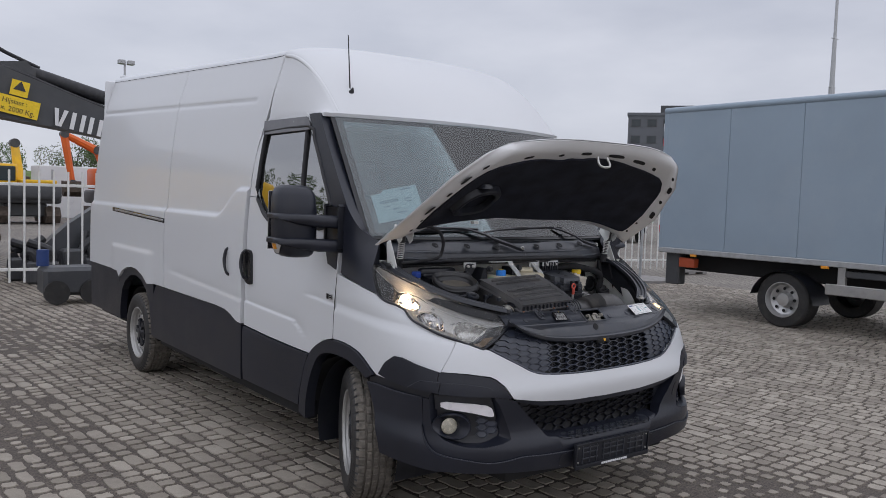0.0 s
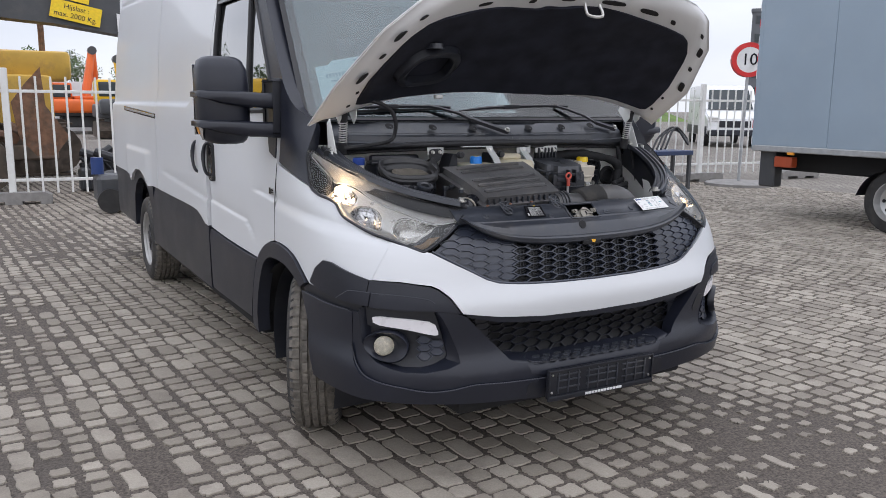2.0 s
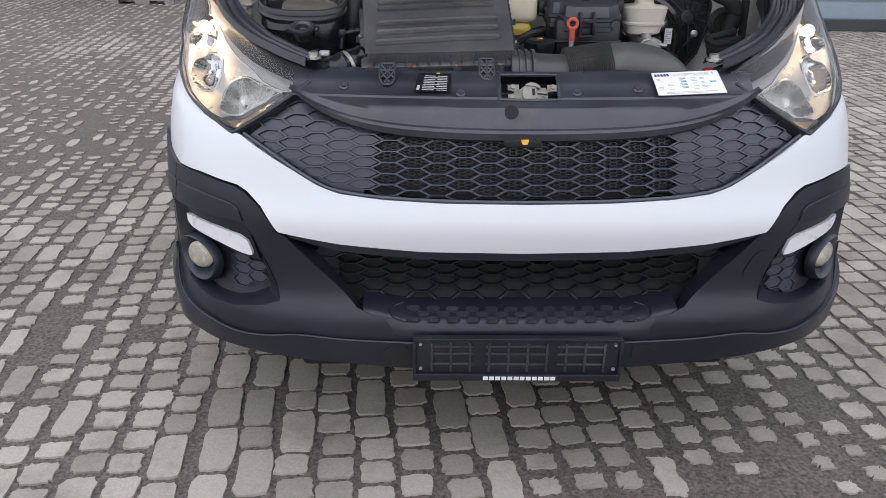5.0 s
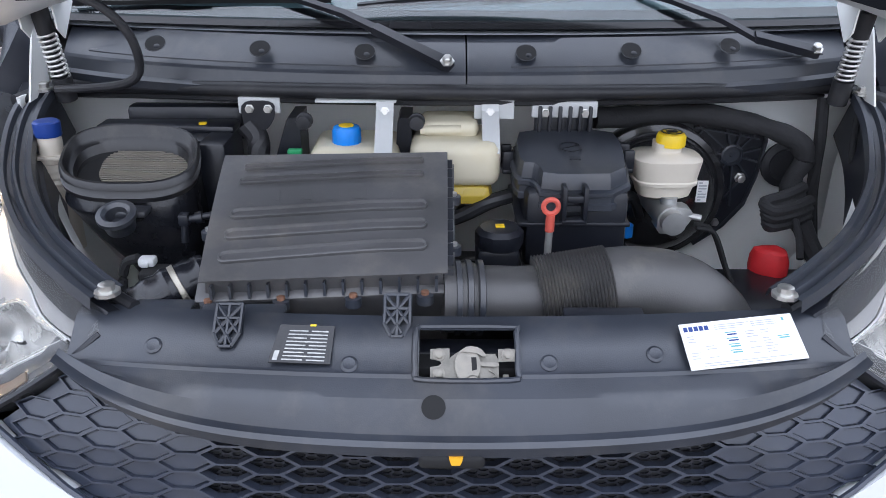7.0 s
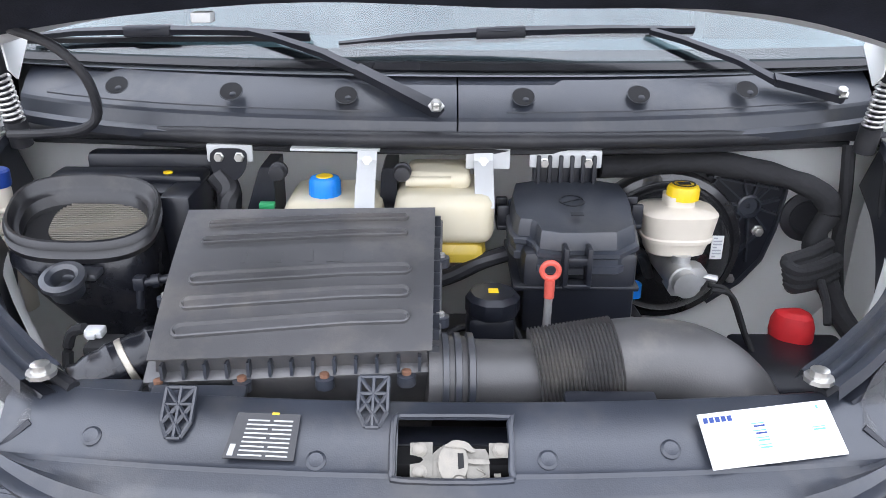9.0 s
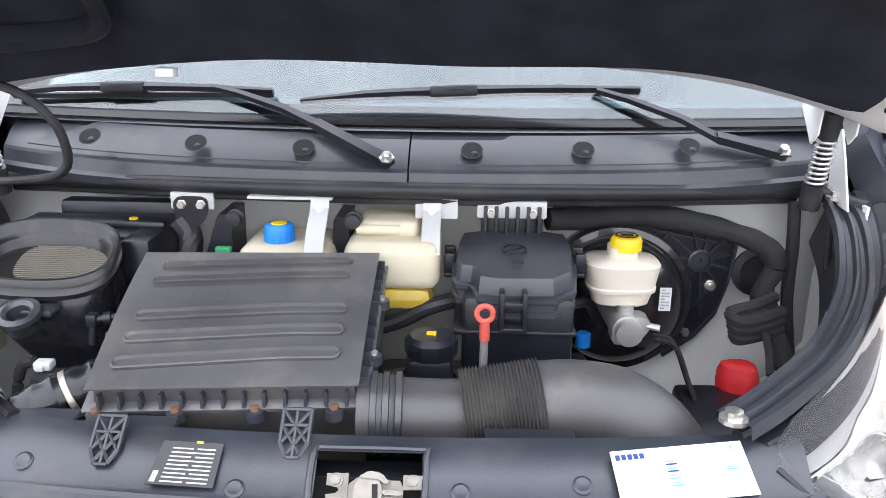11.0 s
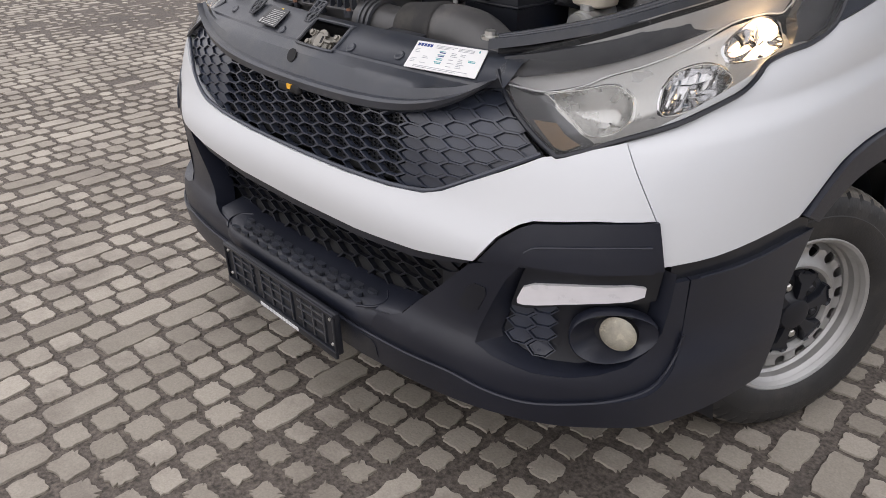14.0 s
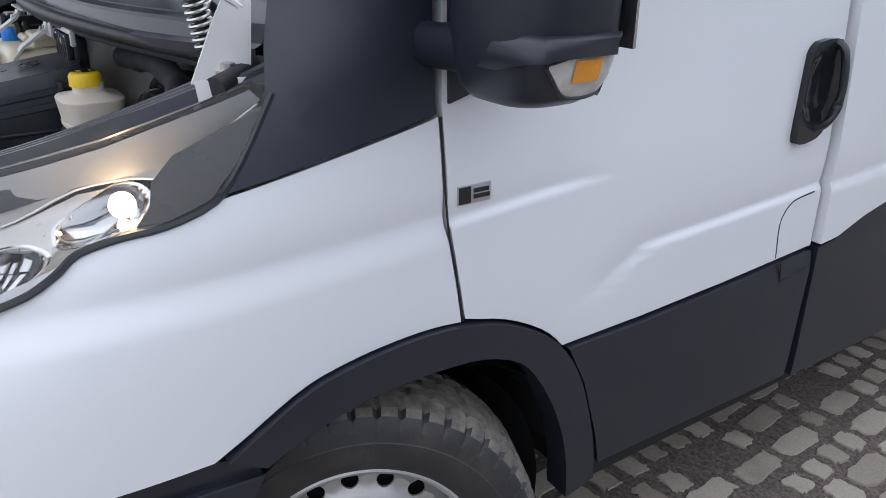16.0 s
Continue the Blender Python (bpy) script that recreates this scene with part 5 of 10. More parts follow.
# ---- mirrors ----
for sg in (1, -1):
    mr = BM()

    def mirror_ring(z, x0, x1, y0, y1, k=3.0):
        cx, cy, rx, ry = (x0 + x1) / 2, (y0 + y1) / 2, (x1 - x0) / 2, (y1 - y0) / 2
        out = []
        for i in range(28):
            t = 2 * math.pi * i / 28
            c, s = math.cos(t), math.sin(t)
            out.append(Vector((sg * (cx + rx * math.copysign(abs(c) ** (2 / k), c)), cy + ry * math.copysign(abs(s) ** (2 / k), s), z)))
        return out
    prof = [(1.224, 1.11, 1.20, 0.215, 0.30), (1.229, 1.085, 1.228, 0.20, 0.325), (1.242, 1.070, 1.250, 0.188, 0.338), (1.27, 1.060, 1.268, 0.178, 0.345), (1.32, 1.055, 1.280, 0.172, 0.35), (1.50, 1.056, 1.284, 0.170, 0.35), (1.58, 1.066, 1.280, 0.175, 0.35), (1.615, 1.083, 1.268, 0.19, 0.345), (1.630, 1.105, 1.245, 0.21, 0.335), (1.634, 1.13, 1.22, 0.235, 0.32)]
    MZ = -0.036 if sg > 0 else 0.0
    prof = [(z + 0.036 * (1 if z < 1.4 else 0.0) + MZ, *q) for z, *q in prof]
    ring_loft(mr, [mirror_ring(*p) for p in prof])
    mi = part("wing_mirror", mr, TRIM, van, "large black double-arm wing mirror", angle=60)
    for z0 in (1.455 + MZ, 1.330 + MZ):
        ab = BM()
        rings = []
        for i, (x, y0, y1, h) in enumerate(((1.290, 0.185, 0.33, 0.028), (1.280, 0.172, 0.34, 0.033), (1.20, 0.150, 0.30, 0.034), (1.08, 0.135, 0.28, 0.033), (1.03, 0.13, 0.24, 0.031), (0.975, 0.125, 0.22, 0.034), (0.935, 0.12, 0.22, 0.036))):
            if sg > 0:
                y0, y1 = y0 + 0.05 * ease(1.29, 1.10, x), y1 - 0.03
            zc = z0 - 0.008 * ease(1.2, 0.95, x)
            lo_ = lerp_table([(0.9, h), (1.10, h), (1.20, 0.020), (1.27, -0.004), (1.30, -0.008)], x)
            rings.append([Vector((sg * x, y0 + 0.012, zc - lo_)), Vector((sg * x, y0, zc - lo_ * 0.6)), Vector((sg * x, y0, zc + h * 0.6)), Vector((sg * x, y0 + 0.012, zc + h)), Vector((sg * x, y1, zc + h)), Vector((sg * x, y1, zc - lo_))])
        ring_loft(ab, rings)
        bmesh.ops.recalc_face_normals(ab, faces=list(ab.faces))
        part("mirror_arm", ab, TRIM, mi, angle=50)
    foot = BM()
    box(foot, (0.93 * sg, 0.12, 1.31), (0.975 * sg, 0.27, 1.53), 0.012)
    part("mirror_foot", foot, TRIM_DARK, mi)
    # indicator: a curved lens let into the lower outer corner
    def shell(t, z, d):
        """A point on the housing's outer front corner; t turns from the front to the side."""
        pr = [p for p in prof]
        x0, x1, y0_, y1_ = [lerp_table([(p[0], p[k]) for p in pr], z) for k in (1, 2, 3, 4)]
        cx, cy, rx, ry = (x0 + x1) / 2, (y0_ + y1_) / 2, (x1 - x0) / 2 + d, (y1_ - y0_) / 2 + d
        c, s_ = math.cos(t), math.sin(t)
        return Vector((sg * (cx + rx * abs(c) ** (2 / 3)), cy - ry * math.copysign(abs(s_) ** (2 / 3), s_), z))
    ind = [[], []]
    for q, dd in ((0, 0.003), (1, -0.002)):
        for i in range(11):
            u = i / 10
            t = radians(30 - 62 * u)
            zt = 1.328 + MZ + 0.030 * u
            zb = 1.321 + MZ - 0.042 * math.sin(min(1, u * 1.9) * math.pi / 2) + 0.012 * max(0, u - 0.6)
            ind[q].append([shell(t, zb + (zt - zb) * k / 4, dd) for k in range(5)])
    ib = BM()
    ring_loft(ib, ind[0], False, False)
    bmesh.ops.recalc_face_normals(ib, faces=list(ib.faces))
    il = part("indicator", ib, mat("clear_ribbed_lens", (0.50, 0.48, 0.45), 0.16, var=0.15, scale=60), mi, "clear indicator with amber bulb")
    ib = BM()
    tube(ib, [r[0] for r in ind[0]] + [ind[0][-1][4]] + [r[4] for r in reversed(ind[0])] + [ind[0][0][0]], 0.0028, 6, 2)
    part("indicator_rim", ib, TRIM_DARK, il)
    ib = BM()
    grid = [[shell(radians(6 - 15 * a / 3), 1.302 + MZ + 0.030 * b / 3, 0.0048) for b in range(4)] for a in range(4)]
    ring_loft(ib, grid, False, False)
    bmesh.ops.recalc_face_normals(ib, faces=list(ib.faces))
    part("amber_bulb", ib, AMBER, il)
    gl = BM()
    box(gl, (1.075 * sg, 0.348, 1.30), (1.270 * sg, 0.354, 1.60), 0.002)
    part("mirror_glass", gl, CHROME, mi)

    if sg > 0:
        mi.location = (-0.05, -0.10, 0.0)

# ---- wheels ----


def wheel(m, sg, parent_name="wheel"):
    """A steel wheel with a round-holed disc, black centre cover and grooved tyre, its outer face along +z of m."""
    prof = [(0.208, -0.085), (0.222, -0.100), (0.24, -0.108), (0.262, -0.112), (0.285, -0.111), (0.305, -0.108), (0.328, -0.097), (0.339, -0.084)]
    for g in (-0.050, -0.017, 0.017, 0.050):
        prof += [(0.345, g - 0.006), (0.334, g - 0.004), (0.334, g + 0.004), (0.345, g + 0.006)]
    prof += [(0.339, 0.084), (0.328, 0.097), (0.305, 0.108), (0.285, 0.111), (0.283, 0.1125), (0.262, 0.1125), (0.24, 0.108), (0.222, 0.100), (0.208, 0.085)]
    N = 288
    rings = []
    for k, (r, h) in enumerate(prof):
        row = []
        for i in range(N):
            q = r
            if r > 0.325 and abs(h) > 0.055 and i % 6 == (0 if h > 0 else 3):
                q -= 0.007
            elif r > 0.34 and abs(h) <= 0.055 and (i + (2 if h > 0 else 0)) % 6 == 0 and k % 4 in (0, 3):
                q -= 0.005
            t = 2 * math.pi * i / N
            row.append(m @ Vector((q * math.cos(t), q * math.sin(t), h)))
        rings.append(row)
    ty = BM()
    ring_loft(ty, rings, False)
    w = part("wheel", ty, TYRE, van, "steel wheel with black tyre and black hub cover", angle=25)
    w.data.materials.append(TREAD)
    mi = m.inverted()
    for pg in w.data.polygons:
        q = mi @ pg.center
        if math.hypot(q.x, q.y) > 0.331:
            pg.material_index = 1
    rim = BM()
    lathe(rim, [(0.205, -0.085), (0.195, -0.07), (0.18, -0.02), (0.182, 0.010), (0.190, 0.022), (0.191, 0.045), (0.198, 0.052), (0.199, 0.070), (0.206, 0.080), (0.214, 0.090), (0.219, 0.093), (0.221, 0.099), (0.217, 0.101), (0.210, 0.097), (0.204, 0.085)], m, 64, False)
    part("rim", rim, WHEEL, w, angle=30)
    disc = BM()
    n = 16
    R0, R1, rc, rh = 0.112, 0.192, 0.166, 0.0165
    zf = lambda r: 0.062 * ease(0.10, 0.118, r) + 0.007 * math.exp(-((r - 0.130) / 0.010) ** 2) - 0.008 * ease(0.138, 0.155, r) - 0.022 * ease(0.176, 0.192, r)
    half = math.pi / n * rc
    V = lambda u, r: m @ Vector((r * math.cos(u), r * math.sin(u), zf(r)))
    for i in range(n):
        am = 2 * math.pi * (i + 0.5) / n
        edge_ = []
        lo_, hi_ = 0.145, R1
        for k in range(6):
            edge_.append((half, lo_ + (hi_ - lo_) * k / 6))
        for k in range(6):
            edge_.append((half - 2 * half * k / 6, hi_))
        for k in range(6):
            edge_.append((-half, hi_ - (hi_ - lo_) * k / 6))
        for k in range(6):
            edge_.append((-half + 2 * half * k / 6, lo_))
        vi, vo, vd = [], [], []
        for u, r in edge_:
            t = math.atan2(r - rc, u)
            p = V(am + rh * math.cos(t) / rc, rc + rh * math.sin(t))
            vi.append(disc.verts.new(p))
            vd.append(disc.verts.new(p - m.to_3x3() @ Vector((0, 0, 0.005))))
            vo.append(disc.verts.new(V(am + u / rc, r)))
        for k in range(24):
            q = (k + 1) % 24
            disc.faces.new((vi[k], vo[k], vo[q], vi[q]))
            disc.faces.new((vi[q], vd[q], vd[k], vi[k]))
        for r0_, r1_ in zip((R0, 0.122, 0.130, 0.137), (0.122, 0.130, 0.137, 0.145)):
            for k in range(6):
                a_, b_ = am + (-half + 2 * half * k / 6) / rc, am + (-half + 2 * half * (k + 1) / 6) / rc
                disc.faces.new([disc.verts.new(V(*p)) for p in ((a_, r0_), (b_, r0_), (b_, r1_), (a_, r1_))])
    bmesh.ops.remove_doubles(disc, verts=list(disc.verts), dist=1e-4)
    bmesh.ops.recalc_face_normals(disc, faces=list(disc.faces))
    part("wheel_disc", disc, WHEEL, w, angle=40)
    part("drum", lathe(BM(), [(0.17, -0.06), (0.17, 0.0), (0.09, 0.03)], m, 32), DARK, w)
    hub = BM()
    lathe(hub, [(0.112, 0.045), (0.112, 0.058), (0.106, 0.062), (0.060, 0.060), (0.046, 0.074), (0.041, 0.086), (0.036, 0.0885), (0.0, 0.0885)], m, 42)
    hc = part("hub_cover", hub, TRIM_DARK, w, "black plastic star-shaped hub cover", angle=40)
    for i in range(6):
        mm = m @ Matrix.Rotation(2 * math.pi * (i + 0.5) / 6, 4, "Z") @ Matrix.Translation((0, 0.076, 0))
        # black disc on the cover paints the bolt well's shade
        part("well_shade", lathe(BM(), [(0.022, 0.0612), (0.022, 0.0622), (0.0, 0.0622)], mm, 16), DARK, hc)
        part("wheel_nut", lathe(BM(), [(0.0115, 0.062), (0.0115, 0.068), (0.008, 0.071)], mm, 6), ZINC if i in (1, 4) else TRIM_DARK, hc)
    for i in range(6):
        mm = m @ Matrix.Rotation(2 * math.pi * i / 6, 4, "Z")
        arm = [(-0.012, 0.036), (0.012, 0.036), (0.013, 0.060), (0.020, 0.088), (0.034, 0.104), (0.030, 0.114), (0.018, 0.119), (0.017, 0.112), (-0.017, 0.112), (-0.018, 0.119), (-0.030, 0.114), (-0.034, 0.104), (-0.020, 0.088), (-0.013, 0.060)]
        sp = BM()
        ring_loft(sp, [[mm @ Vector((a, b, z_)) for a, b in arm] for z_ in (0.056, 0.077)] + [[mm @ Vector((a * 0.86, 0.076 + (b - 0.076) * 0.93, 0.0815 - 0.010 * ease(0.09, 0.115, b))) for a, b in arm]])
        bmesh.ops.recalc_face_normals(sp, faces=list(sp.faces))
        part("spoke", sp, TRIM_DARK, hc, angle=30)
    return w


STEER = -23
for sg in (1, -1):
    out = Matrix.Rotation(radians(90 * sg), 4, "Y")
    wheel(Matrix.Translation((sg * 0.846, 0.016, 0.346)) @ Matrix.Rotation(radians(STEER), 4, "Z") @ out @ Matrix.Rotation(0.3, 4, "Z"), sg)
    wheel(Matrix.Translation((sg * 0.90, 3.55, 0.343)) @ out @ Matrix.Rotation(0.9, 4, "Z"), sg)
    # wheel housings
    for yc in (0.06, 3.56):
        wb = BM()
        rings = []
        for x in (0.96, 0.60):
            rr = []
            for i in range(15):
                t = math.pi * i / 14
                rr.append(Vector((sg * x, yc + 0.43 * math.cos(t), 0.33 + 0.41 * math.sin(t))))
            rings.append(rr)
        ring_loft(wb, rings, False, False)
        vs = [wb.verts.new(p) for p in rings[1]]
        wb.faces.new(vs)
        part("wheel_housing", wb, DARK, van)
# underbody, floor, inner walls
ub = BM()
box(ub, (-0.58, -0.80, 0.26), (0.58, 4.9, 0.42), 0.02)
box(ub, (-0.93, 0.55, 0.34), (0.93, 3.0, 0.42), 0.02)
box(ub, (-0.93, 4.15, 0.34), (0.93, 5.05, 0.42), 0.02)
part("underbody", ub, DARK, van)
part("front_axle", rod(BM(), (-0.85, 0, 0.33), (0.85, 0, 0.33), 0.05), DARK, van)
part("rear_axle", rod(BM(), (-0.85, 3.55, 0.34), (0.85, 3.55, 0.34), 0.07), DARK, van)
ib = BM()
box(ib, (-0.86, 1.30, 0.42), (0.86, 1.34, 2.26), 0.01)
part("bulkhead", ib, DASH, van)
cf = BM()
box(cf, (-0.94, 0.44, 0.42), (0.94, 1.3, 0.60), 0.02)
part("cab_floor", cf, DARK, van)
hd = BM()
box(hd, (-0.86, 0.50, 2.03), (0.86, 1.3, 2.055), 0.01)
part("headliner", hd, mat("grey_headliner", (0.30, 0.31, 0.32), 0.9), van)
for sg in (1, -1):
    dd = BM()
    box(dd, (sg * 0.86, 0.14, 0.88), (sg * 0.925, 1.2, 1.40), 0.02)
    box(dd, (sg * 0.86, 0.56, 0.45), (sg * 0.925, 1.2, 0.90), 0.02)
    part("door_lining", dd, DASH, van)
db = BM()
rows = []
for i in range(21):
    x = -0.88 + 1.76 * i / 20
    k = 1 - (x / 0.9) ** 2
    rows.append([(x, -0.02 - 0.14 * k, 1.36), (x, 0.15 - 0.08 * k, 1.392), (x, 0.40, 1.36), (x, 0.46, 1.25), (x, 0.45, 0.9), (x, 0.46, 0.61)])
ring_loft(db, rows, False, False)
bmesh.ops.recalc_face_normals(db, faces=list(db.faces))
part("dashboard", db, DASH, van, "grey plastic dashboard", angle=50)
for x, wd in ((0.52, 0.26), (-0.40, 0.44)):
    sb = BM()
    box(sb, (x - wd, 0.62, 0.75), (x + wd, 1.12, 0.98), 0.06)
    seat = part("cab_seat", sb, SEAT, van, "dark fabric cab seat")
    sb = BM()
    box(sb, (x - wd, 1.02, 0.95), (x + wd, 1.16, 1.58), 0.06)
    part("backrest", sb, SEAT, seat)
    for hx in ((x,) if wd < 0.3 else (x - 0.22, x + 0.22)):
        sb = BM()
        box(sb, (hx - 0.13, 1.04, 1.60), (hx + 0.13, 1.14, 1.82), 0.05)
        part("headrest", sb, SEAT, seat)
tw = BM()
lathe(tw, [(0.19, 0.0), (0.203, 0.008), (0.203, 0.018), (0.19, 0.025), (0.18, 0.012), (0.19, 0.0)], pose(0.50, 0.52, 1.20, 62, 0, 0), 32, False)
part("steering_wheel", tw, TRIM_DARK, van)


# ---- raised bonnet ----
H_SIDE = [(0.0, (0.935, -0.165, 1.350)), (0.35, (0.915, -0.42, 1.505)), (0.7, (0.815, -0.63, 1.695)), (0.9, (0.70, -0.725, 1.805)), (1.0, (0.60, -0.758, 1.853))]
H_MID = [(0.0, (0, -0.205, 1.500)), (0.35, (0, -0.40, 1.655)), (0.7, (0, -0.64, 1.805)), (1.0, (0, -0.835, 1.898))]


def tab3(tab, v):
    return Vector([lerp_table([(a, p[i]) for a, p in tab], v) for i in range(3)])


def hood0(u, v):
    s, m, k = tab3(H_SIDE, v), tab3(H_MID, v), abs(u)
    e = k ** 3.2
    return Vector((math.copysign(1, u) * s.x * k, m.y + (s.y - m.y) * e, m.z + (s.z - m.z) * e))


def hood(u, v, d=0.0):
    p = hood0(u, v)
    if d:
        e = 0.01
        n = (hood0(u + e, v) - hood0(u - e, v)).cross(hood0(u, v + e) - hood0(u, v - e))
        n.normalize()
        if n.z < 0:
            n = -n
        p = p + n * d
    return p


bonnet = part("bonnet", grid_sheet(lambda u, v, d: hood(u, v, d), LIN(-1, 1, 41), LIN(0, 1, 25), 0.004), WHITE, van, "raised white bonnet with black insulation mat", angle=60)
inner = [(-0.997, 0.003), (0.997, 0.003), (0.997, 0.972), (0.982, 0.992), (-0.982, 0.992), (-0.997, 0.972)]
flange = panel(inner, lambda a, b, d: hood(a, b, -0.006 + d), 0.003, 0.0, 0.05, 0.05, lambda a, b: -0.034 * ease(0.985, 0.91, abs(a)) * ease(0.0, 0.06, b) * ease(0.995, 0.93, b))
part("inner_panel", flange, INK_WHITE, bonnet, "white inner bonnet frame", angle=60)
mat_poly = rounded([(-0.855, 0.13), (-0.80, 0.095), (-0.55, 0.080), (0.0, 0.055), (0.55, 0.080), (0.80, 0.095), (0.855, 0.13), (0.865, 0.40), (0.85, 0.62), (0.80, 0.74), (0.66, 0.76), (0.52, 0.78), (0.40, 0.80), (0.28, 0.83), (0.10, 0.86), (-0.06, 0.855), (-0.14, 0.83), (-0.24, 0.83), (-0.27, 0.80), (-0.34, 0.80), (-0.50, 0.81), (-0.62, 0.79), (-0.79, 0.74), (-0.85, 0.62), (-0.865, 0.40)], 1)
felt = panel(mat_poly, lambda a, b, d: hood(a, b, -0.048 - d), 0.012, 0.0, 0.08, 0.08, lambda a, b: 0.006 * math.sin(a * 9) * math.sin(b * 12))
# black patches on the uncut frame paint the shade inside its openings
for u0, v0, ru, rv in ((-0.16, 0.905, 0.045, 0.016), (-0.36, 0.865, 0.018, 0.014), (0.16, 0.905, 0.090, 0.017), (0.45, 0.865, 0.075, 0.020), (0.66, 0.82, 0.020, 0.018), (-0.62, 0.84, 0.030, 0.014)):
    hl = [(u0 + ru * math.copysign(abs(math.cos(t)) ** 0.7, math.cos(t)), v0 - 0.16 * (u0 + ru * math.cos(t)) ** 2 + 0.16 * u0 * u0 + rv * math.copysign(abs(math.sin(t)) ** 0.7, math.sin(t))) for t in [2 * math.pi * i / 16 for i in range(16)]]
    part("opening_shade", panel(hl, lambda a, b, d: hood(a, b, -0.0425 - d), 0.004, 0.0, 0.5, 0.5), DARK, bonnet)
part("insulation_mat", felt, FELT, bonnet, "black felt insulation mat", angle=60)
for sg in (1, -1):
    # black patches paint the shade in the side flange's holes
    for u, v, ru, rv in ((0.885, 0.255, 0.007, 0.009), (0.930, 0.40, 0.017, 0.033), (0.922, 0.545, 0.012, 0.014), (0.925, 0.68, 0.018, 0.032), (0.915, 0.80, 0.012, 0.016), (0.885, 0.14, 0.008, 0.008)):
        hl = [(u * sg + ru * math.copysign(abs(math.cos(t)) ** 0.6, math.cos(t)), v + rv * math.copysign(abs(math.sin(t)) ** 0.6, math.sin(t))) for t in [2 * math.pi * i / 14 for i in range(14)]]
        part("hole_shade", panel(hl, lambda a, b, d: hood(a, b, -0.0435 - d), 0.004, 0.0, 0.5, 0.5), DARK, bonnet)
# air duct mouth on the underside
duct = BM()
dc = (-0.60, 0.37)
rings = []
for ru, rv, d in ((0.155, 0.145, -0.050), (0.15, 0.14, -0.080), (0.138, 0.128, -0.086), (0.118, 0.105, -0.082), (0.112, 0.10, -0.052)):
    rr = []
    for i in range(32):
        t = 2 * math.pi * i / 32
        c, s = math.cos(t), math.sin(t)
        rr.append(hood(dc[0] + ru * math.copysign(abs(c) ** 0.75, c), dc[1] + rv * math.copysign(abs(s) ** 0.75, s) - 0.05 * c * 0.6, d))
    rings.append(rr)
ring_loft(duct, rings, False, True)
bmesh.ops.recalc_face_normals(duct, faces=list(duct.faces))
part("air_duct_mouth", duct, TRIM_DARK, bonnet, "black oval air duct", angle=40)
ds = BM()
lathe(ds, [(0.035, 0), (0.03, 0.02), (0.012, 0.022)], Matrix.Translation(hood(-0.66, 0.53, -0.065)), 12)
part("duct_stub", ds, COVER, bonnet)
lk = BM()
tube(lk, [hood(-0.05, 0.90, -0.05), hood(-0.05, 0.90, -0.10), hood(0.05, 0.90, -0.10), hood(0.05, 0.90, -0.05)], 0.006, 8, 4)
part("striker", lk, ZINC, bonnet)
for u in (-0.42,):
    cb = BM()
    box(cb, (-0.016, -0.012, -0.012), (0.016, 0.016, 0.004), 0.003, Matrix.Translation(hood(u, 0.065, -0.058)))
    part("mat_clip", cb, INNER_WHITE, bonnet)


# ---- cowl, seal and wipers ----
def cowl_shift(x):
    return 0.15 * x * x + 0.15 * x ** 4


def cowl_part(x0, x1, prof, n=24):
    bm = BM()
    rows = []
    for i in range(n + 1):
        x = x0 + (x1 - x0) * i / n
        rows.append([(x, y + cowl_shift(x) * (1 if y < -0.15 else 0.8), z + 0.008 * x * x) for y, z in prof])
    ring_loft(bm, rows, False, False)
    bmesh.ops.recalc_face_normals(bm, faces=list(bm.faces))
    bm.normal_update()
    if sum(f.normal.z for f in bm.faces) < 0:
        bmesh.ops.reverse_faces(bm, faces=list(bm.faces))
    return bm


COWL = [(-0.256, 1.255), (-0.258, 1.270), (-0.246, 1.276), (-0.240, 1.298), (-0.236, 1.304), (-0.205, 1.330), (-0.175, 1.348), (-0.165, 1.350), (-0.13, 1.366), (-0.09, 1.374)]
cowl = part("cowl_panel", cowl_part(-0.80, 0.015, COWL), COVER, van, "black plastic scuttle panel", angle=14)
part("cowl_half", cowl_part(0.018, 0.80, COWL), COVER, cowl, angle=14)
for x in (-0.576, -0.374, -0.175, 0.129, 0.330, 0.526):
    y = -0.210 + (0.085 if x < 0 else 0.155) * x * x
    hm = pose(x, y, 1.334 + 0.03 * x * x, 38, 0, 0)
    part("recess", lathe(BM(), [(0.0205, 0.0010), (0.0198, 0.0019), (0.0190, 0.0014)], hm, 24, False), COVER, cowl)
    # black disc on the surface paints the recess's inner shade
    part("recess_shade", lathe(BM(), [(0.0192, 0.0013), (0.0, 0.0014)], hm, 24), DARK, cowl)
    part("clip", lathe(BM(), [(0.006, 0.0014), (0.005, 0.0020), (0.0, 0.0021)], hm @ Matrix.Translation((0.004, -0.007, 0)), 8), TRIM_DARK, cowl)
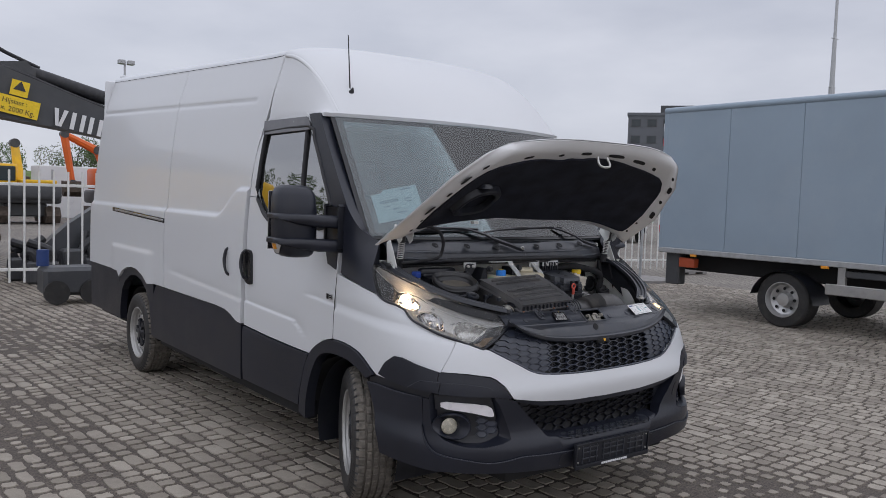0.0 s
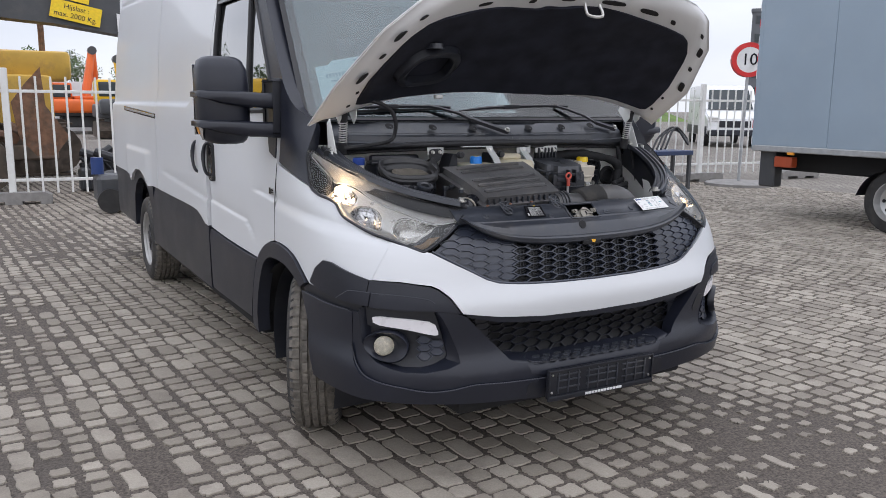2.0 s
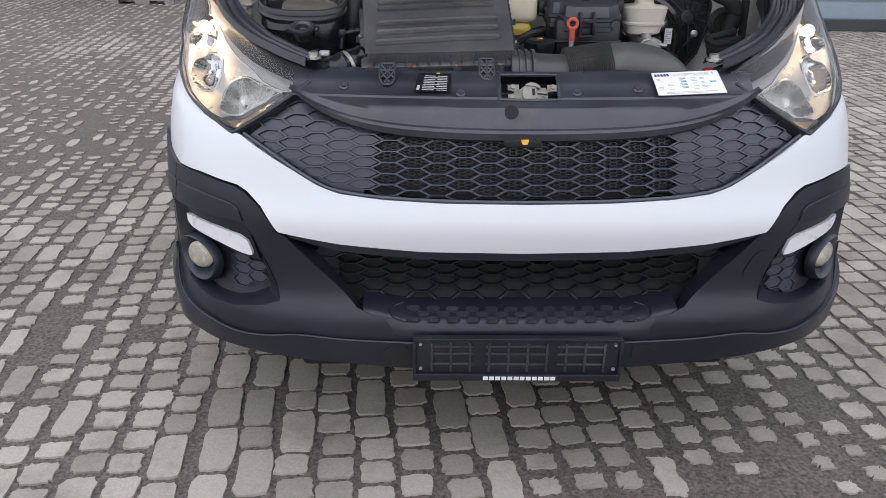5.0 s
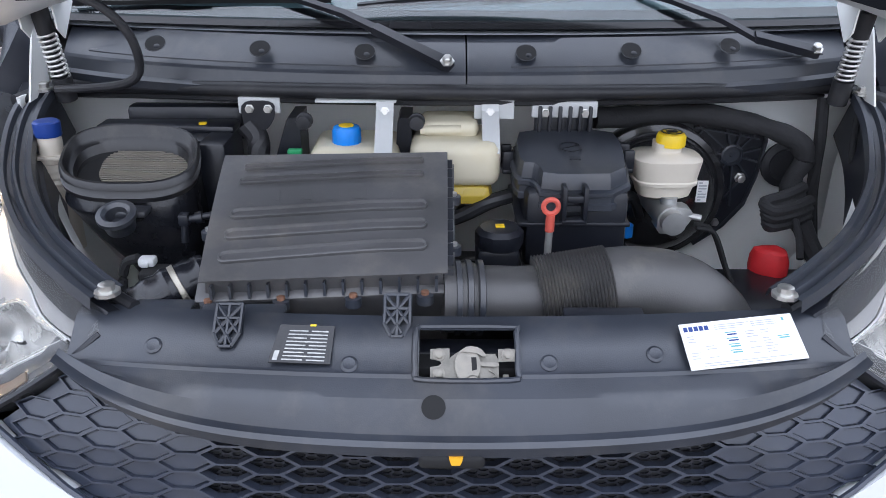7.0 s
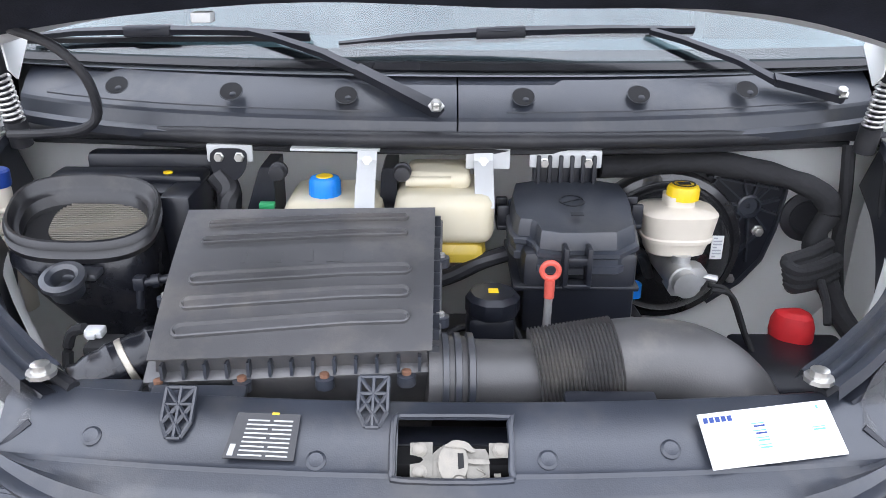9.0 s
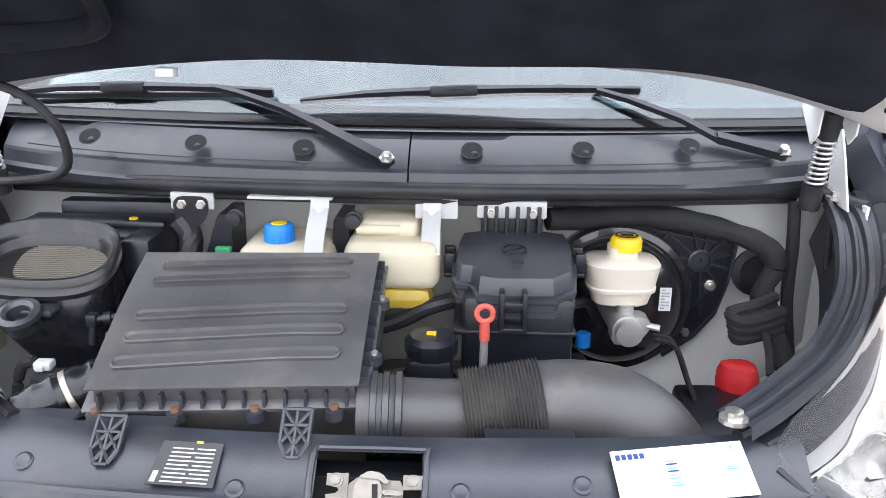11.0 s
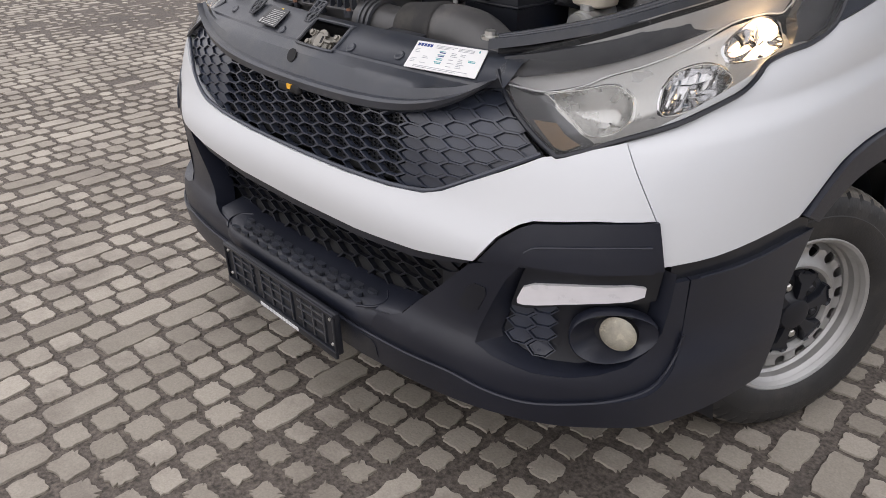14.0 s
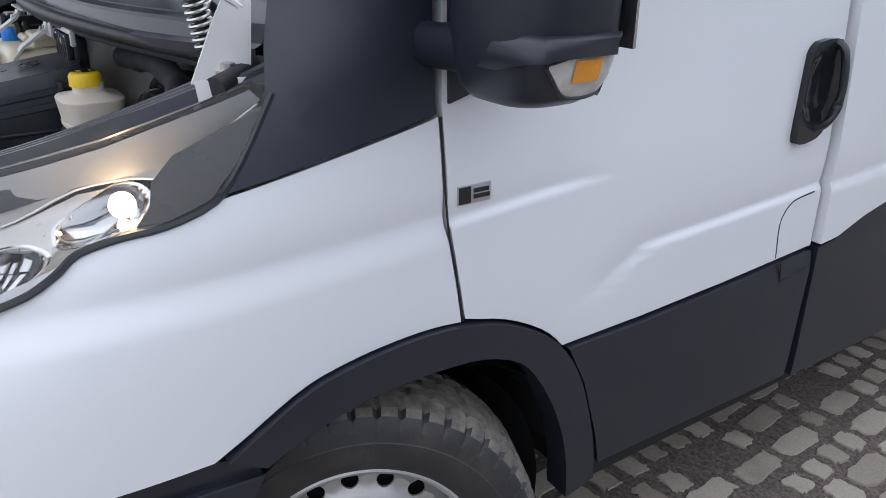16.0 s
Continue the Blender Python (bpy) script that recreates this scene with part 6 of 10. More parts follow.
for sg in (1, -1):
    # raised field, its ends cut on the slant
    xa, xb = (0.10, 0.20) if sg > 0 else (0.10, 0.17)
    rows = []
    for i in range(33):
        a = xa + (0.74 - xa) * i / 32
        top = max(0.004, 0.055 * min(1, (a - xa) / (xb - xa), (0.74 - a) / 0.14))
        rows.append([Vector((a * sg, -0.232 + b * 1.1 + cowl_shift(a), 1.306 + b * 0.82 + d + 0.008 * a * a)) for b, d in ((0.003, -0.004), (0.0035, 0.0040), (0.0035 + top * 0.5, 0.0048), (0.004 + max(0.001, top - 0.003), 0.0040), (top + 0.002, -0.005))])
    rb = BM()
    ring_loft(rb, rows, False, False)
    bmesh.ops.recalc_face_normals(rb, faces=list(rb.faces))
    if sum(f.normal.z for f in rb.faces) < 0:
        bmesh.ops.reverse_faces(rb, faces=list(rb.faces))
    part("raised_field", rb, COVER, cowl, angle=25)
sl = BM()
SEAL = [(-0.86, -0.19, 1.232), (-0.83, -0.14, 1.240), (-0.78, -0.105, 1.247), (-0.60, -0.165, 1.259), (-0.40, -0.222, 1.267), (-0.15, -0.262, 1.272), (0.15, -0.262, 1.272), (0.40, -0.225, 1.267), (0.60, -0.165, 1.259), (0.76, -0.100, 1.250), (0.82, -0.14, 1.243), (0.855, -0.185, 1.236)]
tube(sl, SEAL, 0.016, 12, 6, 0.9)
part("bonnet_seal", sl, RUBBER, van, "black rubber bonnet seal")
sl = BM()
tube(sl, [(x, y + 0.012, z - 0.020) for x, y, z in SEAL[2:-2]], 0.008, 8, 4)
part("seal_lip", sl, RUBBER, van)


def wiper(pivot, elbow, head, blade_a, blade_b):
    arm = BM()
    P = [Vector(pivot), Vector(elbow), Vector(head)]
    up = Vector((0, -0.55, 0.83))
    def strip(bm, pts, ws, h):
        rings = []
        for i, p in enumerate(pts):
            d = (pts[min(i + 1, len(pts) - 1)] - pts[max(i - 1, 0)]).normalized()
            a = d.cross(up).normalized()
            w = ws[i]
            rings.append([p + a * w + up * 0, p + a * w * 0.7 + up * h, p - a * w * 0.7 + up * h, p - a * w + up * 0])
        ring_loft(bm, rings)
        bmesh.ops.recalc_face_normals(bm, faces=list(bm.faces))
        return bm
    strip(arm, [P[0] - (P[1] - P[0]) * 0.06, P[0], P[0].lerp(P[1], 0.5), P[1]], [0.010, 0.015, 0.013, 0.012], 0.014)
    w = part("wiper", arm, TRIM_DARK, van, "black windscreen wiper", angle=30)
    part("arm_rod", strip(BM(), [P[1] - (P[2] - P[1]) * 0.05, P[1].lerp(P[2], 0.3) + up * 0.012, P[1].lerp(P[2], 0.75) + up * 0.008, P[2]], [0.011, 0.009, 0.007, 0.006], 0.009), TRIM_DARK, w)
    A, B = Vector(blade_a), Vector(blade_b)
    mid = A.lerp(B, 0.45) + up * 0.012
    part("blade_frame", strip(BM(), [A, A.lerp(B, 0.2) + up * 0.012, mid + up * 0.004, A.lerp(B, 0.75) + up * 0.010, B], [0.004, 0.006, 0.009, 0.006, 0.004], 0.010), TRIM_DARK, w)
    part("rubber", strip(BM(), [A - up * 0.008, A.lerp(B, 0.5) - up * 0.006, B - up * 0.008], [0.003] * 3, 0.010), RUBBER, w)
    cl = BM()
    d = (B - A).normalized()
    mm = Matrix.Translation(mid) @ d.to_track_quat("X", "Z").to_matrix().to_4x4()
    box(cl, (-0.045, -0.012, -0.006), (0.045, 0.012, 0.014), 0.004, mm)
    part("blade_clip", cl, TRIM_DARK, w)
    nt = BM()
    nm = Matrix.Translation(P[0] + up * 0.012) @ up.to_track_quat("Z", "Y").to_matrix().to_4x4()
    lathe(nt, [(0.014, 0), (0.014, 0.002), (0.009, 0.003), (0.009, 0.011), (0.006, 0.013)], nm, 6)
    part("pivot_nut", nt, ZINC, w)


wiper((-0.020, -0.245, 1.316), (-0.158, -0.165, 1.368), (-0.36, -0.115, 1.428), (-0.78, -0.06, 1.405), (-0.245, -0.125, 1.422))
wiper((0.708, -0.130, 1.322), (0.581, -0.138, 1.352), (0.36, -0.105, 1.432), (-0.195, -0.118, 1.404), (0.445, -0.085, 1.432))

# ---- inner bay ----
fw = BM()
rows = []
for i in range(25):
    x = -0.88 + 1.76 * i / 24
    sh = cowl_shift(x) * 0.55
    rows.append([(x, -0.235 + cowl_shift(x), 1.262), (x, -0.155 + sh, 1.258), (x, -0.110 + sh, 1.20), (x, -0.098 + sh, 1.05), (x, -0.10 + sh, 0.85), (x, -0.2, 0.62)])
ring_loft(fw, rows, False, False)
bmesh.ops.recalc_face_normals(fw, faces=list(fw.faces))
part("firewall", fw, INNER_WHITE, van, "off-white painted bay wall", angle=40)
for sg in (1, -1):
    iw = BM()
    rows = []
    for t in LIN(0, 1, 10):
        y = -0.06 - 0.60 * t
        xo = 0.86 - 0.36 * t ** 1.6
        zt = 1.185 - 0.19 * t
        rows.append([(sg * xo, y, zt), (sg * (xo - 0.02), y, zt - 0.02), (sg * (xo - 0.03), y, zt - 0.12), (sg * (xo - 0.03), y, 0.92), (sg * (xo - 0.09), y, 0.84), (sg * (xo - 0.24), y, 0.76)])
    ring_loft(iw, rows, False, False)
    bmesh.ops.recalc_face_normals(iw, faces=list(iw.faces))
    part("inner_wing", iw, INNER_WHITE, van, "off-white painted inner wing", angle=40)
    # ribbed bracing channel from the lock carrier to the hinge
    RP = [(0.492, -0.675, 1.062), (0.56, -0.625, 1.078), (0.66, -0.535, 1.108), (0.745, -0.415, 1.150), (0.795, -0.29, 1.195), (0.815, -0.20, 1.228), (0.812, -0.15, 1.245)]
    RP = [(sg * x - (0.014 if sg < 0 else 0.020) * (1 - i_ / 6) - (0.010 if sg < 0 else 0.0), y - 0.02 * (1 - i_ / 6), z + 0.010 * (1 - i_ / 6)) for i_, (x, y, z) in enumerate(RP)]
    path = smooth_path(RP, 6)
    ch = BM()
    rings = []
    for i, p in enumerate(path):
        d = (path[min(i + 1, len(path) - 1)] - path[max(i - 1, 0)])
        d.z = 0
        d.normalize()
        a = Vector((d.y, -d.x, 0)) * sg
        if a.x * sg < 0:
            a = -a
        wd = 0.030 - 0.008 * ease(0.85, 1, i / len(path))
        pr = [(-1.0, -0.012), (-0.85, 0.004), (-0.55, 0.004), (-0.42, -0.006), (-0.14, -0.006), (0, 0.004), (0.14, 0.004), (0.30, -0.006), (0.50, -0.006), (0.62, 0.004), (0.9, 0.004), (1.0, -0.015)]
        rings.append([p + a * (wd * u) + Vector((0, 0, h)) for u, h in pr])
    ring_loft(ch, rings, False, False)
    bmesh.ops.recalc_face_normals(ch, faces=list(ch.faces))
    brace = part("bay_brace", ch, COVER, van, "black pressed steel bay brace", angle=30)
    for e in (0, -1):
        bt = BM()
        bp = Vector(RP[e]) + Vector((0, 0, 0.004))
        lathe(bt, [(0.019, -0.004), (0.019, 0.002), (0.012, 0.003), (0.012, 0.012), (0.008, 0.014)], Matrix.Translation(bp), 10)
        part("bolt", bt, ZINC, brace)
    # dark gutter beside it, above the headlamp
    gt = BM()
    rings = []
    GP = [(0.525, -0.705, 1.035), (0.60, -0.655, 1.050), (0.69, -0.565, 1.075), (0.77, -0.45, 1.115), (0.83, -0.33, 1.16), (0.868, -0.22, 1.205), (0.885, -0.12, 1.245)]
    for i, p in enumerate(smooth_path([(sg * x, y, z) for x, y, z in GP], 6)):
        rings.append([p + Vector((-sg * 0.085, 0.03, -0.10)), p + Vector((-sg * 0.055, 0.030, -0.010)), p + Vector((-sg * 0.03, 0.018, 0.0)), p + Vector((-sg * 0.022, 0.012, 0.010)), p + Vector((-sg * 0.008, 0.004, 0.010)), p + Vector((sg * 0.001, -0.001, -0.003)), p + Vector((sg * 0.006, -0.004, -0.03))])
    ring_loft(gt, rings, False, False)
    bmesh.ops.recalc_face_normals(gt, faces=list(gt.faces))
    part("wing_gutter", gt, TRIM_DARK, van, angle=30)
    sl = BM()
    tube(sl, [(sg * (x - 0.040), y + 0.022, z + 0.010) for x, y, z in GP], 0.010, 8, 6)
    part("gutter_seal", sl, RUBBER, van)
fl = BM()
box(fl, (-0.75, -0.78, 0.70), (0.75, -0.16, 0.74), 0.01)
part("bay_floor", fl, DARK, van)
rd = BM()
box(rd, (-0.50, -0.735, 0.45), (0.50, -0.69, 1.00), 0.01)
part("radiator", rd, TRIM_DARK, van)

# ---- lock carrier cover ----
SLAM = [(-0.660, 1.005), (-0.692, 1.034), (-0.712, 1.046), (-0.742, 1.040), (-0.765, 1.022), (-0.790, 1.003), (-0.797, 1.001), (-0.800, 0.996), (-0.820, 0.986), (-0.828, 0.982), (-0.840, 0.962), (-0.850, 0.938), (-0.862, 0.936), (-0.868, 0.930), (-0.866, 0.914), (-0.852, 0.906)]


def slam_pt(x, j):
    y, z = SLAM[j]
    k = min(1.0, abs(x) / 0.565)
    y = y + 0.13 * x * x
    if j >= 8:
        zt = 1.004
        z = z + (zt - z) * (k ** 5.0) * (0.97 if j < 11 else 0.93)
        z = z + 0.022 * k * k * (1 if j >= 10 else 0)
        y = y + 0.030 * k ** 6
    return (x, y, z)


sb = BM()
rows = [[slam_pt(x, j) for j in range(len(SLAM))] for x in LIN(-0.565, 0.565, 57)]
ring_loft(sb, rows, False, False)
# the lock's opening
for f in list(sb.faces):
    c = f.calc_center_median()
    if abs(c.x - 0.005) < 0.066 and 0.990 < c.z < 1.048 and -0.799 < c.y < -0.735:
        sb.faces.remove(f)
bmesh.ops.recalc_face_normals(sb, faces=list(sb.faces))
sb.normal_update()
if sum(f.normal.z for f in sb.faces) < 0:
    bmesh.ops.reverse_faces(sb, faces=list(sb.faces))
slam = part("lock_carrier_cover", sb, COVER, van, "black plastic lock carrier cover", angle=28)


def on_slam(x, t, lift=0.0):
    """A place on the cover's sloping top, t from 0 (rear) to 1 (front)."""
    y = (-0.735 - 0.075 * t)
    z = lerp_table([(-q[0], q[1]) for q in SLAM[:10]], -y)
    return Vector((x, y + 0.13 * x * x, z + lift))


SLOPE = 33
for x, t in ((-0.44, 0.50), (-0.158, 0.66), (0.121, 0.62), (0.272, 0.52)):
    sc = BM()
    lathe(sc, [(0.0125, 0), (0.0125, 0.002), (0.009, 0.004), (0.004, 0.003)], Matrix.Translation(on_slam(x, t)) @ pose(0, 0, 0, SLOPE), 16)
    part("push_rivet", sc, COVER, slam)
ch = BM()
lathe(ch, [(0.0165, -0.001), (0.0165, 0.001), (0.012, 0.0012)], pose(-0.040, -0.835, 0.974, 62), 22)
part("key_hole", ch, DARK, slam)
for x0, x1 in ((-0.50, -0.40), (-0.385, -0.26), (0.15, 0.27)):
    rb = BM()
    xm = (x0 + x1) / 2
    p = on_slam(xm, -0.35, -0.006)
    box(rb, (x0 - xm, -0.020, -0.006), (x1 - xm, 0.022, 0.006), 0.005, Matrix.Translation(p) @ pose(0, 0, 0, 12))
    part("raised_pad", rb, COVER if x0 < 0.1 else TRIM_DARK, slam)
lock = part("bonnet_lock", box(BM(), (-0.070, -0.012, -0.03), (0.080, 0.03, -0.005), 0.004, Matrix.Translation((0.0, -0.758, 1.0))), DARK, van, "steel bonnet lock")
lr = BM()
tube(lr, [on_slam(x, t_, 0.001) for x, t_ in ((-0.060, 0.02), (0.070, 0.02), (0.0765, 0.15), (0.0765, 0.76), (0.066, 0.90), (-0.054, 0.90), (-0.066, 0.76), (-0.066, 0.15), (-0.060, 0.02))], 0.0045, 8, 3)
part("lock_surround", lr, COVER, slam)
LATCH = mat("dirty_latch_steel", (0.20, 0.19, 0.165), 0.5, 0.6, var=0.25, scale=40, bump=0.3, bscale=200, dirt=(0.14, 0.12, 0.10), dirt_amt=0.5, dirt_scale=40)


def on_lock(a, b, d):
    """On the lock's sloping front: a across, b up the slope, d out of it."""
    return Vector((0.006 + a, -0.776 + 0.60 * b - 0.75 * d, 1.006 + 0.72 * b + 0.62 * d))


BRIGHT = mat("worn_latch_steel", (0.24, 0.225, 0.195), 0.42, 0.6, var=0.2, scale=50, bump=0.3, bscale=200, dirt=(0.20, 0.17, 0.13), dirt_amt=0.4, dirt_scale=50)
part("lock_plate", slab(BM(), rounded([(-0.026, 0.006), (-0.012, 0.018), (0.004, 0.024), (0.024, 0.014), (0.044, 0.014), (0.045, -0.030), (-0.018, -0.031), (-0.026, -0.020)], 1), on_lock, 0.004, 0.0), LATCH, lock)
part("fixing_plate", slab(BM(), [(-0.051, 0.021), (-0.024, 0.022), (-0.024, -0.024), (-0.051, -0.023), (-0.051, -0.006), (-0.039, -0.004), (-0.035, 0.000), (-0.039, 0.004), (-0.051, 0.006)], on_lock, 0.006, 0.002), LATCH, lock)
part("fixing_plate", slab(BM(), [(0.044, 0.021), (0.068, 0.021), (0.070, 0.003), (0.044, 0.002)], on_lock, 0.006, 0.002), LATCH, lock)
disc_ = [(0.001 + 0.018 * math.cos(q), -0.004 + 0.026 * math.sin(q)) for q in [2 * math.pi * i / 20 for i in range(20)]]
part("catch", slab(BM(), disc_, on_lock, 0.011, 0.004), BRIGHT, lock)
part("catch_hook", slab(BM(), rounded([(-0.012, 0.016), (0.002, 0.025), (0.018, 0.022), (0.028, 0.010), (0.022, 0.008), (0.014, 0.014), (0.000, 0.015)], 1), on_lock, 0.014, 0.008), BRIGHT, lock)
part("catch_slot", slab(BM(), [(0.006, 0.008), (0.013, 0.008), (0.014, -0.010), (0.007, -0.012)], on_lock, 0.0116, 0.010), DARK, lock)
part("catch_lever", slab(BM(), rounded([(0.018, 0.002), (0.044, 0.000), (0.045, -0.006), (0.018, -0.005)], 1), on_lock, 0.011, 0.005), BRIGHT, lock)
part("lever_plate", slab(BM(), [(0.016, -0.008), (0.034, -0.008), (0.040, -0.024), (0.018, -0.026)], on_lock, 0.008, 0.004), LATCH, lock)
part("return_spring", tube(BM(), [on_lock(0.030, -0.011, 0.010), on_lock(0.040, -0.019, 0.010), on_lock(0.018, -0.030, 0.010)], 0.0012, 6, 2), BRIGHT, lock)
part("pivot", lathe(BM(), [(0.010, 0.0), (0.010, 0.010), (0.008, 0.012), (0.0, 0.012)], along(on_lock(0.008, -0.029, 0.002), on_lock(0.008, -0.029, 0.03))[0], 16), BRIGHT, lock)
for a, b in ((-0.039, 0.0125), (-0.039, -0.0155), (0.057, 0.0125)):
    part("bolt", lathe(BM(), [(0.0090, 0), (0.0090, 0.002), (0.0062, 0.003), (0.0062, 0.008), (0.004, 0.009)], along(on_lock(a, b, 0.006), on_lock(a, b, 0.03))[0], 10), BRIGHT, lock)
part("bolt", lathe(BM(), [(0.0045, 0), (0.0045, 0.008)], along(on_lock(0.050, -0.021, 0.004), on_lock(0.06, -0.021, 0.004))[0], 8), BRIGHT, lock)
yp = BM()
slab(yp, [(-0.0095, 0.005), (0.0095, 0.005), (0.008, -0.001), (0.0055, -0.006), (-0.0055, -0.006), (-0.008, -0.001)], lambda a, b, d: Vector((-0.0095 + a, -0.867 - d + 0.2 * b, 0.912 + b)), 0.004, -0.010)
part("pull_tab", yp, mat("orange_yellow_plastic", (0.80, 0.40, 0.015), 0.4, var=0.08, scale=30), slam, "small yellow pull tab")
sh = BM()
box(sh, (-0.060, -0.870, 0.896), (0.030, -0.855, 0.918), 0.007, None, 3)
part("pull_slot", sh, DARK, slam)
# label with oil recommendations
c0, c1, c2, c3 = Vector((0.307, -0.735, 1.041)), Vector((0.479, -0.702, 1.043)), Vector((0.494, -0.754, 0.999)), Vector((0.317, -0.787, 0.998))


def on_label(a, b, d):
    top, bot = c0.lerp(c1, a), c3.lerp(c2, a)
    n = Vector((0, -0.55, 0.84))
    return bot.lerp(top, b) + n * (0.009 + d)


label = part("paper_label", slab(BM(), [(0, 0), (1, 0), (1, 1), (0, 1)], on_label, 0.001, -0.001), PAPER, slam, "white printed service label")
rng = random.Random(4)
bars = {"navy": (BM(), INK_BLUE), "grey": (BM(), INK), "teal": (BM(), INK_TEAL)}


def bar(key, a, b, w, h):
    slab(bars[key][0], [(a, b), (a + w, b), (a + w, b + h), (a, b + h)], on_label, 0.0016, 0.0008)


for i in range(5):
    bar("navy", 0.03 + i * 0.045, 0.82, 0.034, 0.10)
for k in range(3):
    bar("grey", 0.30, 0.90 - k * 0.045, 0.30 - 0.05 * k, 0.014)
    bar("grey", 0.62, 0.90 - k * 0.045, 0.22, 0.014)
for a0 in (0.04, 0.18, 0.55, 0.68):
    for k in range(9):
        if rng.random() < 0.75:
            bar("grey", a0, 0.70 - k * 0.06, 0.05 + 0.05 * rng.random(), 0.016)
for k in range(4):
    bar("teal", 0.37, 0.715 - k * 0.13, 0.10, 0.018)
    bar("navy" if k < 2 else "teal", 0.385, 0.66 - k * 0.13, 0.085, 0.030)
bar("teal", 0.81, 0.53, 0.10, 0.018)
bar("teal", 0.82, 0.48, 0.09, 0.030)
bar("teal", 0.90, 0.86, 0.018, 0.07)
bar("grey", 0.12, 0.10, 0.75, 0.014)
bar("grey", 0.12, 0.05, 0.60, 0.012)
for key, (bmb, mt) in bars.items():
    tagged(part("print", bmb, mt, label, smooth=False), kind="stuff")
# type plate
v0, v1, v2, v3 = Vector((-0.258, -0.736, 1.042)), Vector((-0.181, -0.737, 1.040)), Vector((-0.184, -0.784, 1.006)), Vector((-0.270, -0.781, 1.008))


def on_plate(a, b, d):
    return v3.lerp(v2, a).lerp(v0.lerp(v1, a), b) + Vector((0, -0.5, 0.85)) * (0.005 + d)


tp = part("type_plate", slab(BM(), [(0, 0), (1, 0), (1, 1), (0, 1)], on_plate, 0.001, -0.002), BLACK_GLOSS, slam, "black and silver type plate")
pb = BM()
for k in range(9):
    for a0, w in ((0.20, 0.70),) if k % 2 else ((0.20, 0.34), (0.60, 0.30)):
        slab(pb, [(a0, 0.06 + k * 0.095), (a0 + w, 0.06 + k * 0.095), (a0 + w, 0.092 + k * 0.095), (a0, 0.092 + k * 0.095)], on_plate, 0.0016, 0.0008)
slab(pb, [(0.05, 0.05), (0.13, 0.05), (0.13, 0.30), (0.05, 0.30)], on_plate, 0.0016, 0.0008)
part("print", pb, mat("silver_print", (0.45, 0.45, 0.44), 0.5, var=0.2, scale=60), tp, smooth=False)
part("yellow_mark", slab(BM(), [(0.55, 0.97), (0.66, 0.97), (0.66, 1.02), (0.55, 1.02)], on_plate, 0.0016, 0.0008), YELLOW_CAP, tp)
# lattice tongues
for x, y, z in ((-0.335, -0.716, 1.047), (-0.093, -0.706, 1.058)):
    tg = BM()
    F = lambda a, b, d: Vector((x + a * 0.70, y - b * 0.78, z - b * 0.62 + 0.010 + d))
    out = [(-0.026, -0.01), (0.026, -0.01), (0.026, 0.035), (0.012, 0.055), (-0.012, 0.055), (-0.026, 0.035)]
    def strut(p, q):
        rod(tg, F(p[0], p[1], 0), F(q[0], q[1], 0), 0.003, None, 6)
    for i in range(6):
        strut(out[i], out[(i + 1) % 6])
    for p, q in (((0, -0.01), (0, 0.055)), ((-0.026, -0.01), (0.024, 0.035)), ((0.026, -0.01), (-0.024, 0.035)), ((-0.025, 0.012), (0.025, 0.012)), ((-0.012, 0.05), (0.025, 0.012)), ((0.012, 0.05), (-0.025, 0.012))):
        strut(p, q)
    part("lattice_tongue", tg, COVER, slam, "black plastic lattice tongue")

# ---- air filter box ----
A0, A1, A2, A3 = Vector((-0.405, -0.372, 1.182)), Vector((-0.030, -0.392, 1.196)), Vector((-0.030, -0.648, 1.096)), Vector((-0.382, -0.664, 1.088))


def lid(a, b, d=0.0):
    """a across, b from the rear to the front, on the lid's sloping top."""
    return A0.lerp(A1, a).lerp(A3.lerp(A2, a), b) + Vector((0, -0.38, 0.92)) * (d - 0.006 * (2 * b - 1) ** 2)


def lid_ring(g, d):
    pts = []
    P = [(-g, -g), (0.35, -g), (0.65, -g), (1 + g, -g), (1 + g, 0.3), (1 + g, 0.7), (1 + g, 1 + g), (0.65, 1 + g), (0.35, 1 + g), (-g, 1 + g), (-g, 0.7), (-g, 0.3)]
    return [lid(a, b, d) for a, b in P]


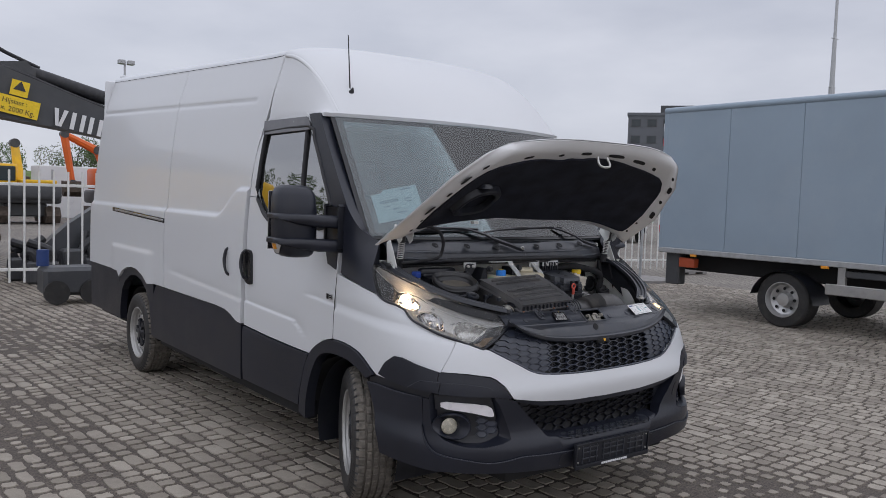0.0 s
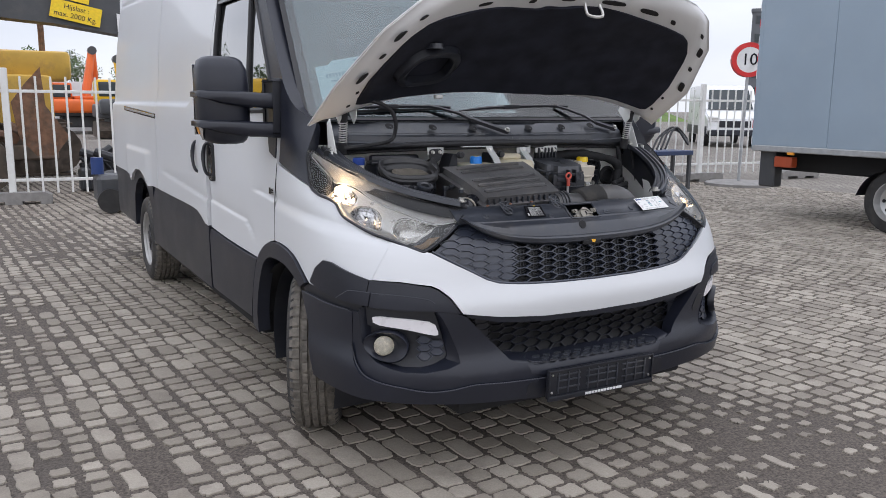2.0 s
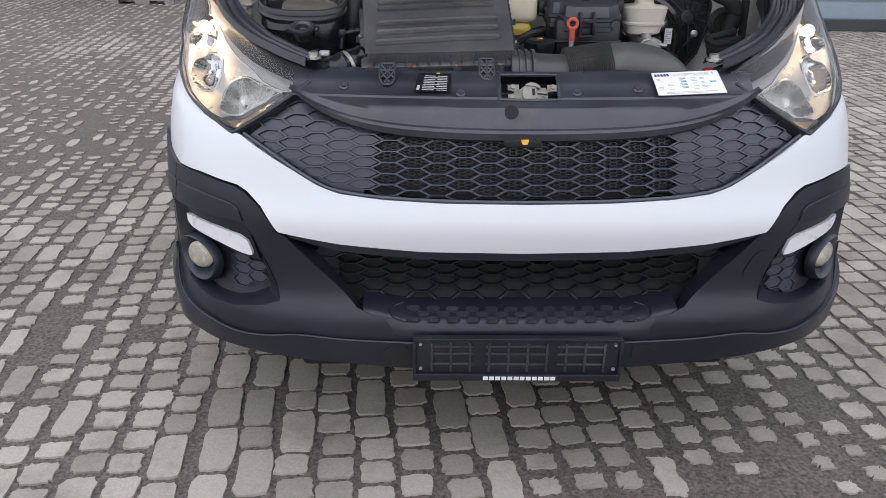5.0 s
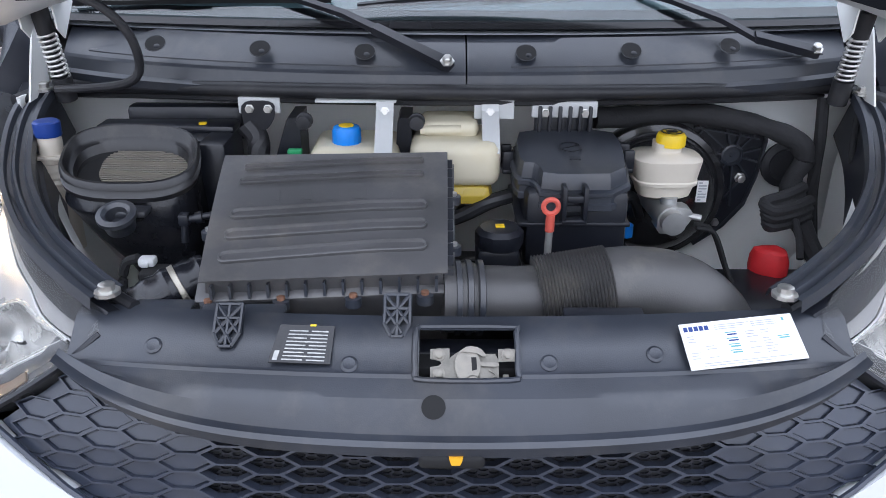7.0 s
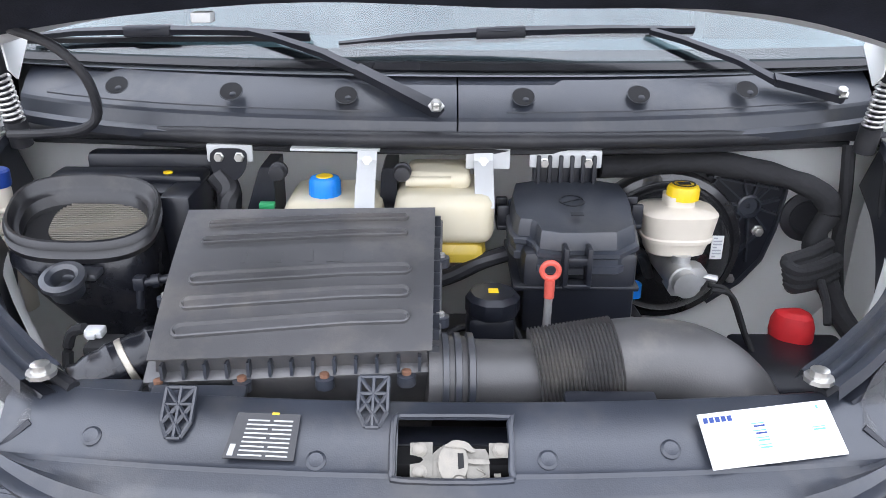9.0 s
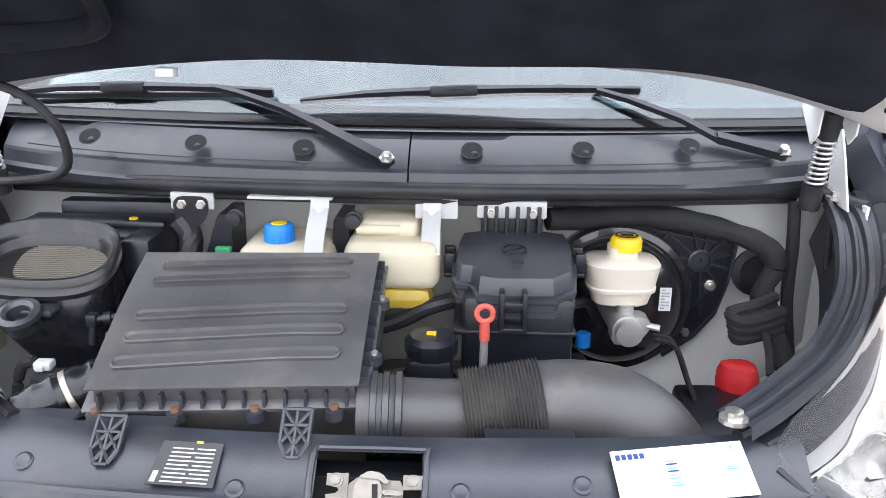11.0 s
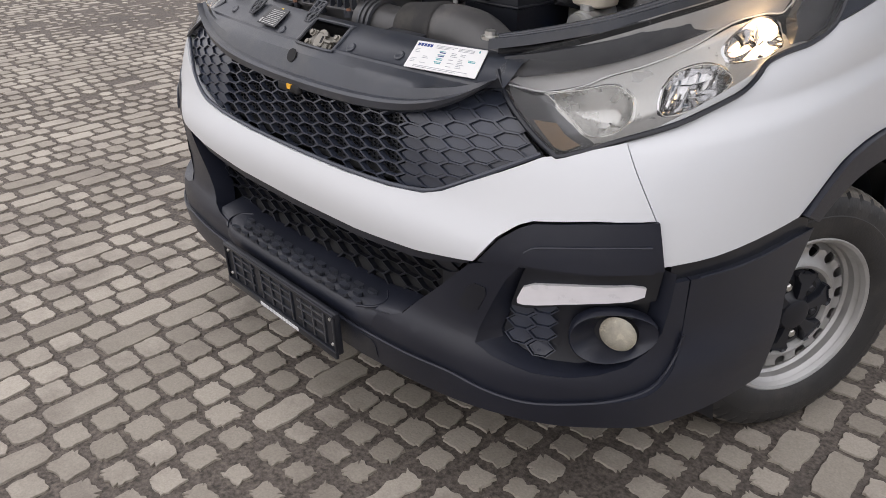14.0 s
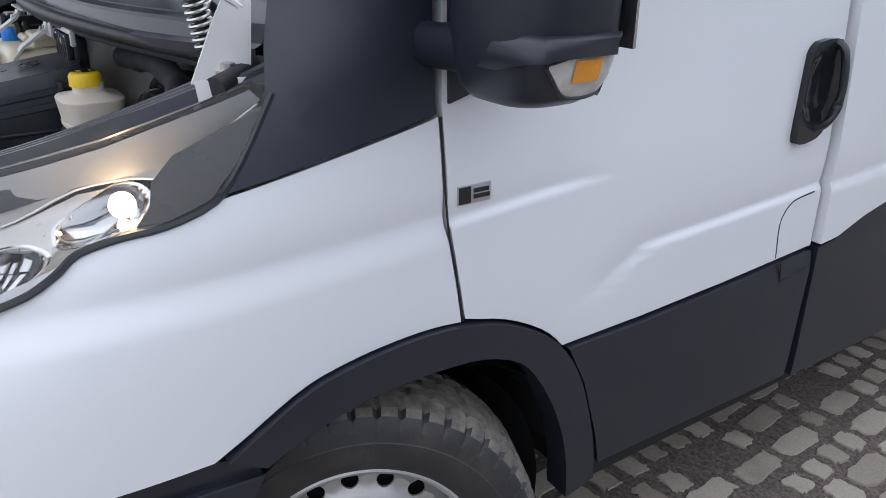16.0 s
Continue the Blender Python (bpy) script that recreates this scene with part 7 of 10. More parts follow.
ab = BM()
rings = []
for g, d in ((-0.03, 0.0), (-0.010, -0.003), (0.004, -0.010), (0.014, -0.030), (0.050, -0.032), (0.060, -0.034), (0.060, -0.040), (0.048, -0.043), (0.030, -0.16), (0.0, -0.24)):
    rings.append(lid_ring(g, d))
ring_loft(ab, list(rings))
bmesh.ops.recalc_face_normals(ab, faces=list(ab.faces))
air = part("air_filter_box", ab, LID, van, "dusty black plastic air filter box", angle=30)
for b0, hb_, a0, a1 in ((0.10, 0.026, 0.08, 0.92), (0.24, 0.026, 0.07, 0.92), (0.53, 0.040, 0.06, 0.94), (0.69, 0.040, 0.05, 0.94), (0.855, 0.042, 0.04, 0.94)):
    def wave(a):
        return 0.050 * min(1, max(0, (a - 0.05) / 0.65)) - 0.020
    ra = hb_ * 0.68
    long_ = [a0 + ra + (a1 - a0 - 2 * ra) * i / 14 for i in range(15)]
    turn = [math.pi * i / 8 for i in range(1, 8)]
    loop = [(a, b0 - hb_) for a in long_] + [(a1 - ra + ra * math.sin(q), b0 - hb_ * math.cos(q)) for q in turn] + [(a, b0 + hb_) for a in reversed(long_)] + [(a0 + ra - ra * math.sin(q), b0 + hb_ * math.cos(q)) for q in turn]
    rb = BM()
    ring_loft(rb, [[lid(a, b - wave(a), -0.004) for a, b in loop], [lid(a, b - wave(a), 0.0060) for a, b in loop], [lid((a0 + a1) / 2 + (a - (a0 + a1) / 2) * 0.985, b0 + (b - b0) * 0.80 - wave(a), 0.0068) for a, b in loop], [lid((a0 + a1) / 2 + (a - (a0 + a1) / 2) * 0.97, b0 + (b - b0) * 0.60 - wave(a), 0.0022) for a, b in loop]])
    bmesh.ops.recalc_face_normals(rb, faces=list(rb.faces))
    part("rib", rb, LID, air, angle=30)
part("lid_top", grid_sheet(lambda u, v, d: lid(u, v, 0.0008 + d), LIN(-0.028, 1.028, 9), LIN(-0.028, 1.028, 9), 0.002), LID, air, angle=60)
for i, (w, sl_) in enumerate(((0.02, 0), (0.05, 0), (0.06, 0), (0.07, 0), (0.07, 0))):
    a = 0.25 + i * 0.115
    part("embossed_bar", slab(BM(), [(a, 0.34), (a + w, 0.34), (a + w, 0.43), (a, 0.43)], lambda p, q, d: lid(p, q, d), 0.0014, -0.004), LID, air, smooth=False)

for i in range(13):
    a = 0.02 + i * 0.08
    p = lid(a, 1.03, -0.020)
    fins = BM()
    box(fins, (-0.002, -0.008, -0.012), (0.002, 0.008, 0.010), 0.0, Matrix.Translation(p))
    part("edge_fin", fins, COVER, air, smooth=False)
for i in range(11):
    b = 0.02 + i * 0.096
    p = lid(1.03, b, -0.020)
    fins = BM()
    box(fins, (-0.010, -0.002, -0.012), (0.008, 0.002, 0.010), 0.0, Matrix.Translation(p))
    part("edge_fin", fins, COVER, air, smooth=False)
for a, b in ((0.0, 1.07), (0.31, 1.07), (0.62, 1.07), (0.93, 1.07), (1.055, 0.72), (1.055, 0.28), (-0.055, 0.55)):
    bo = BM()
    p = lid(a, b, -0.036)
    lathe(bo, [(0.013, -0.012), (0.013, 0.002), (0.010, 0.003)], Matrix.Translation(p), 12)
    boss = part("screw_boss", bo, COVER, air)
    part("screw", lathe(BM(), [(0.0065, 0.002), (0.0065, 0.008), (0.004, 0.009)], Matrix.Translation(p), 8), mat("copper_coloured_screw", (0.32, 0.17, 0.11), 0.5, 0.6) if b > 1 else ZINC, air)

# ---- open intake box beside it ----
IC = Vector((-0.581, -0.374, 1.184))


def oval(rx, ry, dz, dy=0.0, p=2.7, tilt=0.45, n=40, dx=0.0):
    out = []
    for i in range(n):
        t = 2 * math.pi * i / n
        c, s = math.cos(t), math.sin(t)
        x, y = rx * math.copysign(abs(c) ** (2 / p), c), ry * math.copysign(abs(s) ** (2 / p), s)
        out.append(IC + Vector((x + dx - 0.10 * y * (p < 3), y + dy, dz + tilt * y)))
    return out


MOULD = mat("smooth_black_mould", (0.012, 0.013, 0.017), 0.24, var=0.25, scale=14, bump=0.10, bscale=60, dirt=(0.16, 0.13, 0.10), dirt_amt=0.12, dirt_scale=14)
ib = BM()
ring_loft(ib, [oval(0.098, 0.054, -0.034), oval(0.101, 0.057, -0.018), oval(0.107, 0.062, -0.015), oval(0.110, 0.0645, -0.011), oval(0.112, 0.0665, -0.002), oval(0.115, 0.069, 0.003), oval(0.119, 0.073, 0.003), oval(0.122, 0.076, -0.001), oval(0.123, 0.077, -0.008), oval(0.116, 0.071, -0.011), oval(0.118, 0.073, -0.018), oval(0.123, 0.077, -0.021), oval(0.121, 0.075, -0.030), oval(0.113, 0.070, -0.034)], False)
bmesh.ops.recalc_face_normals(ib, faces=list(ib.faces))
intake = part("intake_mouth", ib, MOUTH, van, "black rubber intake mouth with pleated filter", angle=35)
ib = BM()
ring_loft(ib, [oval(0.094, 0.050, -0.09), oval(0.099, 0.055, -0.030)], False)
part("inner_sleeve", ib, DARK, intake)
ib = BM()
ring_loft(ib, [oval(0.112, 0.069, -0.030), oval(0.114, 0.076, -0.055, 0.0, 3.2, 0.35), oval(0.098, 0.078, -0.12, 0.012, 3.5, 0.1, 40, 0.018), oval(0.070, 0.066, -0.20, 0.02, 3.2, 0.0, 40, 0.045), oval(0.04, 0.045, -0.30, 0.02, 3.2, 0.0, 40, 0.07)], False)
bmesh.ops.recalc_face_normals(ib, faces=list(ib.faces))
part("intake_body", ib, MOULD, intake, angle=35)
pl = BM()
for i in range(22):
    y = -0.072 + i * 0.0068
    hw = 0.092 * (1 - abs(y / 0.075) ** 3) ** 0.4 if abs(y) < 0.074 else 0.02
    box(pl, (-hw + 0.022, y * 0.72 - 0.0012, -0.036), (hw, y * 0.72 + 0.0012, -0.024), 0.0, Matrix.Translation(IC + Vector((0.010, 0.004, -0.005))) @ pose(0, 0, 0, 24))
part("filter_pleats", pl, mat("grey_filter_paper", (0.20, 0.18, 0.15), 0.9), intake, smooth=False)
pl = BM()
box(pl, (-0.10, -0.052, -0.052), (0.10, 0.052, -0.038), 0.0, Matrix.Translation(IC) @ pose(0, 0, 0, 24))
part("filter_bed", pl, DARK, intake)
bx = BM()
box(bx, (-0.685, -0.290, 1.00), (-0.430, -0.155, 1.188), 0.018)
box(bx, (-0.478, -0.330, 0.98), (-0.424, -0.19, 1.190), 0.010)
part("intake_box", bx, TRIM_DARK, intake)
bx = BM()
box(bx, (-0.690, -0.250, 1.184), (-0.425, -0.190, 1.202), 0.008)
box(bx, (-0.655, -0.175, 1.150), (-0.425, -0.135, 1.222), 0.012)
part("intake_flange", bx, TRIM_DARK, intake)
sp = BM()
lathe(sp, [(0.024, -0.02), (0.028, 0.0), (0.033, 0.006), (0.033, 0.014), (0.024, 0.017), (0.018, 0.012), (0.017, -0.01)], pose(-0.569, -0.494, 1.108, 22, 0, 0), 24)
box(sp, (-0.609, -0.480, 1.104), (-0.529, -0.445, 1.116), 0.004)
part("drain_stub", sp, COVER, intake)
yl = BM()
lathe(yl, [(0.008, 0), (0.008, 0.003), (0.004, 0.004)], pose(-0.487, -0.235, 1.202), 10)
part("yellow_mark", yl, YELLOW_CAP, intake)
lb = BM()
box(lb, (-0.56, -0.60, 0.80), (-0.42, -0.28, 0.97), 0.05)
part("lower_resonator", lb, TRIM_DARK, intake)
# sensor joint between resonator and filter box
BAND = mat("dull_hose_band", (0.42, 0.39, 0.33), 0.4, 0.7, var=0.2, scale=60)
sj = BM()
tube(sj, [(-0.525, -0.66, 1.000), (-0.47, -0.63, 1.035), (-0.40, -0.59, 1.055)], lambda t: 0.034 + 0.002 * math.cos(40 * t), 20, 8)
joint = part("air_joint", sj, MOULD, van, "black rubber air joint with steel bands")
for f in (0.10, 0.80):
    p, q = Vector((-0.512, -0.652, 1.008)), Vector((-0.42, -0.602, 1.050))
    m, L = along(p.lerp(q, f), q + Vector((0.01, 0.005, 0.003)))
    part("hose_band", lathe(BM(), [(0.0365, -0.005), (0.038, -0.004), (0.038, 0.004), (0.0365, 0.005)], m, 24, False), BAND, joint)
sn = BM()
box(sn, (-0.519, -0.568, 1.054), (-0.492, -0.546, 1.068), 0.004)
box(sn, (-0.513, -0.574, 1.056), (-0.500, -0.566, 1.064), 0.002)
part("sensor_plug", sn, STRAP, joint)
sn = BM()
box(sn, (-0.515, -0.590, 1.028), (-0.462, -0.545, 1.054), 0.008)
part("sensor_body", sn, DARK, joint)
sn = BM()
tube(sn, [(-0.520, -0.556, 1.066), (-0.545, -0.550, 1.052), (-0.552, -0.560, 1.01), (-0.535, -0.60, 0.96)], 0.008, 8)
part("wiring", sn, TAPE, joint)
cn = BM()
rod(cn, (-0.466, -0.475, 1.10), (-0.405, -0.470, 1.11), 0.0065)
rod(cn, (-0.446, -0.474, 1.103), (-0.434, -0.473, 1.105), 0.0105)
box(cn, (-0.474, -0.484, 1.090), (-0.456, -0.464, 1.112), 0.004)
rod(cn, (-0.466, -0.474, 1.092), (-0.468, -0.478, 1.060), 0.006)
part("hose_connector", cn, TRIM_DARK, van, "small black hose connector")

# ---- hose to the engine ----
hs = BM()
tube(hs, [(-0.03, -0.612, 1.025), (0.03, -0.606, 1.022), (0.085, -0.600, 1.018), (0.125, -0.597, 1.018)], lambda t: 0.056 if t < 0.3 else 0.052, 28, 6)
hose = part("intake_hose", hs, HOSE, van, "dusty black intake hose with corrugated sleeve", angle=50)
hs = BM()
k = 22
path = [Vector((0.124, -0.597, 1.020)).lerp(Vector((0.236, -0.590, 1.036)), i / (4 * k)) for i in range(4 * k + 1)]
rings = []
for i, p in enumerate(path):
    r = 0.0640 + 0.0026 * math.cos(2 * math.pi * i / 4)
    d = (path[-1] - path[0]).normalized()
    a = d.cross(Vector((0, 0, 1))).normalized()
    b = a.cross(d)
    rings.append([p + a * (r * math.cos(2 * math.pi * j / 32)) + b * (r * math.sin(2 * math.pi * j / 32)) for j in range(32)])
ring_loft(hs, rings)
part("corrugated_sleeve", hs, HOSE, hose, angle=80)
hs = BM()
tube(hs, [(0.226, -0.590, 1.033), (0.28, -0.588, 1.036), (0.345, -0.590, 1.026), (0.402, -0.594, 0.985), (0.436, -0.598, 0.92), (0.445, -0.60, 0.84)], 0.063, 28, 6)
part("elbow", hs, HOSE, hose, angle=60)
for x in (-0.005, 0.012, 0.030):
    m, L = along(Vector((x, -0.609, 1.024)), Vector((x + 0.1, -0.603, 1.021)))
    part("hose_ring", lathe(BM(), [(0.052, -0.006), (0.060, -0.004), (0.060, 0.004), (0.052, 0.006)], m, 28, False), COVER, hose)

# ---- coolant tank ----
tk = BM()
box(tk, (-0.272, -0.338, 1.03), (-0.108, -0.185, 1.184), 0.022, seg=3)
tank = part("coolant_tank", tk, TANK, van, "cream translucent coolant tank with blue cap")
tk = BM()
box(tk, (-0.088, -0.345, 1.112), (0.078, -0.185, 1.196), 0.022, seg=3)
box(tk, (-0.070, -0.290, 1.190), (0.040, -0.190, 1.222), 0.014, seg=3)
part("tank_half", tk, TANK, tank)
tk = BM()
box(tk, (-0.080, -0.338, 1.072), (0.066, -0.185, 1.116), 0.020)
part("coolant_level", tk, FLUID, tank)
tk = BM()
box(tk, (-0.130, -0.320, 1.05), (-0.060, -0.195, 1.15), 0.01)
part("tank_waist", tk, TANK, tank)


def cap_of(name, c, r, h, m, parent, n=16, label=""):
    b = BM()
    rings = []
    for z, k in ((0, 1.0), (h * 0.75, 1.0), (h * 0.95, 0.93), (h, 0.80)):
        rings.append([Vector(c) + Vector(((r * k * (1 + (0.05 if j % 2 else 0) * (1 if z < h * 0.9 else 0))) * math.cos(2 * math.pi * j / (2 * n)), (r * k * (1 + (0.05 if j % 2 else 0) * (1 if z < h * 0.9 else 0))) * math.sin(2 * math.pi * j / (2 * n)), z)) for j in range(2 * n)])
    ring_loft(b, rings)
    return part(name, b, m, parent, label)


cap_of("blue_cap", (-0.206, -0.290, 1.181), 0.0256, 0.034, BLUE_CAP, tank, label="bright blue screw cap")
em = BM()
lathe(em, [(0.0145, 0), (0.0138, 0.0015)], pose(-0.206, -0.290, 1.2152), 16)
part("cap_mark", em, YELLOW_CAP, tank)
for x, y, zt, w in ((-0.134, -0.286, 1.240, 0.016), (0.061, -0.262, 1.233, 0.016)):
    br = BM()
    slab(br, [(y + 0.002, zt + 0.018), (y - 0.004, zt + 0.004), (y - 0.052, zt - 0.030), (y - 0.075, zt - 0.056), (y - 0.072, zt - 0.058), (y - 0.048, zt - 0.034), (y, zt), (y + 0.006, zt + 0.014)], lambda p, q, d: Vector((x + d, p, q)), w, -w)
    if x > 0:
        box(br, (x - 0.030, y + 0.002, zt - 0.012), (x + 0.045, y + 0.007, zt + 0.024), 0.001)
    else:
        box(br, (x - 0.13, y + 0.010, zt + 0.014), (x + 0.02, y + 0.04, zt + 0.019), 0.001)
    part("tank_strap", br, STRAP, tank, "white steel strap", angle=20)
    part("bolt", lathe(BM(), [(0.009, 0), (0.009, 0.003), (0.006, 0.004), (0.006, 0.009)], pose(x, y - 0.003, zt + 0.002, 80), 6), ZINC, tank)
for x, y in ((-0.306, -0.278), (-0.098, -0.278)):
    dp = BM()
    lean = 0.030 if x < -0.2 else 0.006
    slab(dp, [(x - 0.014 - lean, 1.13), (x + 0.012, 1.13), (x + 0.012, 1.226), (x - 0.010, 1.226), (x - 0.014, 1.218)], lambda a, b, d: Vector((a, y + d, b)), 0.0, 0.09)
    dmp = part("damper_bracket", dp, TRIM_DARK, van, "black bracket with rubber grommet")
    g = BM()
    lathe(g, [(0.012, -0.01), (0.0155, -0.006), (0.0155, 0.0), (0.009, 0.003), (0.009, 0.008), (0.0145, 0.010), (0.0125, 0.018), (0.004, 0.019)], pose(x + 0.022, y - 0.006, 1.222, 90, 0, 0), 18)
    part("grommet", g, RUBBER, dmp)
for x, w, bx_ in ((-0.377, 0.040, 0.0175), (0.202, 0.062, 0.037)):
    yb = -0.262 + 0.2 * x * x
    wbp = part("cross_bracket", box(BM(), (x - w, yb, 1.222), (x + w, yb + 0.010, 1.254), 0.003), STRAP, van, "white steel bracket with bolts")
    if x < 0:
        part("black_plate", slab(BM(), rounded([(x - 0.036, 1.248), (x + 0.030, 1.248), (x + 0.030, 1.216), (x + 0.012, 1.190), (x - 0.030, 1.190)], 2), lambda a, b, d: Vector((a, yb + d, b)), -0.004, -0.001), TRIM_DARK, wbp)
    for dx in (-bx_, bx_):
        part("bolt", lathe(BM(), [(0.009, 0), (0.009, 0.003), (0.007, 0.004), (0.007, 0.010)], pose(x + dx, yb - 0.0035, 1.233, 90), 6), ZINC, wbp)
tk = BM()
rod(tk, (-0.070, -0.292, 1.208), (0.006, -0.290, 1.208), 0.0085, None, 12)
part("tank_ridge", tk, TANK, tank)
rbk = BM()
box(rbk, (0.148, -0.250, 1.165), (0.258, -0.225, 1.245), 0.003)
rbk = part("ribbed_bracket", rbk, TRIM_DARK, van, "black ribbed plastic bracket")
for i in range(6):
    part("rib", box(BM(), (0.152 + i * 0.019, -0.262, 1.165), (0.159 + i * 0.019, -0.2505, 1.245), 0.002), TRIM_DARK, rbk)
gc = BM()
box(gc, (-0.312, -0.325, 1.168), (-0.286, -0.31, 1.178), 0.002)
part("green_connector", gc, mat("green_plastic", (0.03, 0.33, 0.12), 0.5), van, "small green connector")

# ---- fuse box ----
fuse = part("fuse_box", box(BM(), (0.118, -0.425, 0.99), (0.300, -0.225, 1.135), 0.014), TRIM_DARK, van, "black plastic fuse box with lid")
out = [(0.118, -0.240), (0.296, -0.238), (0.307, -0.30), (0.292, -0.424), (0.146, -0.430), (0.138, -0.385), (0.108, -0.380), (0.106, -0.30)]
cx, cy = 0.205, -0.315


def lid_z(y, z):
    """Heights on the lid, which falls towards the front."""
    return z + 0.15 * (y - cy)


def lid_loop(k, z):
    return [Vector((cx + (x - cx) * k, cy + (y - cy) * k, lid_z(y, z))) for x, y in rounded(out, 1)]


fb = BM()
ring_loft(fb, [lid_loop(k, z) for k, z in ((1.04, 1.118), (1.07, 1.120), (1.07, 1.130), (1.045, 1.132), (1.045, 1.143), (1.085, 1.146), (1.085, 1.153), (1.05, 1.156), (1.015, 1.157), (0.985, 1.180), (0.965, 1.185), (0.6, 1.187))])
bmesh.ops.recalc_face_normals(fb, faces=list(fb.faces))
part("lid", fb, COVER, fuse, angle=22)
part("body_rib", box(BM(), (0.104, -0.4285, 1.070), (0.304, -0.220, 1.079), 0.003), TRIM_DARK, fuse)
fb = BM()
for x0, x1, y0, y1, z0, z1 in ((0.176, 0.184, -0.464, -0.436, 1.094, 1.156), (0.212, 0.220, -0.464, -0.436, 1.094, 1.156), (0.176, 0.220, -0.464, -0.440, 1.090, 1.098), (0.180, 0.216, -0.462, -0.446, 1.128, 1.140)):
    box(fb, (x0, y0, z0), (x1, y1, z1), 0.002)
part("latch", fb, TRIM_DARK, fuse)
for x0, y0 in ((0.084, -0.31), (0.312, -0.30)):
    fb = BM()
    box(fb, (x0, y0, 1.135), (x0 + 0.020, y0 + 0.010, 1.172), 0.003)
    box(fb, (x0, y0 + 0.045, 1.135), (x0 + 0.020, y0 + 0.055, 1.172), 0.003)
    box(fb, (x0, y0, 1.128), (x0 + 0.020, y0 + 0.055, 1.138), 0.003)
    part("side_clip", fb, TRIM_DARK, fuse)
em = BM()
lathe(em, [(0.021, 0), (0.021, 0.0014), (0.0185, 0.0014), (0.0185, 0)], pose(0.205, -0.325, 1.1870, 8), 24, False)
box(em, (-0.018, -0.0012, 0.0), (0.018, 0.0012, 0.0014), 0.0, pose(0.205, -0.325, 1.1870, 8, 0, 35))
box(em, (-0.010, -0.006, 0.0), (0.010, 0.006, 0.0014), 0.0, pose(0.207, -0.372, 1.1798, 8))
part("embossed_ring", em, TRIM_DARK, fuse)
ds = BM()
rod(ds, (0.152, -0.478, 0.95), (0.153, -0.487, 1.115), 0.0065)
dip = part("dipstick", ds, ALU, van, "dipstick with faded red ring handle")
ds = BM()
ring = []
cen = Vector((0.153, -0.488, 1.132))
tube(ds, [cen + Vector((0.0125 * math.cos(t), 0, 0.0125 * math.sin(t))) for t in [2 * math.pi * i / 14 for i in range(15)]], 0.0045, 8, 3)
rod(ds, (0.153, -0.487, 1.088), (0.153, -0.488, 1.118), 0.008)
part("ring_handle", ds, DIP, dip)

# ---- brake servo and fluid reservoir ----
SERVO = mat("satin_black_servo_paint", (0.020, 0.020, 0.022), 0.22, var=0.2, scale=6, coat=0.6, dirt=(0.10, 0.09, 0.08), dirt_amt=0.15, dirt_scale=10)
sv = BM()
lathe(sv, [(0.150, -0.02), (0.153, 0.0), (0.153, 0.016), (0.148, 0.024), (0.136, 0.027), (0.132, 0.023), (0.128, 0.026), (0.124, 0.046), (0.116, 0.058), (0.085, 0.076), (0.05, 0.088), (0.0, 0.090)], pose(0.420, -0.112, 1.030, 90), 48)
servo = part("brake_servo", sv, SERVO, van, "round gloss black brake servo")
outl = [(0.44, 1.190), (0.49, 1.186), (0.648, 1.162), (0.656, 1.140), (0.646, 1.060), (0.628, 0.995), (0.590, 0.945), (0.53, 0.90), (0.46, 0.88), (0.43, 1.0)]
bpl = part("ribbed_bracket_plate", slab(BM(), outl, lambda a, b, d: Vector((a, -0.090 + d, b)), -0.004, 0.012), TRIM_DARK, servo, "black ribbed bracket plate")
HUB = (0.588, 1.104)


def fin(a0, b0, a1, b1, w=0.0018):
    """A moulded fin standing on the bracket plate."""
    m_, len_ = along(Vector((a0, -0.094, b0)), Vector((a1, -0.094, b1)))
    dx, dz = (a1 - a0) / len_, (b1 - b0) / len_
    part("fin", slab(BM(), [(a0 - dz * w, b0 + dx * w), (a1 - dz * w, b1 + dx * w), (a1 + dz * w, b1 - dx * w), (a0 + dz * w, b0 - dx * w)], lambda a, b, d: Vector((a, -0.094 + d, b)), -0.012, 0.002), COVER, bpl, smooth=False)


for q in (15, 48, 78, 108, 140, 172, 205, 240, 275, 310, 345):
    far_ = {15: 0.060, 48: 0.068, 78: 0.066, 108: 0.076, 140: 0.100, 172: 0.110, 205: 0.100, 240: 0.120, 275: 0.115, 310: 0.062, 345: 0.058}[q]
    cq, sq = math.cos(radians(q)), math.sin(radians(q))
    fin(HUB[0] + 0.024 * cq, HUB[1] + 0.024 * sq, HUB[0] + far_ * cq, HUB[1] + far_ * sq)
for (a0, b0), (a1, b1) in zip(outl[:7], outl[1:8]):
    fin(a0, b0 - 0.002, a1, b1 - 0.002, 0.0022)
fin(0.50, 1.165, 0.640, 1.140)
fin(0.53, 1.178, 0.50, 1.130)
fin(0.615, 1.050, 0.560, 0.985)
part("bracket_hub", lathe(BM(), [(0.024, -0.01), (0.024, 0.010), (0.020, 0.012), (0.018, 0.003), (0.005, 0.003), (0.004, 0.0015), (0.0, 0.0015)], pose(HUB[0], -0.094, HUB[1], 90), 24), COVER, bpl)
part("bolt", lathe(BM(), [(0.0125, 0), (0.0125, 0.003), (0.009, 0.004), (0.009, 0.012), (0.006, 0.013)], pose(0.614, -0.096, 1.052, 90), 6), ZINC, servo)
part("bolt", lathe(BM(), [(0.010, 0), (0.007, 0.010)], pose(0.574, -0.096, 0.949, 90), 6), ZINC, servo)
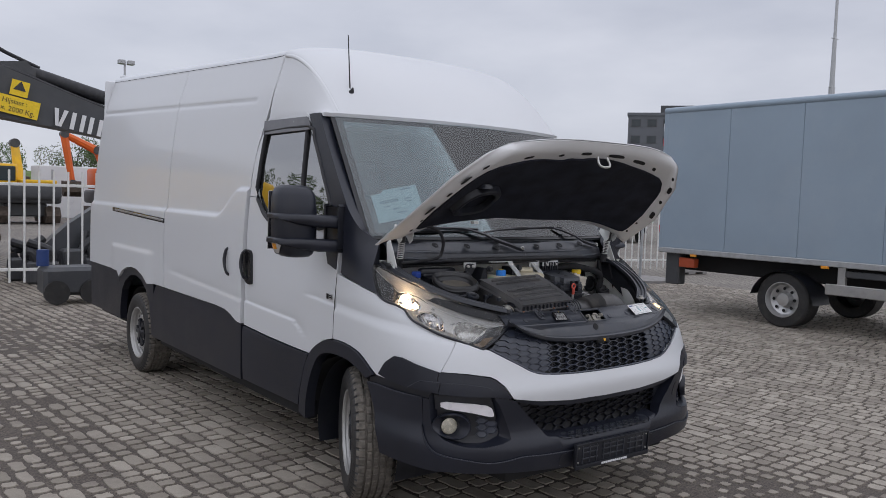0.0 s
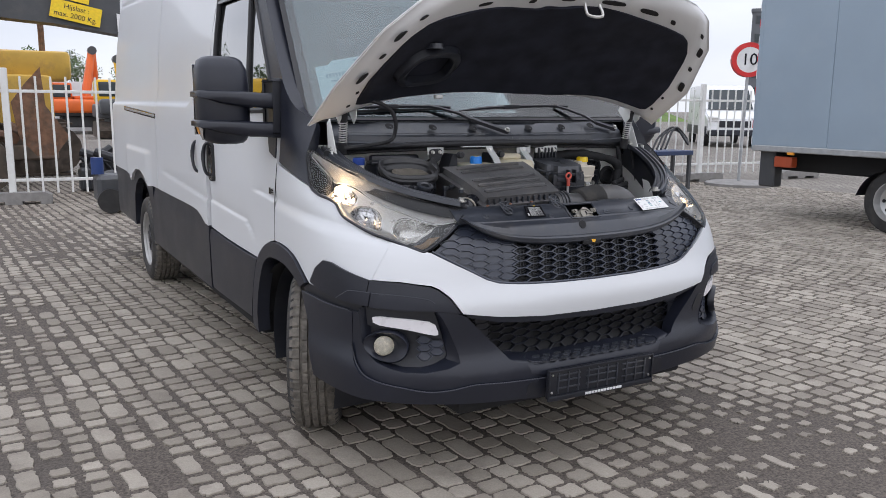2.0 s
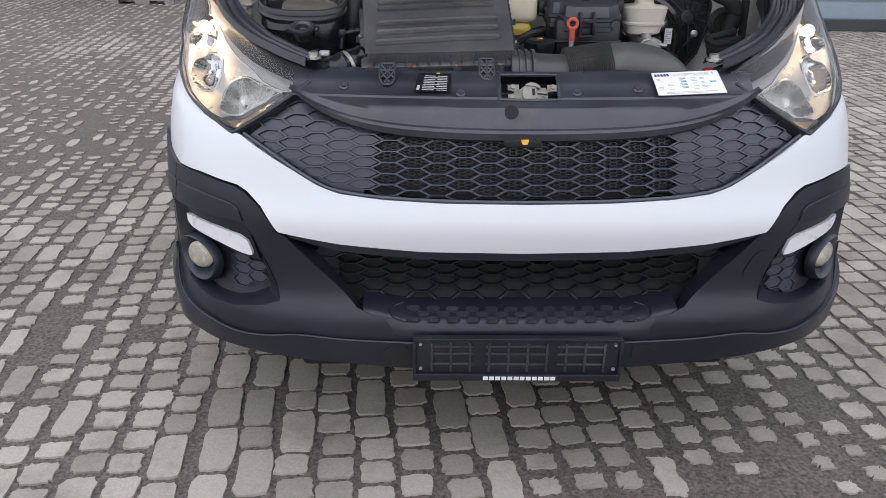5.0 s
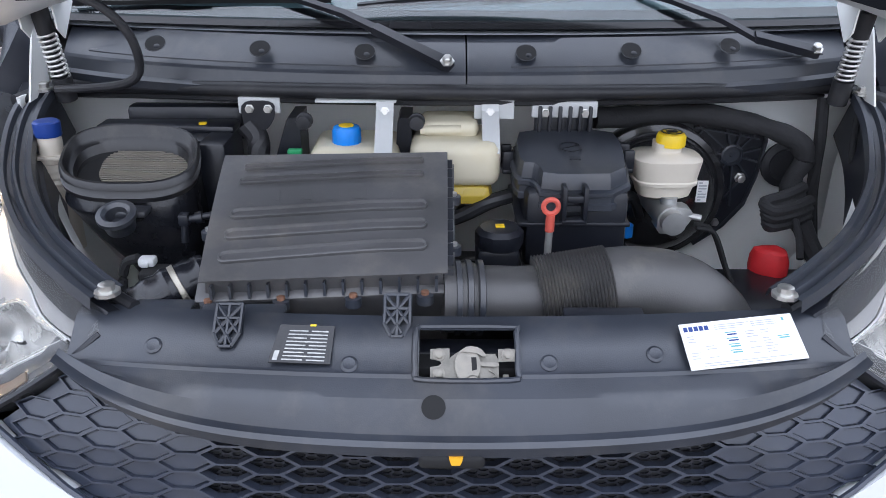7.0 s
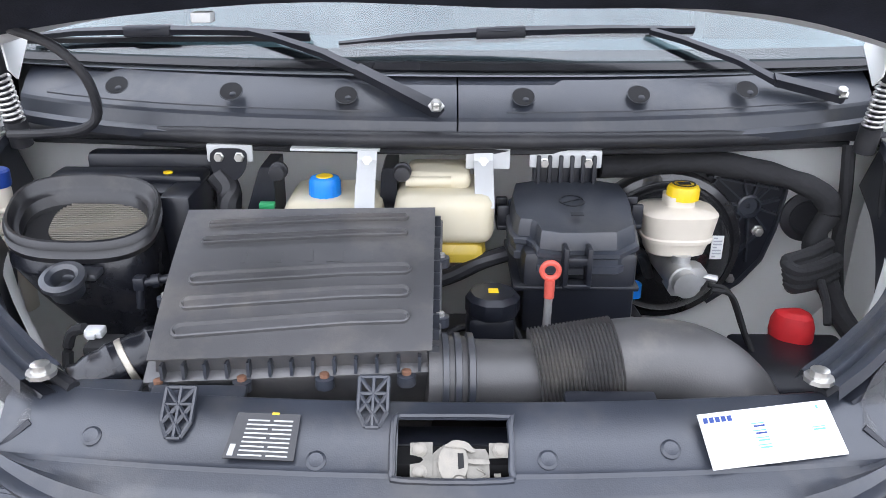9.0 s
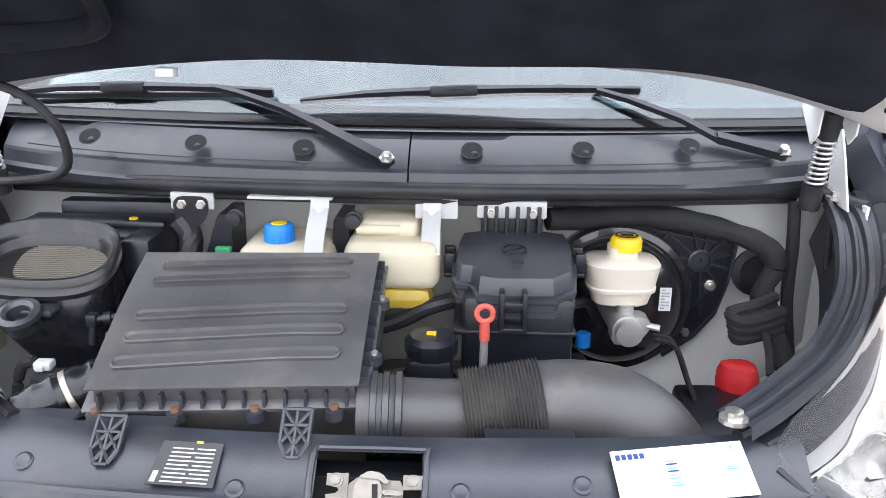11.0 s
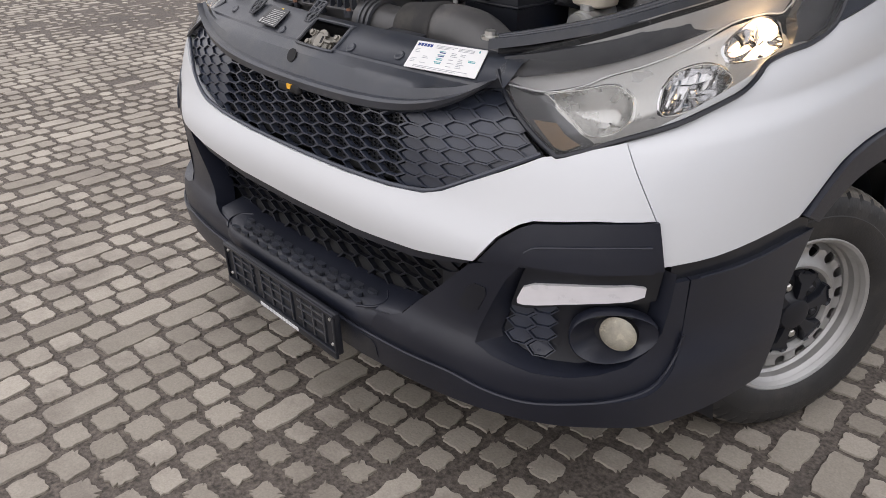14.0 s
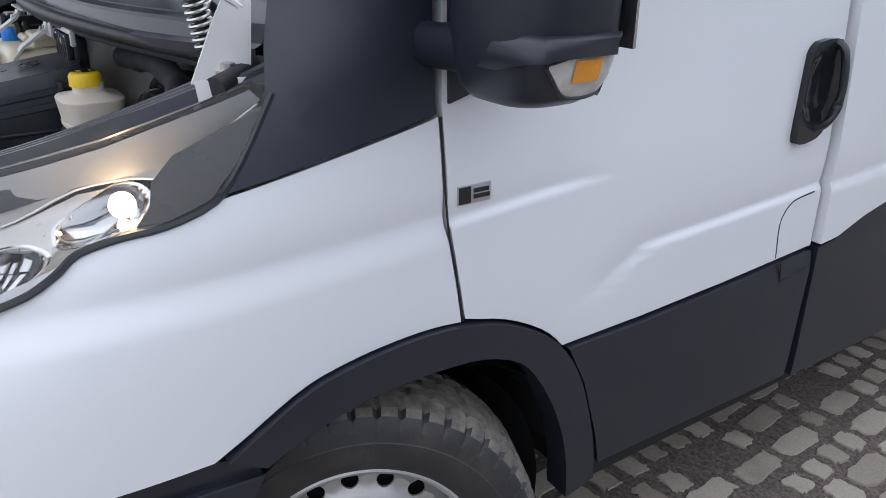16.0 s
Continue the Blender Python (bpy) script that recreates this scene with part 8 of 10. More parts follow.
st = BM()
box(st, (0.488, -0.2065, 1.036), (0.510, -0.2045, 1.082), 0.0, pose(0, 0, 0))
part("sticker", st, PAPER, servo)
stp = BM()
for i in range(7):
    box(stp, (0.491, -0.2075, 1.040 + i * 0.006), (0.498 + 0.009 * (i % 3 > 0), -0.2060, 1.043 + i * 0.006), 0.0)
part("sticker_print", stp, INK, servo)


def stadium(cx, cy, rx, ry, z, p=3.2, n=28):
    out = []
    for i in range(n):
        t = 2 * math.pi * i / n
        c, s = math.cos(t), math.sin(t)
        out.append(Vector((cx + rx * math.copysign(abs(c) ** (2 / p), c), cy + ry * math.copysign(abs(s) ** (2 / p), s), z)))
    return out


rs = BM()
ring_loft(rs, [stadium(0.400, -0.262, *r) for r in ((0.040, 0.030, 1.074), (0.050, 0.040, 1.080), (0.056, 0.046, 1.102), (0.061, 0.051, 1.104), (0.062, 0.052, 1.110), (0.060, 0.050, 1.113), (0.066, 0.055, 1.148), (0.0665, 0.0555, 1.152), (0.064, 0.053, 1.155), (0.030, 0.030, 1.160), (0.026, 0.026, 1.164), (0.026, 0.026, 1.180))])
res = part("brake_fluid_reservoir", rs, MILKY, van, "milky brake fluid reservoir with yellow cap", angle=40)
cap_of("yellow_cap", (0.405, -0.266, 1.174), 0.0265, 0.024, YELLOW_CAP, res, label="yellow screw cap")
em = BM()
lathe(em, [(0.020, 0), (0.020, 0.0012), (0.017, 0.0012), (0.017, 0)], pose(0.405, -0.266, 1.200), 20, False)
box(em, (0.395, -0.272, 1.200), (0.416, -0.260, 1.2012))
part("cap_mark", em, BLACK_GLOSS, res)
mc = BM()
rod(mc, (0.395, -0.20, 1.052), (0.407, -0.325, 1.044), 0.027, None, 20)
rod(mc, (0.407, -0.322, 1.044), (0.408, -0.345, 1.043), 0.0235, None, 14)
slab(mc, rounded([(0.378, 1.018), (0.420, 1.016), (0.444, 1.042), (0.446, 1.062), (0.430, 1.070), (0.385, 1.064)], 1), lambda a, b, d: Vector((a, -0.322 + d, b)), -0.006, 0.030)
rod(mc, (0.405, -0.300, 1.050), (0.405, -0.298, 1.082), 0.0145, 0.017, 14)
rod(mc, (0.440, -0.322, 1.052), (0.462, -0.330, 1.050), 0.0065, None, 8)
mast = part("master_cylinder", mc, ALU, van, "cast aluminium brake master cylinder")
for k in range(2):
    pi = BM()
    tube(pi, [(0.455, -0.33 + k * 0.02, 1.03), (0.49, -0.335 + k * 0.02, 1.02), (0.515, -0.35 + k * 0.015, 0.96), (0.53, -0.40 + k * 0.02, 0.90), (0.50, -0.43, 0.85)], 0.0045, 8)
    part("brake_pipe", pi, DARK, mast)

# ---- wiring loom, battery terminal, filler ----
lm = BM()
tube(lm, [(0.275, -0.165, 1.200), (0.335, -0.150, 1.198), (0.405, -0.150, 1.206), (0.493, -0.150, 1.204), (0.580, -0.155, 1.191), (0.638, -0.180, 1.179), (0.686, -0.185, 1.156), (0.702, -0.190, 1.122), (0.684, -0.195, 1.085), (0.685, -0.205, 1.035), (0.735, -0.20, 0.955)], lambda t: 0.0205 + 0.0016 * math.sin(t * 23) + 0.0010 * math.sin(t * 61 + 1), 12, 10)
loom = part("wiring_loom", lm, TAPE, van, "thick black taped wiring loom", angle=60)
for pts, r in (([(0.672, -0.24, 1.03), (0.63, -0.26, 1.015), (0.615, -0.28, 1.03), (0.64, -0.27, 1.05), (0.68, -0.25, 1.05)], 0.014), ([(0.690, -0.24, 1.02), (0.70, -0.30, 0.97), (0.72, -0.38, 0.93), (0.72, -0.46, 0.90)], 0.020), ([(0.80, -0.17, 1.22), (0.79, -0.20, 1.14), (0.80, -0.22, 1.05), (0.79, -0.24, 0.95)], 0.007), ([(0.745, -0.13, 1.235), (0.745, -0.15, 1.15), (0.74, -0.17, 1.05), (0.745, -0.2, 0.95)], 0.012), ([(0.66, -0.29, 1.03), (0.655, -0.33, 1.01), (0.65, -0.36, 0.98)], 0.007)):
    b2 = BM()
    tube(b2, pts, r, 10)
    part("branch", b2, TAPE, loom)
for k_ in range(3):
    b2 = BM()
    z0 = 1.060 - 0.016 * k_
    tube(b2, [(0.690, -0.235, z0 + 0.02), (0.645, -0.262, z0 + 0.012), (0.598 + 0.006 * k_, -0.280, z0 + 0.004), (0.612, -0.292, z0 - 0.010), (0.66, -0.275, z0 - 0.008), (0.700, -0.255, z0)], 0.0115, 8, 6)
    part("loop", b2, TAPE, loom)
gm = BM()
lathe(gm, [(0.05, 0), (0.05, 0.006), (0.035, 0.010), (0.030, 0.004), (0.0, 0.004)], pose(0.700, -0.104, 1.086, 90), 24)
part("wall_grommet", gm, RUBBER, van, "black rubber grommet")
rc = BM()
ring_loft(rc, [[Vector((0.611 + (x - 0.611) * k_, -0.318 + (y + 0.318) * k_, z)) for x, y in rounded([(0.578, -0.286), (0.640, -0.284), (0.652, -0.310), (0.644, -0.346), (0.622, -0.356), (0.584, -0.338), (0.572, -0.312)], 1)] for k_, z in ((0.88, 0.925), (0.93, 0.940), (0.90, 0.962), (0.76, 0.978), (0.52, 0.983), (0.3, 0.984))])
bmesh.ops.recalc_face_normals(rc, faces=list(rc.faces))
part("terminal_cover", rc, RED, van, "red plastic battery terminal cover")
bk = BM()
box(bk, (0.50, -0.50, 0.80), (0.70, -0.30, 0.935), 0.012)
part("battery_box", bk, TRIM_DARK, van)
wb = BM()
lathe(wb, [(0.030, -0.22), (0.030, -0.17), (0.022, -0.13), (0.0225, -0.10)] + [(0.0235 if i % 2 else 0.0215, -0.10 + i * 0.006) for i in range(9)] + [(0.0225, -0.045), (0.0255, -0.042), (0.0255, -0.034), (0.022, -0.032), (0.022, 0.0), (0.020, 0.01)], pose(-0.762, -0.285, 1.185), 22)
wash = part("washer_filler", wb, MILKY, van, "milky washer filler neck with blue cap")
part("blue_cap", lathe(BM(), [(0.0235, 0.0), (0.0245, 0.003), (0.0245, 0.026), (0.021, 0.029), (0.0, 0.030)], pose(-0.762, -0.285, 1.192), 22), NAVY_CAP, wash, "dark blue flip cap")
wc = BM()
box(wc, (-0.792, -0.312, 1.150), (-0.733, -0.258, 1.158), 0.003)
part("neck_clip", wc, MILKY, wash)
bc = BM()
lathe(bc, [(0.014, 0), (0.014, 0.025), (0.010, 0.028)], pose(0.345, -0.24, 0.975), 12)
part("blue_plug", bc, BLUE_CAP, van, "small blue plug")

# ---- engine below ----
en = BM()
box(en, (-0.42, -0.64, 0.74), (0.36, -0.20, 0.92), 0.03)
eng = part("engine", en, ENGINE, van, "oily dark engine block")
en = BM()
box(en, (-0.03, -0.56, 0.90), (0.34, -0.30, 0.975), 0.02)
part("valve_cover", en, DUSTY, eng, "dusty black engine cover")
en = BM()
lathe(en, [(0.040, 0), (0.042, 0.004), (0.042, 0.026), (0.034, 0.034), (0.0, 0.035)], pose(0.070, -0.468, 1.054), 10)
box(en, (0.030, -0.500, 0.96), (0.105, -0.430, 1.056), 0.012)
oc = part("oil_filler_cap", en, TRIM_DARK, eng, "black oil filler cap")
en = BM()
box(en, (0.063, -0.475, 1.0885), (0.078, -0.462, 1.0905))
part("oil_mark", en, YELLOW_CAP, oc)
en = BM()
tube(en, [(-0.01, -0.47, 1.00), (0.02, -0.45, 1.015), (0.10, -0.43, 1.010), (0.12, -0.46, 0.99)], 0.006, 8)
part("fuel_pipe", en, RUBBER, eng)
for pts, r, mt in (([(0.0, -0.50, 0.985), (0.05, -0.52, 0.99), (0.12, -0.53, 0.985), (0.20, -0.50, 0.97)], 0.012, RUBBER), ([(-0.405, -0.225, 1.20), (-0.385, -0.232, 1.17), (-0.385, -0.25, 1.12), (-0.395, -0.26, 1.02)], 0.022, RUBBER), ([(0.33, -0.25, 0.95), (0.36, -0.35, 0.92), (0.40, -0.45, 0.90), (0.44, -0.50, 0.85)], 0.02, RUBBER), ([(-0.12, -0.345, 1.02), (0.0, -0.33, 1.05), (0.06, -0.33, 1.08), (0.10, -0.32, 1.09)], 0.014, RUBBER), ([(0.31, -0.30, 1.08), (0.35, -0.24, 1.06), (0.38, -0.20, 1.00)], 0.010, RUBBER)):
    b2 = BM()
    tube(b2, pts, r, 10)
    part("bay_hose", b2, mt, eng)

# ---- bonnet hinges, stay cable ----
for sg in (1, -1):
    hx = (0.764 if sg > 0 else 0.778) * sg
    hb = BM()
    slab(hb, [(-0.205, 1.235), (-0.115, 1.240), (-0.105, 1.355), (-0.135, 1.375), (-0.165, 1.32)], lambda a, b, d: Vector((hx + sg * 0.048 + d, a, b)), 0.002, -0.002)
    hinge = part("bonnet_hinge", hb, INNER_WHITE, van, "white steel bonnet hinge with spring")
    hb = BM()
    for dx in (-0.030, 0.036):
        slab(hb, [(-0.215, 1.375), (-0.19, 1.355), (-0.135, 1.415), (-0.15, 1.452), (-0.225, 1.44)], lambda a, b, d: Vector((hx + dx + d, a, b)), 0.0018, -0.0018)
    box(hb, (hx - 0.030, -0.228, 1.432), (hx + 0.036, -0.150, 1.440), 0.001)
    part("upper_bracket", hb, INNER_WHITE, hinge)
    hb = BM()
    coil(hb, (hx, -0.158, 1.275), (hx + 0.004 * sg, -0.176, 1.362), 0.0165, 0.0028, 9)
    part("spring", hb, ZINC, hinge, "steel coil spring")
    hb = BM()
    rod(hb, (hx, -0.150, 1.235), (hx + 0.006 * sg, -0.188, 1.425), 0.010)
    rod(hb, (hx, -0.148, 1.228), (hx, -0.158, 1.276), 0.0195)
    rod(hb, (hx + 0.004 * sg, -0.176, 1.362), (hx + 0.006 * sg, -0.186, 1.41), 0.017)
    part("damper_rod", hb, RUBBER, hinge)
    hb = BM()
    slab(hb, [(-0.19, 1.10), (-0.08, 1.10), (-0.06, 1.245), (-0.21, 1.245)], lambda a, b, d: Vector((sg * 0.845 + d, a, b)), 0.003, -0.003)
    part("hinge_post", hb, INNER_WHITE, hinge)
cb = BM()
tube(cb, [(-0.735, -0.235, 1.452), (-0.70, -0.27, 1.450), (-0.63, -0.28, 1.425), (-0.590, -0.27, 1.375), (-0.585, -0.255, 1.315), (-0.61, -0.25, 1.285), (-0.68, -0.22, 1.268), (-0.78, -0.18, 1.255)], 0.0085, 10, 8)
part("bonnet_cable", cb, RUBBER, van, "black ribbed cable to the bonnet")

# paper in the windscreen
pp = BM()
slab(pp, [(0, 0), (1, 0), (1, 1), (0.28, 1), (0.20, 0.90), (0, 0.90)], lambda a, b, d: screen(-0.89 + a * 0.31, 0.11 + b * 0.25 + a * 0.08, -0.014 + d), 0.0, -0.001)
sheet = part("windscreen_sheet", pp, PAPER, van, "white printed sheet behind the windscreen")
pp = BM()
for i in range(8):
    a = 0.14 + i * 0.05
    slab(pp, [(a, 0.56), (a + 0.034, 0.56), (a + 0.034, 0.66), (a, 0.66)], lambda a, b, d: screen(-0.89 + a * 0.31, 0.11 + b * 0.25 + a * 0.08, -0.0125 + d), 0.0, -0.001)
for a, b, w in ((0.20, 0.44, 0.12), (0.35, 0.33, 0.14), (0.42, 0.20, 0.22), (0.66, 0.60, 0.16), (0.7, 0.5, 0.1), (0.62, 0.90, 0.25)):
    slab(pp, [(a, b), (a + w, b), (a + w, b + 0.035), (a, b + 0.035)], lambda a, b, d: screen(-0.89 + a * 0.31, 0.11 + b * 0.25 + a * 0.08, -0.0125 + d), 0.0, -0.001)
part("print", pp, INK, sheet, smooth=False)


# ---- things round the van ----
FENCE_W = mat("white_painted_fence", (0.74, 0.74, 0.72), 0.45, var=0.04, scale=4, dirt=(0.40, 0.36, 0.30), dirt_amt=0.35, dirt_scale=5)
CONCRETE = mat("grey_concrete", (0.26, 0.25, 0.24), 0.9, var=0.15, scale=8, bump=0.5, bscale=60, dirt=(0.12, 0.11, 0.10), dirt_amt=0.5, dirt_scale=5)
YELLOW = mat("machine_yellow", (0.78, 0.46, 0.01), 0.4, var=0.06, scale=3, dirt=(0.30, 0.20, 0.07), dirt_amt=0.35, dirt_scale=4)
DOZER_Y = mat("dull_machine_yellow", (0.58, 0.36, 0.06), 0.55, var=0.10, scale=3, dirt=(0.22, 0.15, 0.08), dirt_amt=0.6, dirt_scale=4)
MACHINE_GREY = mat("dark_machine_grey", (0.055, 0.058, 0.064), 0.45, var=0.1, scale=3, dirt=(0.14, 0.13, 0.12), dirt_amt=0.3, dirt_scale=4)
BOX_BLUE = mat("grey_blue_truck_panel", (0.27, 0.34, 0.41), 0.42, var=0.04, scale=1.2, dirt=(0.36, 0.40, 0.44), dirt_amt=0.30, dirt_scale=1.5)
WALL_BLUE = mat("blue_grey_cladding", (0.30, 0.36, 0.41), 0.5, var=0.07, scale=2, dirt=(0.20, 0.22, 0.24), dirt_amt=0.35, dirt_scale=3)
ORANGE = mat("orange_paint", (0.70, 0.13, 0.02), 0.45, var=0.08, scale=2)
GREEN = mat("bright_green_paint", (0.16, 0.62, 0.02), 0.35, var=0.05, scale=2)
SIGN_RED = mat("sign_red", (0.62, 0.03, 0.03), 0.45)
SIGN_WHITE = mat("sign_white", (0.75, 0.75, 0.74), 0.45)
GALV = mat("galvanised_steel", (0.42, 0.43, 0.44), 0.5, 0.6, var=0.12, scale=12)
FAR_WHITE = mat("white_vehicle_paint", (0.72, 0.73, 0.74), 0.3, var=0.03, scale=2, coat=0.4)
FAR_GLASS = mat("dark_vehicle_glass", (0.03, 0.04, 0.045), 0.08, var=0.2, scale=1)
BRICK_GREY = mat("dark_grey_facade", (0.13, 0.14, 0.155), 0.8, var=0.08, scale=0.4)
LEAF = mat("leaf_green", (0.06, 0.10, 0.03), 0.8, var=0.5, scale=1.2)
LEAF_2 = mat("olive_leaf", (0.085, 0.11, 0.045), 0.8, var=0.5, scale=1.2)
GRASS = mat("grass_bank", (0.11, 0.17, 0.04), 0.95, var=0.35, scale=0.6)
BARK = mat("bark", (0.10, 0.08, 0.06), 0.9, var=0.3, scale=6)


def B(a, b, bevel=0.0, m=None, seg=1):
    return box(BM(), a, b, bevel, m, seg)


def fence_y(x):
    return 9.52 - 0.118 * x


FA = math.atan(-0.118)
panel_ob = thing("fence_panel", "white painted steel bar fence panel", "fence", "fence panels")
part("post", B((-0.045, -0.045, 0.12), (0.045, 0.045, 1.92), 0.006), FENCE_W, panel_ob)
for z in (0.34, 1.60):
    part("rail", B((0.045, -0.02, z - 0.022), (2.55, 0.02, z + 0.022), 0.005), FENCE_W, panel_ob)
barb = rod(BM(), (0, 0, 0), (0, 0, 1.66), 0.0155, None, 8)
first = part("bar", barb, FENCE_W, panel_ob)
first.location = (0.20, -0.034, 0.15)
for i in range(1, 12):
    b_ = new("bar", first.data)
    b_.parent = panel_ob
    b_.location = (0.20 + i * 0.196, -0.034, 0.15)
foot_ob = thing("concrete_block", "grey concrete block holding the fence post", "concrete block", "fence blocks")
fp = BM()
slab(fp, [(-0.50, 0), (-0.36, 0), (-0.36, 0.05), (-0.10, 0.05), (-0.10, 0), (0.12, 0), (0.12, 0.05), (0.36, 0.05), (0.36, 0), (0.50, 0), (0.50, 0.13), (0.42, 0.17), (-0.42, 0.17), (-0.50, 0.13)], lambda a, b, d: Vector((a, d, b)), -0.13, 0.13)
part("block", fp, CONCRETE, foot_ob, smooth=False)
xs = [-7.01, -4.43, -1.85, 0.73, 7.75, 10.33, 12.91]
for i, x in enumerate(xs):
    m = Matrix.Translation((x, fence_y(x), 0)) @ Matrix.Rotation(FA, 4, "Z")
    f = Matrix.Translation((x, fence_y(x) - 0.02, 0)) @ Matrix.Rotation(FA, 4, "Z")
    if i == 0:
        panel_ob.matrix_world, foot_ob.matrix_world = m, f
    else:
        copy_thing(panel_ob, m)
        copy_thing(foot_ob, f)

# corrugated container wall
shed = thing("storage_container", "blue-grey storage container with ribbed walls", "container")
sh = BM()
prof = []
z = 0.14
while z < 2.55:
    prof += [(0.0, z), (0.0, z + 0.19), (0.035, z + 0.205), (0.035, z + 0.235)]
    z += 0.25
rows = [[(x, 7.62 + y - 0.05 * (x - 5), zz) for y, zz in prof] for x in (3.3, 7.52)]
ring_loft(sh, rows, False, False)
part("front_wall", sh, WALL_BLUE, shed, smooth=False)
part("body", B((3.3, 7.72, 0.12), (7.5, 8.45, 2.60), 0.01), WALL_BLUE, shed)
part("corner_post", B((7.50, 7.44, 0.06), (7.60, 7.60, 2.66), 0.01), WALL_BLUE, shed)
part("corner_post", B((3.24, 7.66, 0.06), (3.32, 7.80, 2.66), 0.01), WALL_BLUE, shed)
part("base_frame", B((3.3, 7.52, 0.0), (7.55, 8.4, 0.15), 0.01), MACHINE_GREY, shed)


def hand_truck(x, y):
    h = thing("hand_truck", "grey tubular hand truck leaning on the container", "hand truck")
    fr = BM()
    tube(fr, [(-0.22, -0.16, 0.15), (-0.21, 0.02, 0.9), (-0.20, 0.10, 1.45), (-0.16, 0.12, 1.50), (0.16, 0.12, 1.50), (0.20, 0.10, 1.45), (0.21, 0.02, 0.9), (0.22, -0.16, 0.15)], 0.016, 8, 5)
    part("frame", fr, GALV, h)
    for z in (0.45, 0.95):
        part("crossbar", rod(BM(), (-0.21, -0.09 + z * 0.12, z), (0.21, -0.09 + z * 0.12, z), 0.012), GALV, h)
    for sx_ in (-1, 1):
        part("handle", tube(BM(), [(sx_ * 0.22, -0.05, 0.85), (sx_ * 0.26, -0.20, 1.02), (sx_ * 0.30, -0.34, 1.10)], 0.016, 8), RUBBER, h)
        wl = part("wheel", lathe(BM(), [(0.05, -0.04), (0.13, -0.045), (0.145, -0.02), (0.145, 0.02), (0.13, 0.045), (0.05, 0.04)], Matrix.Translation((sx_ * 0.30, -0.18, 0.145)) @ Matrix.Rotation(radians(90), 4, "Y"), 24), RUBBER, h)
        part("hub", lathe(BM(), [(0.05, -0.045), (0.03, -0.05), (0.0, -0.05)], Matrix.Translation((sx_ * 0.30, -0.18, 0.145)) @ Matrix.Rotation(radians(90), 4, "Y"), 16), GALV, wl)
    part("axle", rod(BM(), (-0.30, -0.18, 0.145), (0.30, -0.18, 0.145), 0.012), GALV, h)
    h.matrix_world = Matrix.Translation((x, y, 0)) @ Matrix.Rotation(radians(4), 4, "Z")


hand_truck(6.72, 7.36)
plank = thing("white_plank", "white painted plank leaning on the container corner", "plank")
part("plank", B((-0.035, -0.02, 0.0), (0.035, 0.02, 1.55), 0.006), FENCE_W, plank)
plank.matrix_world = Matrix.Translation((7.72, 7.18, 0)) @ pose(0, 0, 0, -9, -3, 0)
trp = thing("tripod", "black folded tripod beside the container", "tripod")
for dx, dy in ((-0.28, -0.1), (0.14, -0.2), (0.05, 0.22)):
    part("leg", rod(BM(), (0, 0, 1.05), (dx, dy, 0.0), 0.014), TRIM_DARK, trp)
part("head", B((-0.06, -0.05, 1.03), (0.06, 0.05, 1.16), 0.02), TRIM_DARK, trp)
trp.matrix_world = Matrix.Translation((7.33, 7.10, 0))
bench = thing("tool_bench", "dark blue work bench with hoses on it", "bench")
part("top", B((-0.45, -0.25, 0.62), (0.45, 0.25, 0.70), 0.01), mat("dark_blue_paint", (0.02, 0.04, 0.11), 0.5), bench)
for dx in (-0.4, 0.4):
    for dy in (-0.2, 0.2):
        part("leg", B((dx - 0.03, dy - 0.03, 0), (dx + 0.03, dy + 0.03, 0.63), 0.004), MACHINE_GREY, bench)
for k in range(4):
    part("hose", tube(BM(), [(-0.4 + k * 0.1, -0.1, 0.73), (-0.1 + k * 0.12, 0.05, 0.95 + 0.05 * k), (0.3 + k * 0.1, 0.1, 1.1 - 0.06 * k), (0.5, -0.05, 0.8)], 0.018, 8), RUBBER, bench)
bench.matrix_world = Matrix.Translation((8.45, 7.35, 0))

# ---- box truck ----
bt = thing("box_truck", "grey-blue box truck with smooth panelled sides", "truck")
BX, BY = 7.0, 4.25
part("cargo_box", B((BX, BY - 6.6, 0.90), (BX + 2.4, BY, 3.06), 0.02), BOX_BLUE, bt)
for k in range(6):
    part("side_panel", B((BX - 0.008, BY - 6.55 + k * 1.085, 0.96), (BX + 0.004, BY - 6.55 + k * 1.085 + 1.078, 2.98), 0.002), BOX_BLUE, bt)
part("roof_rail", rod(BM(), (BX + 0.02, BY - 6.6, 3.02), (BX + 0.02, BY, 3.02), 0.05, None, 12), BOX_BLUE, bt)
part("lower_rail", B((BX - 0.015, BY - 6.6, 0.88), (BX + 0.03, BY, 0.96), 0.01), GALV, bt)
part("corner_rail", B((BX - 0.012, BY - 0.06, 0.90), (BX + 0.05, BY + 0.012, 3.04), 0.01), BOX_BLUE, bt)
for k in range(9):
    part("hazard_stripe", B((BX - 0.004, BY + 0.012, 0.96 + k * 0.22), (BX + 0.10, BY + 0.02, 1.07 + k * 0.22), 0.0), SIGN_RED if k % 2 else SIGN_WHITE, bt)
part("chassis", B((BX + 0.35, BY - 6.4, 0.62), (BX + 2.0, BY - 0.15, 0.90), 0.02), DARK, bt)
part("tail_frame", B((BX + 0.10, BY - 0.30, 0.40), (BX + 0.28, BY - 0.05, 0.90), 0.02), MACHINE_GREY, bt)
part("tail_lamp", B((BX + 0.02, BY - 0.62, 0.68), (BX + 0.14, BY - 0.35, 0.82), 0.01), mat("dull_red_lamp", (0.35, 0.06, 0.02), 0.4), bt)
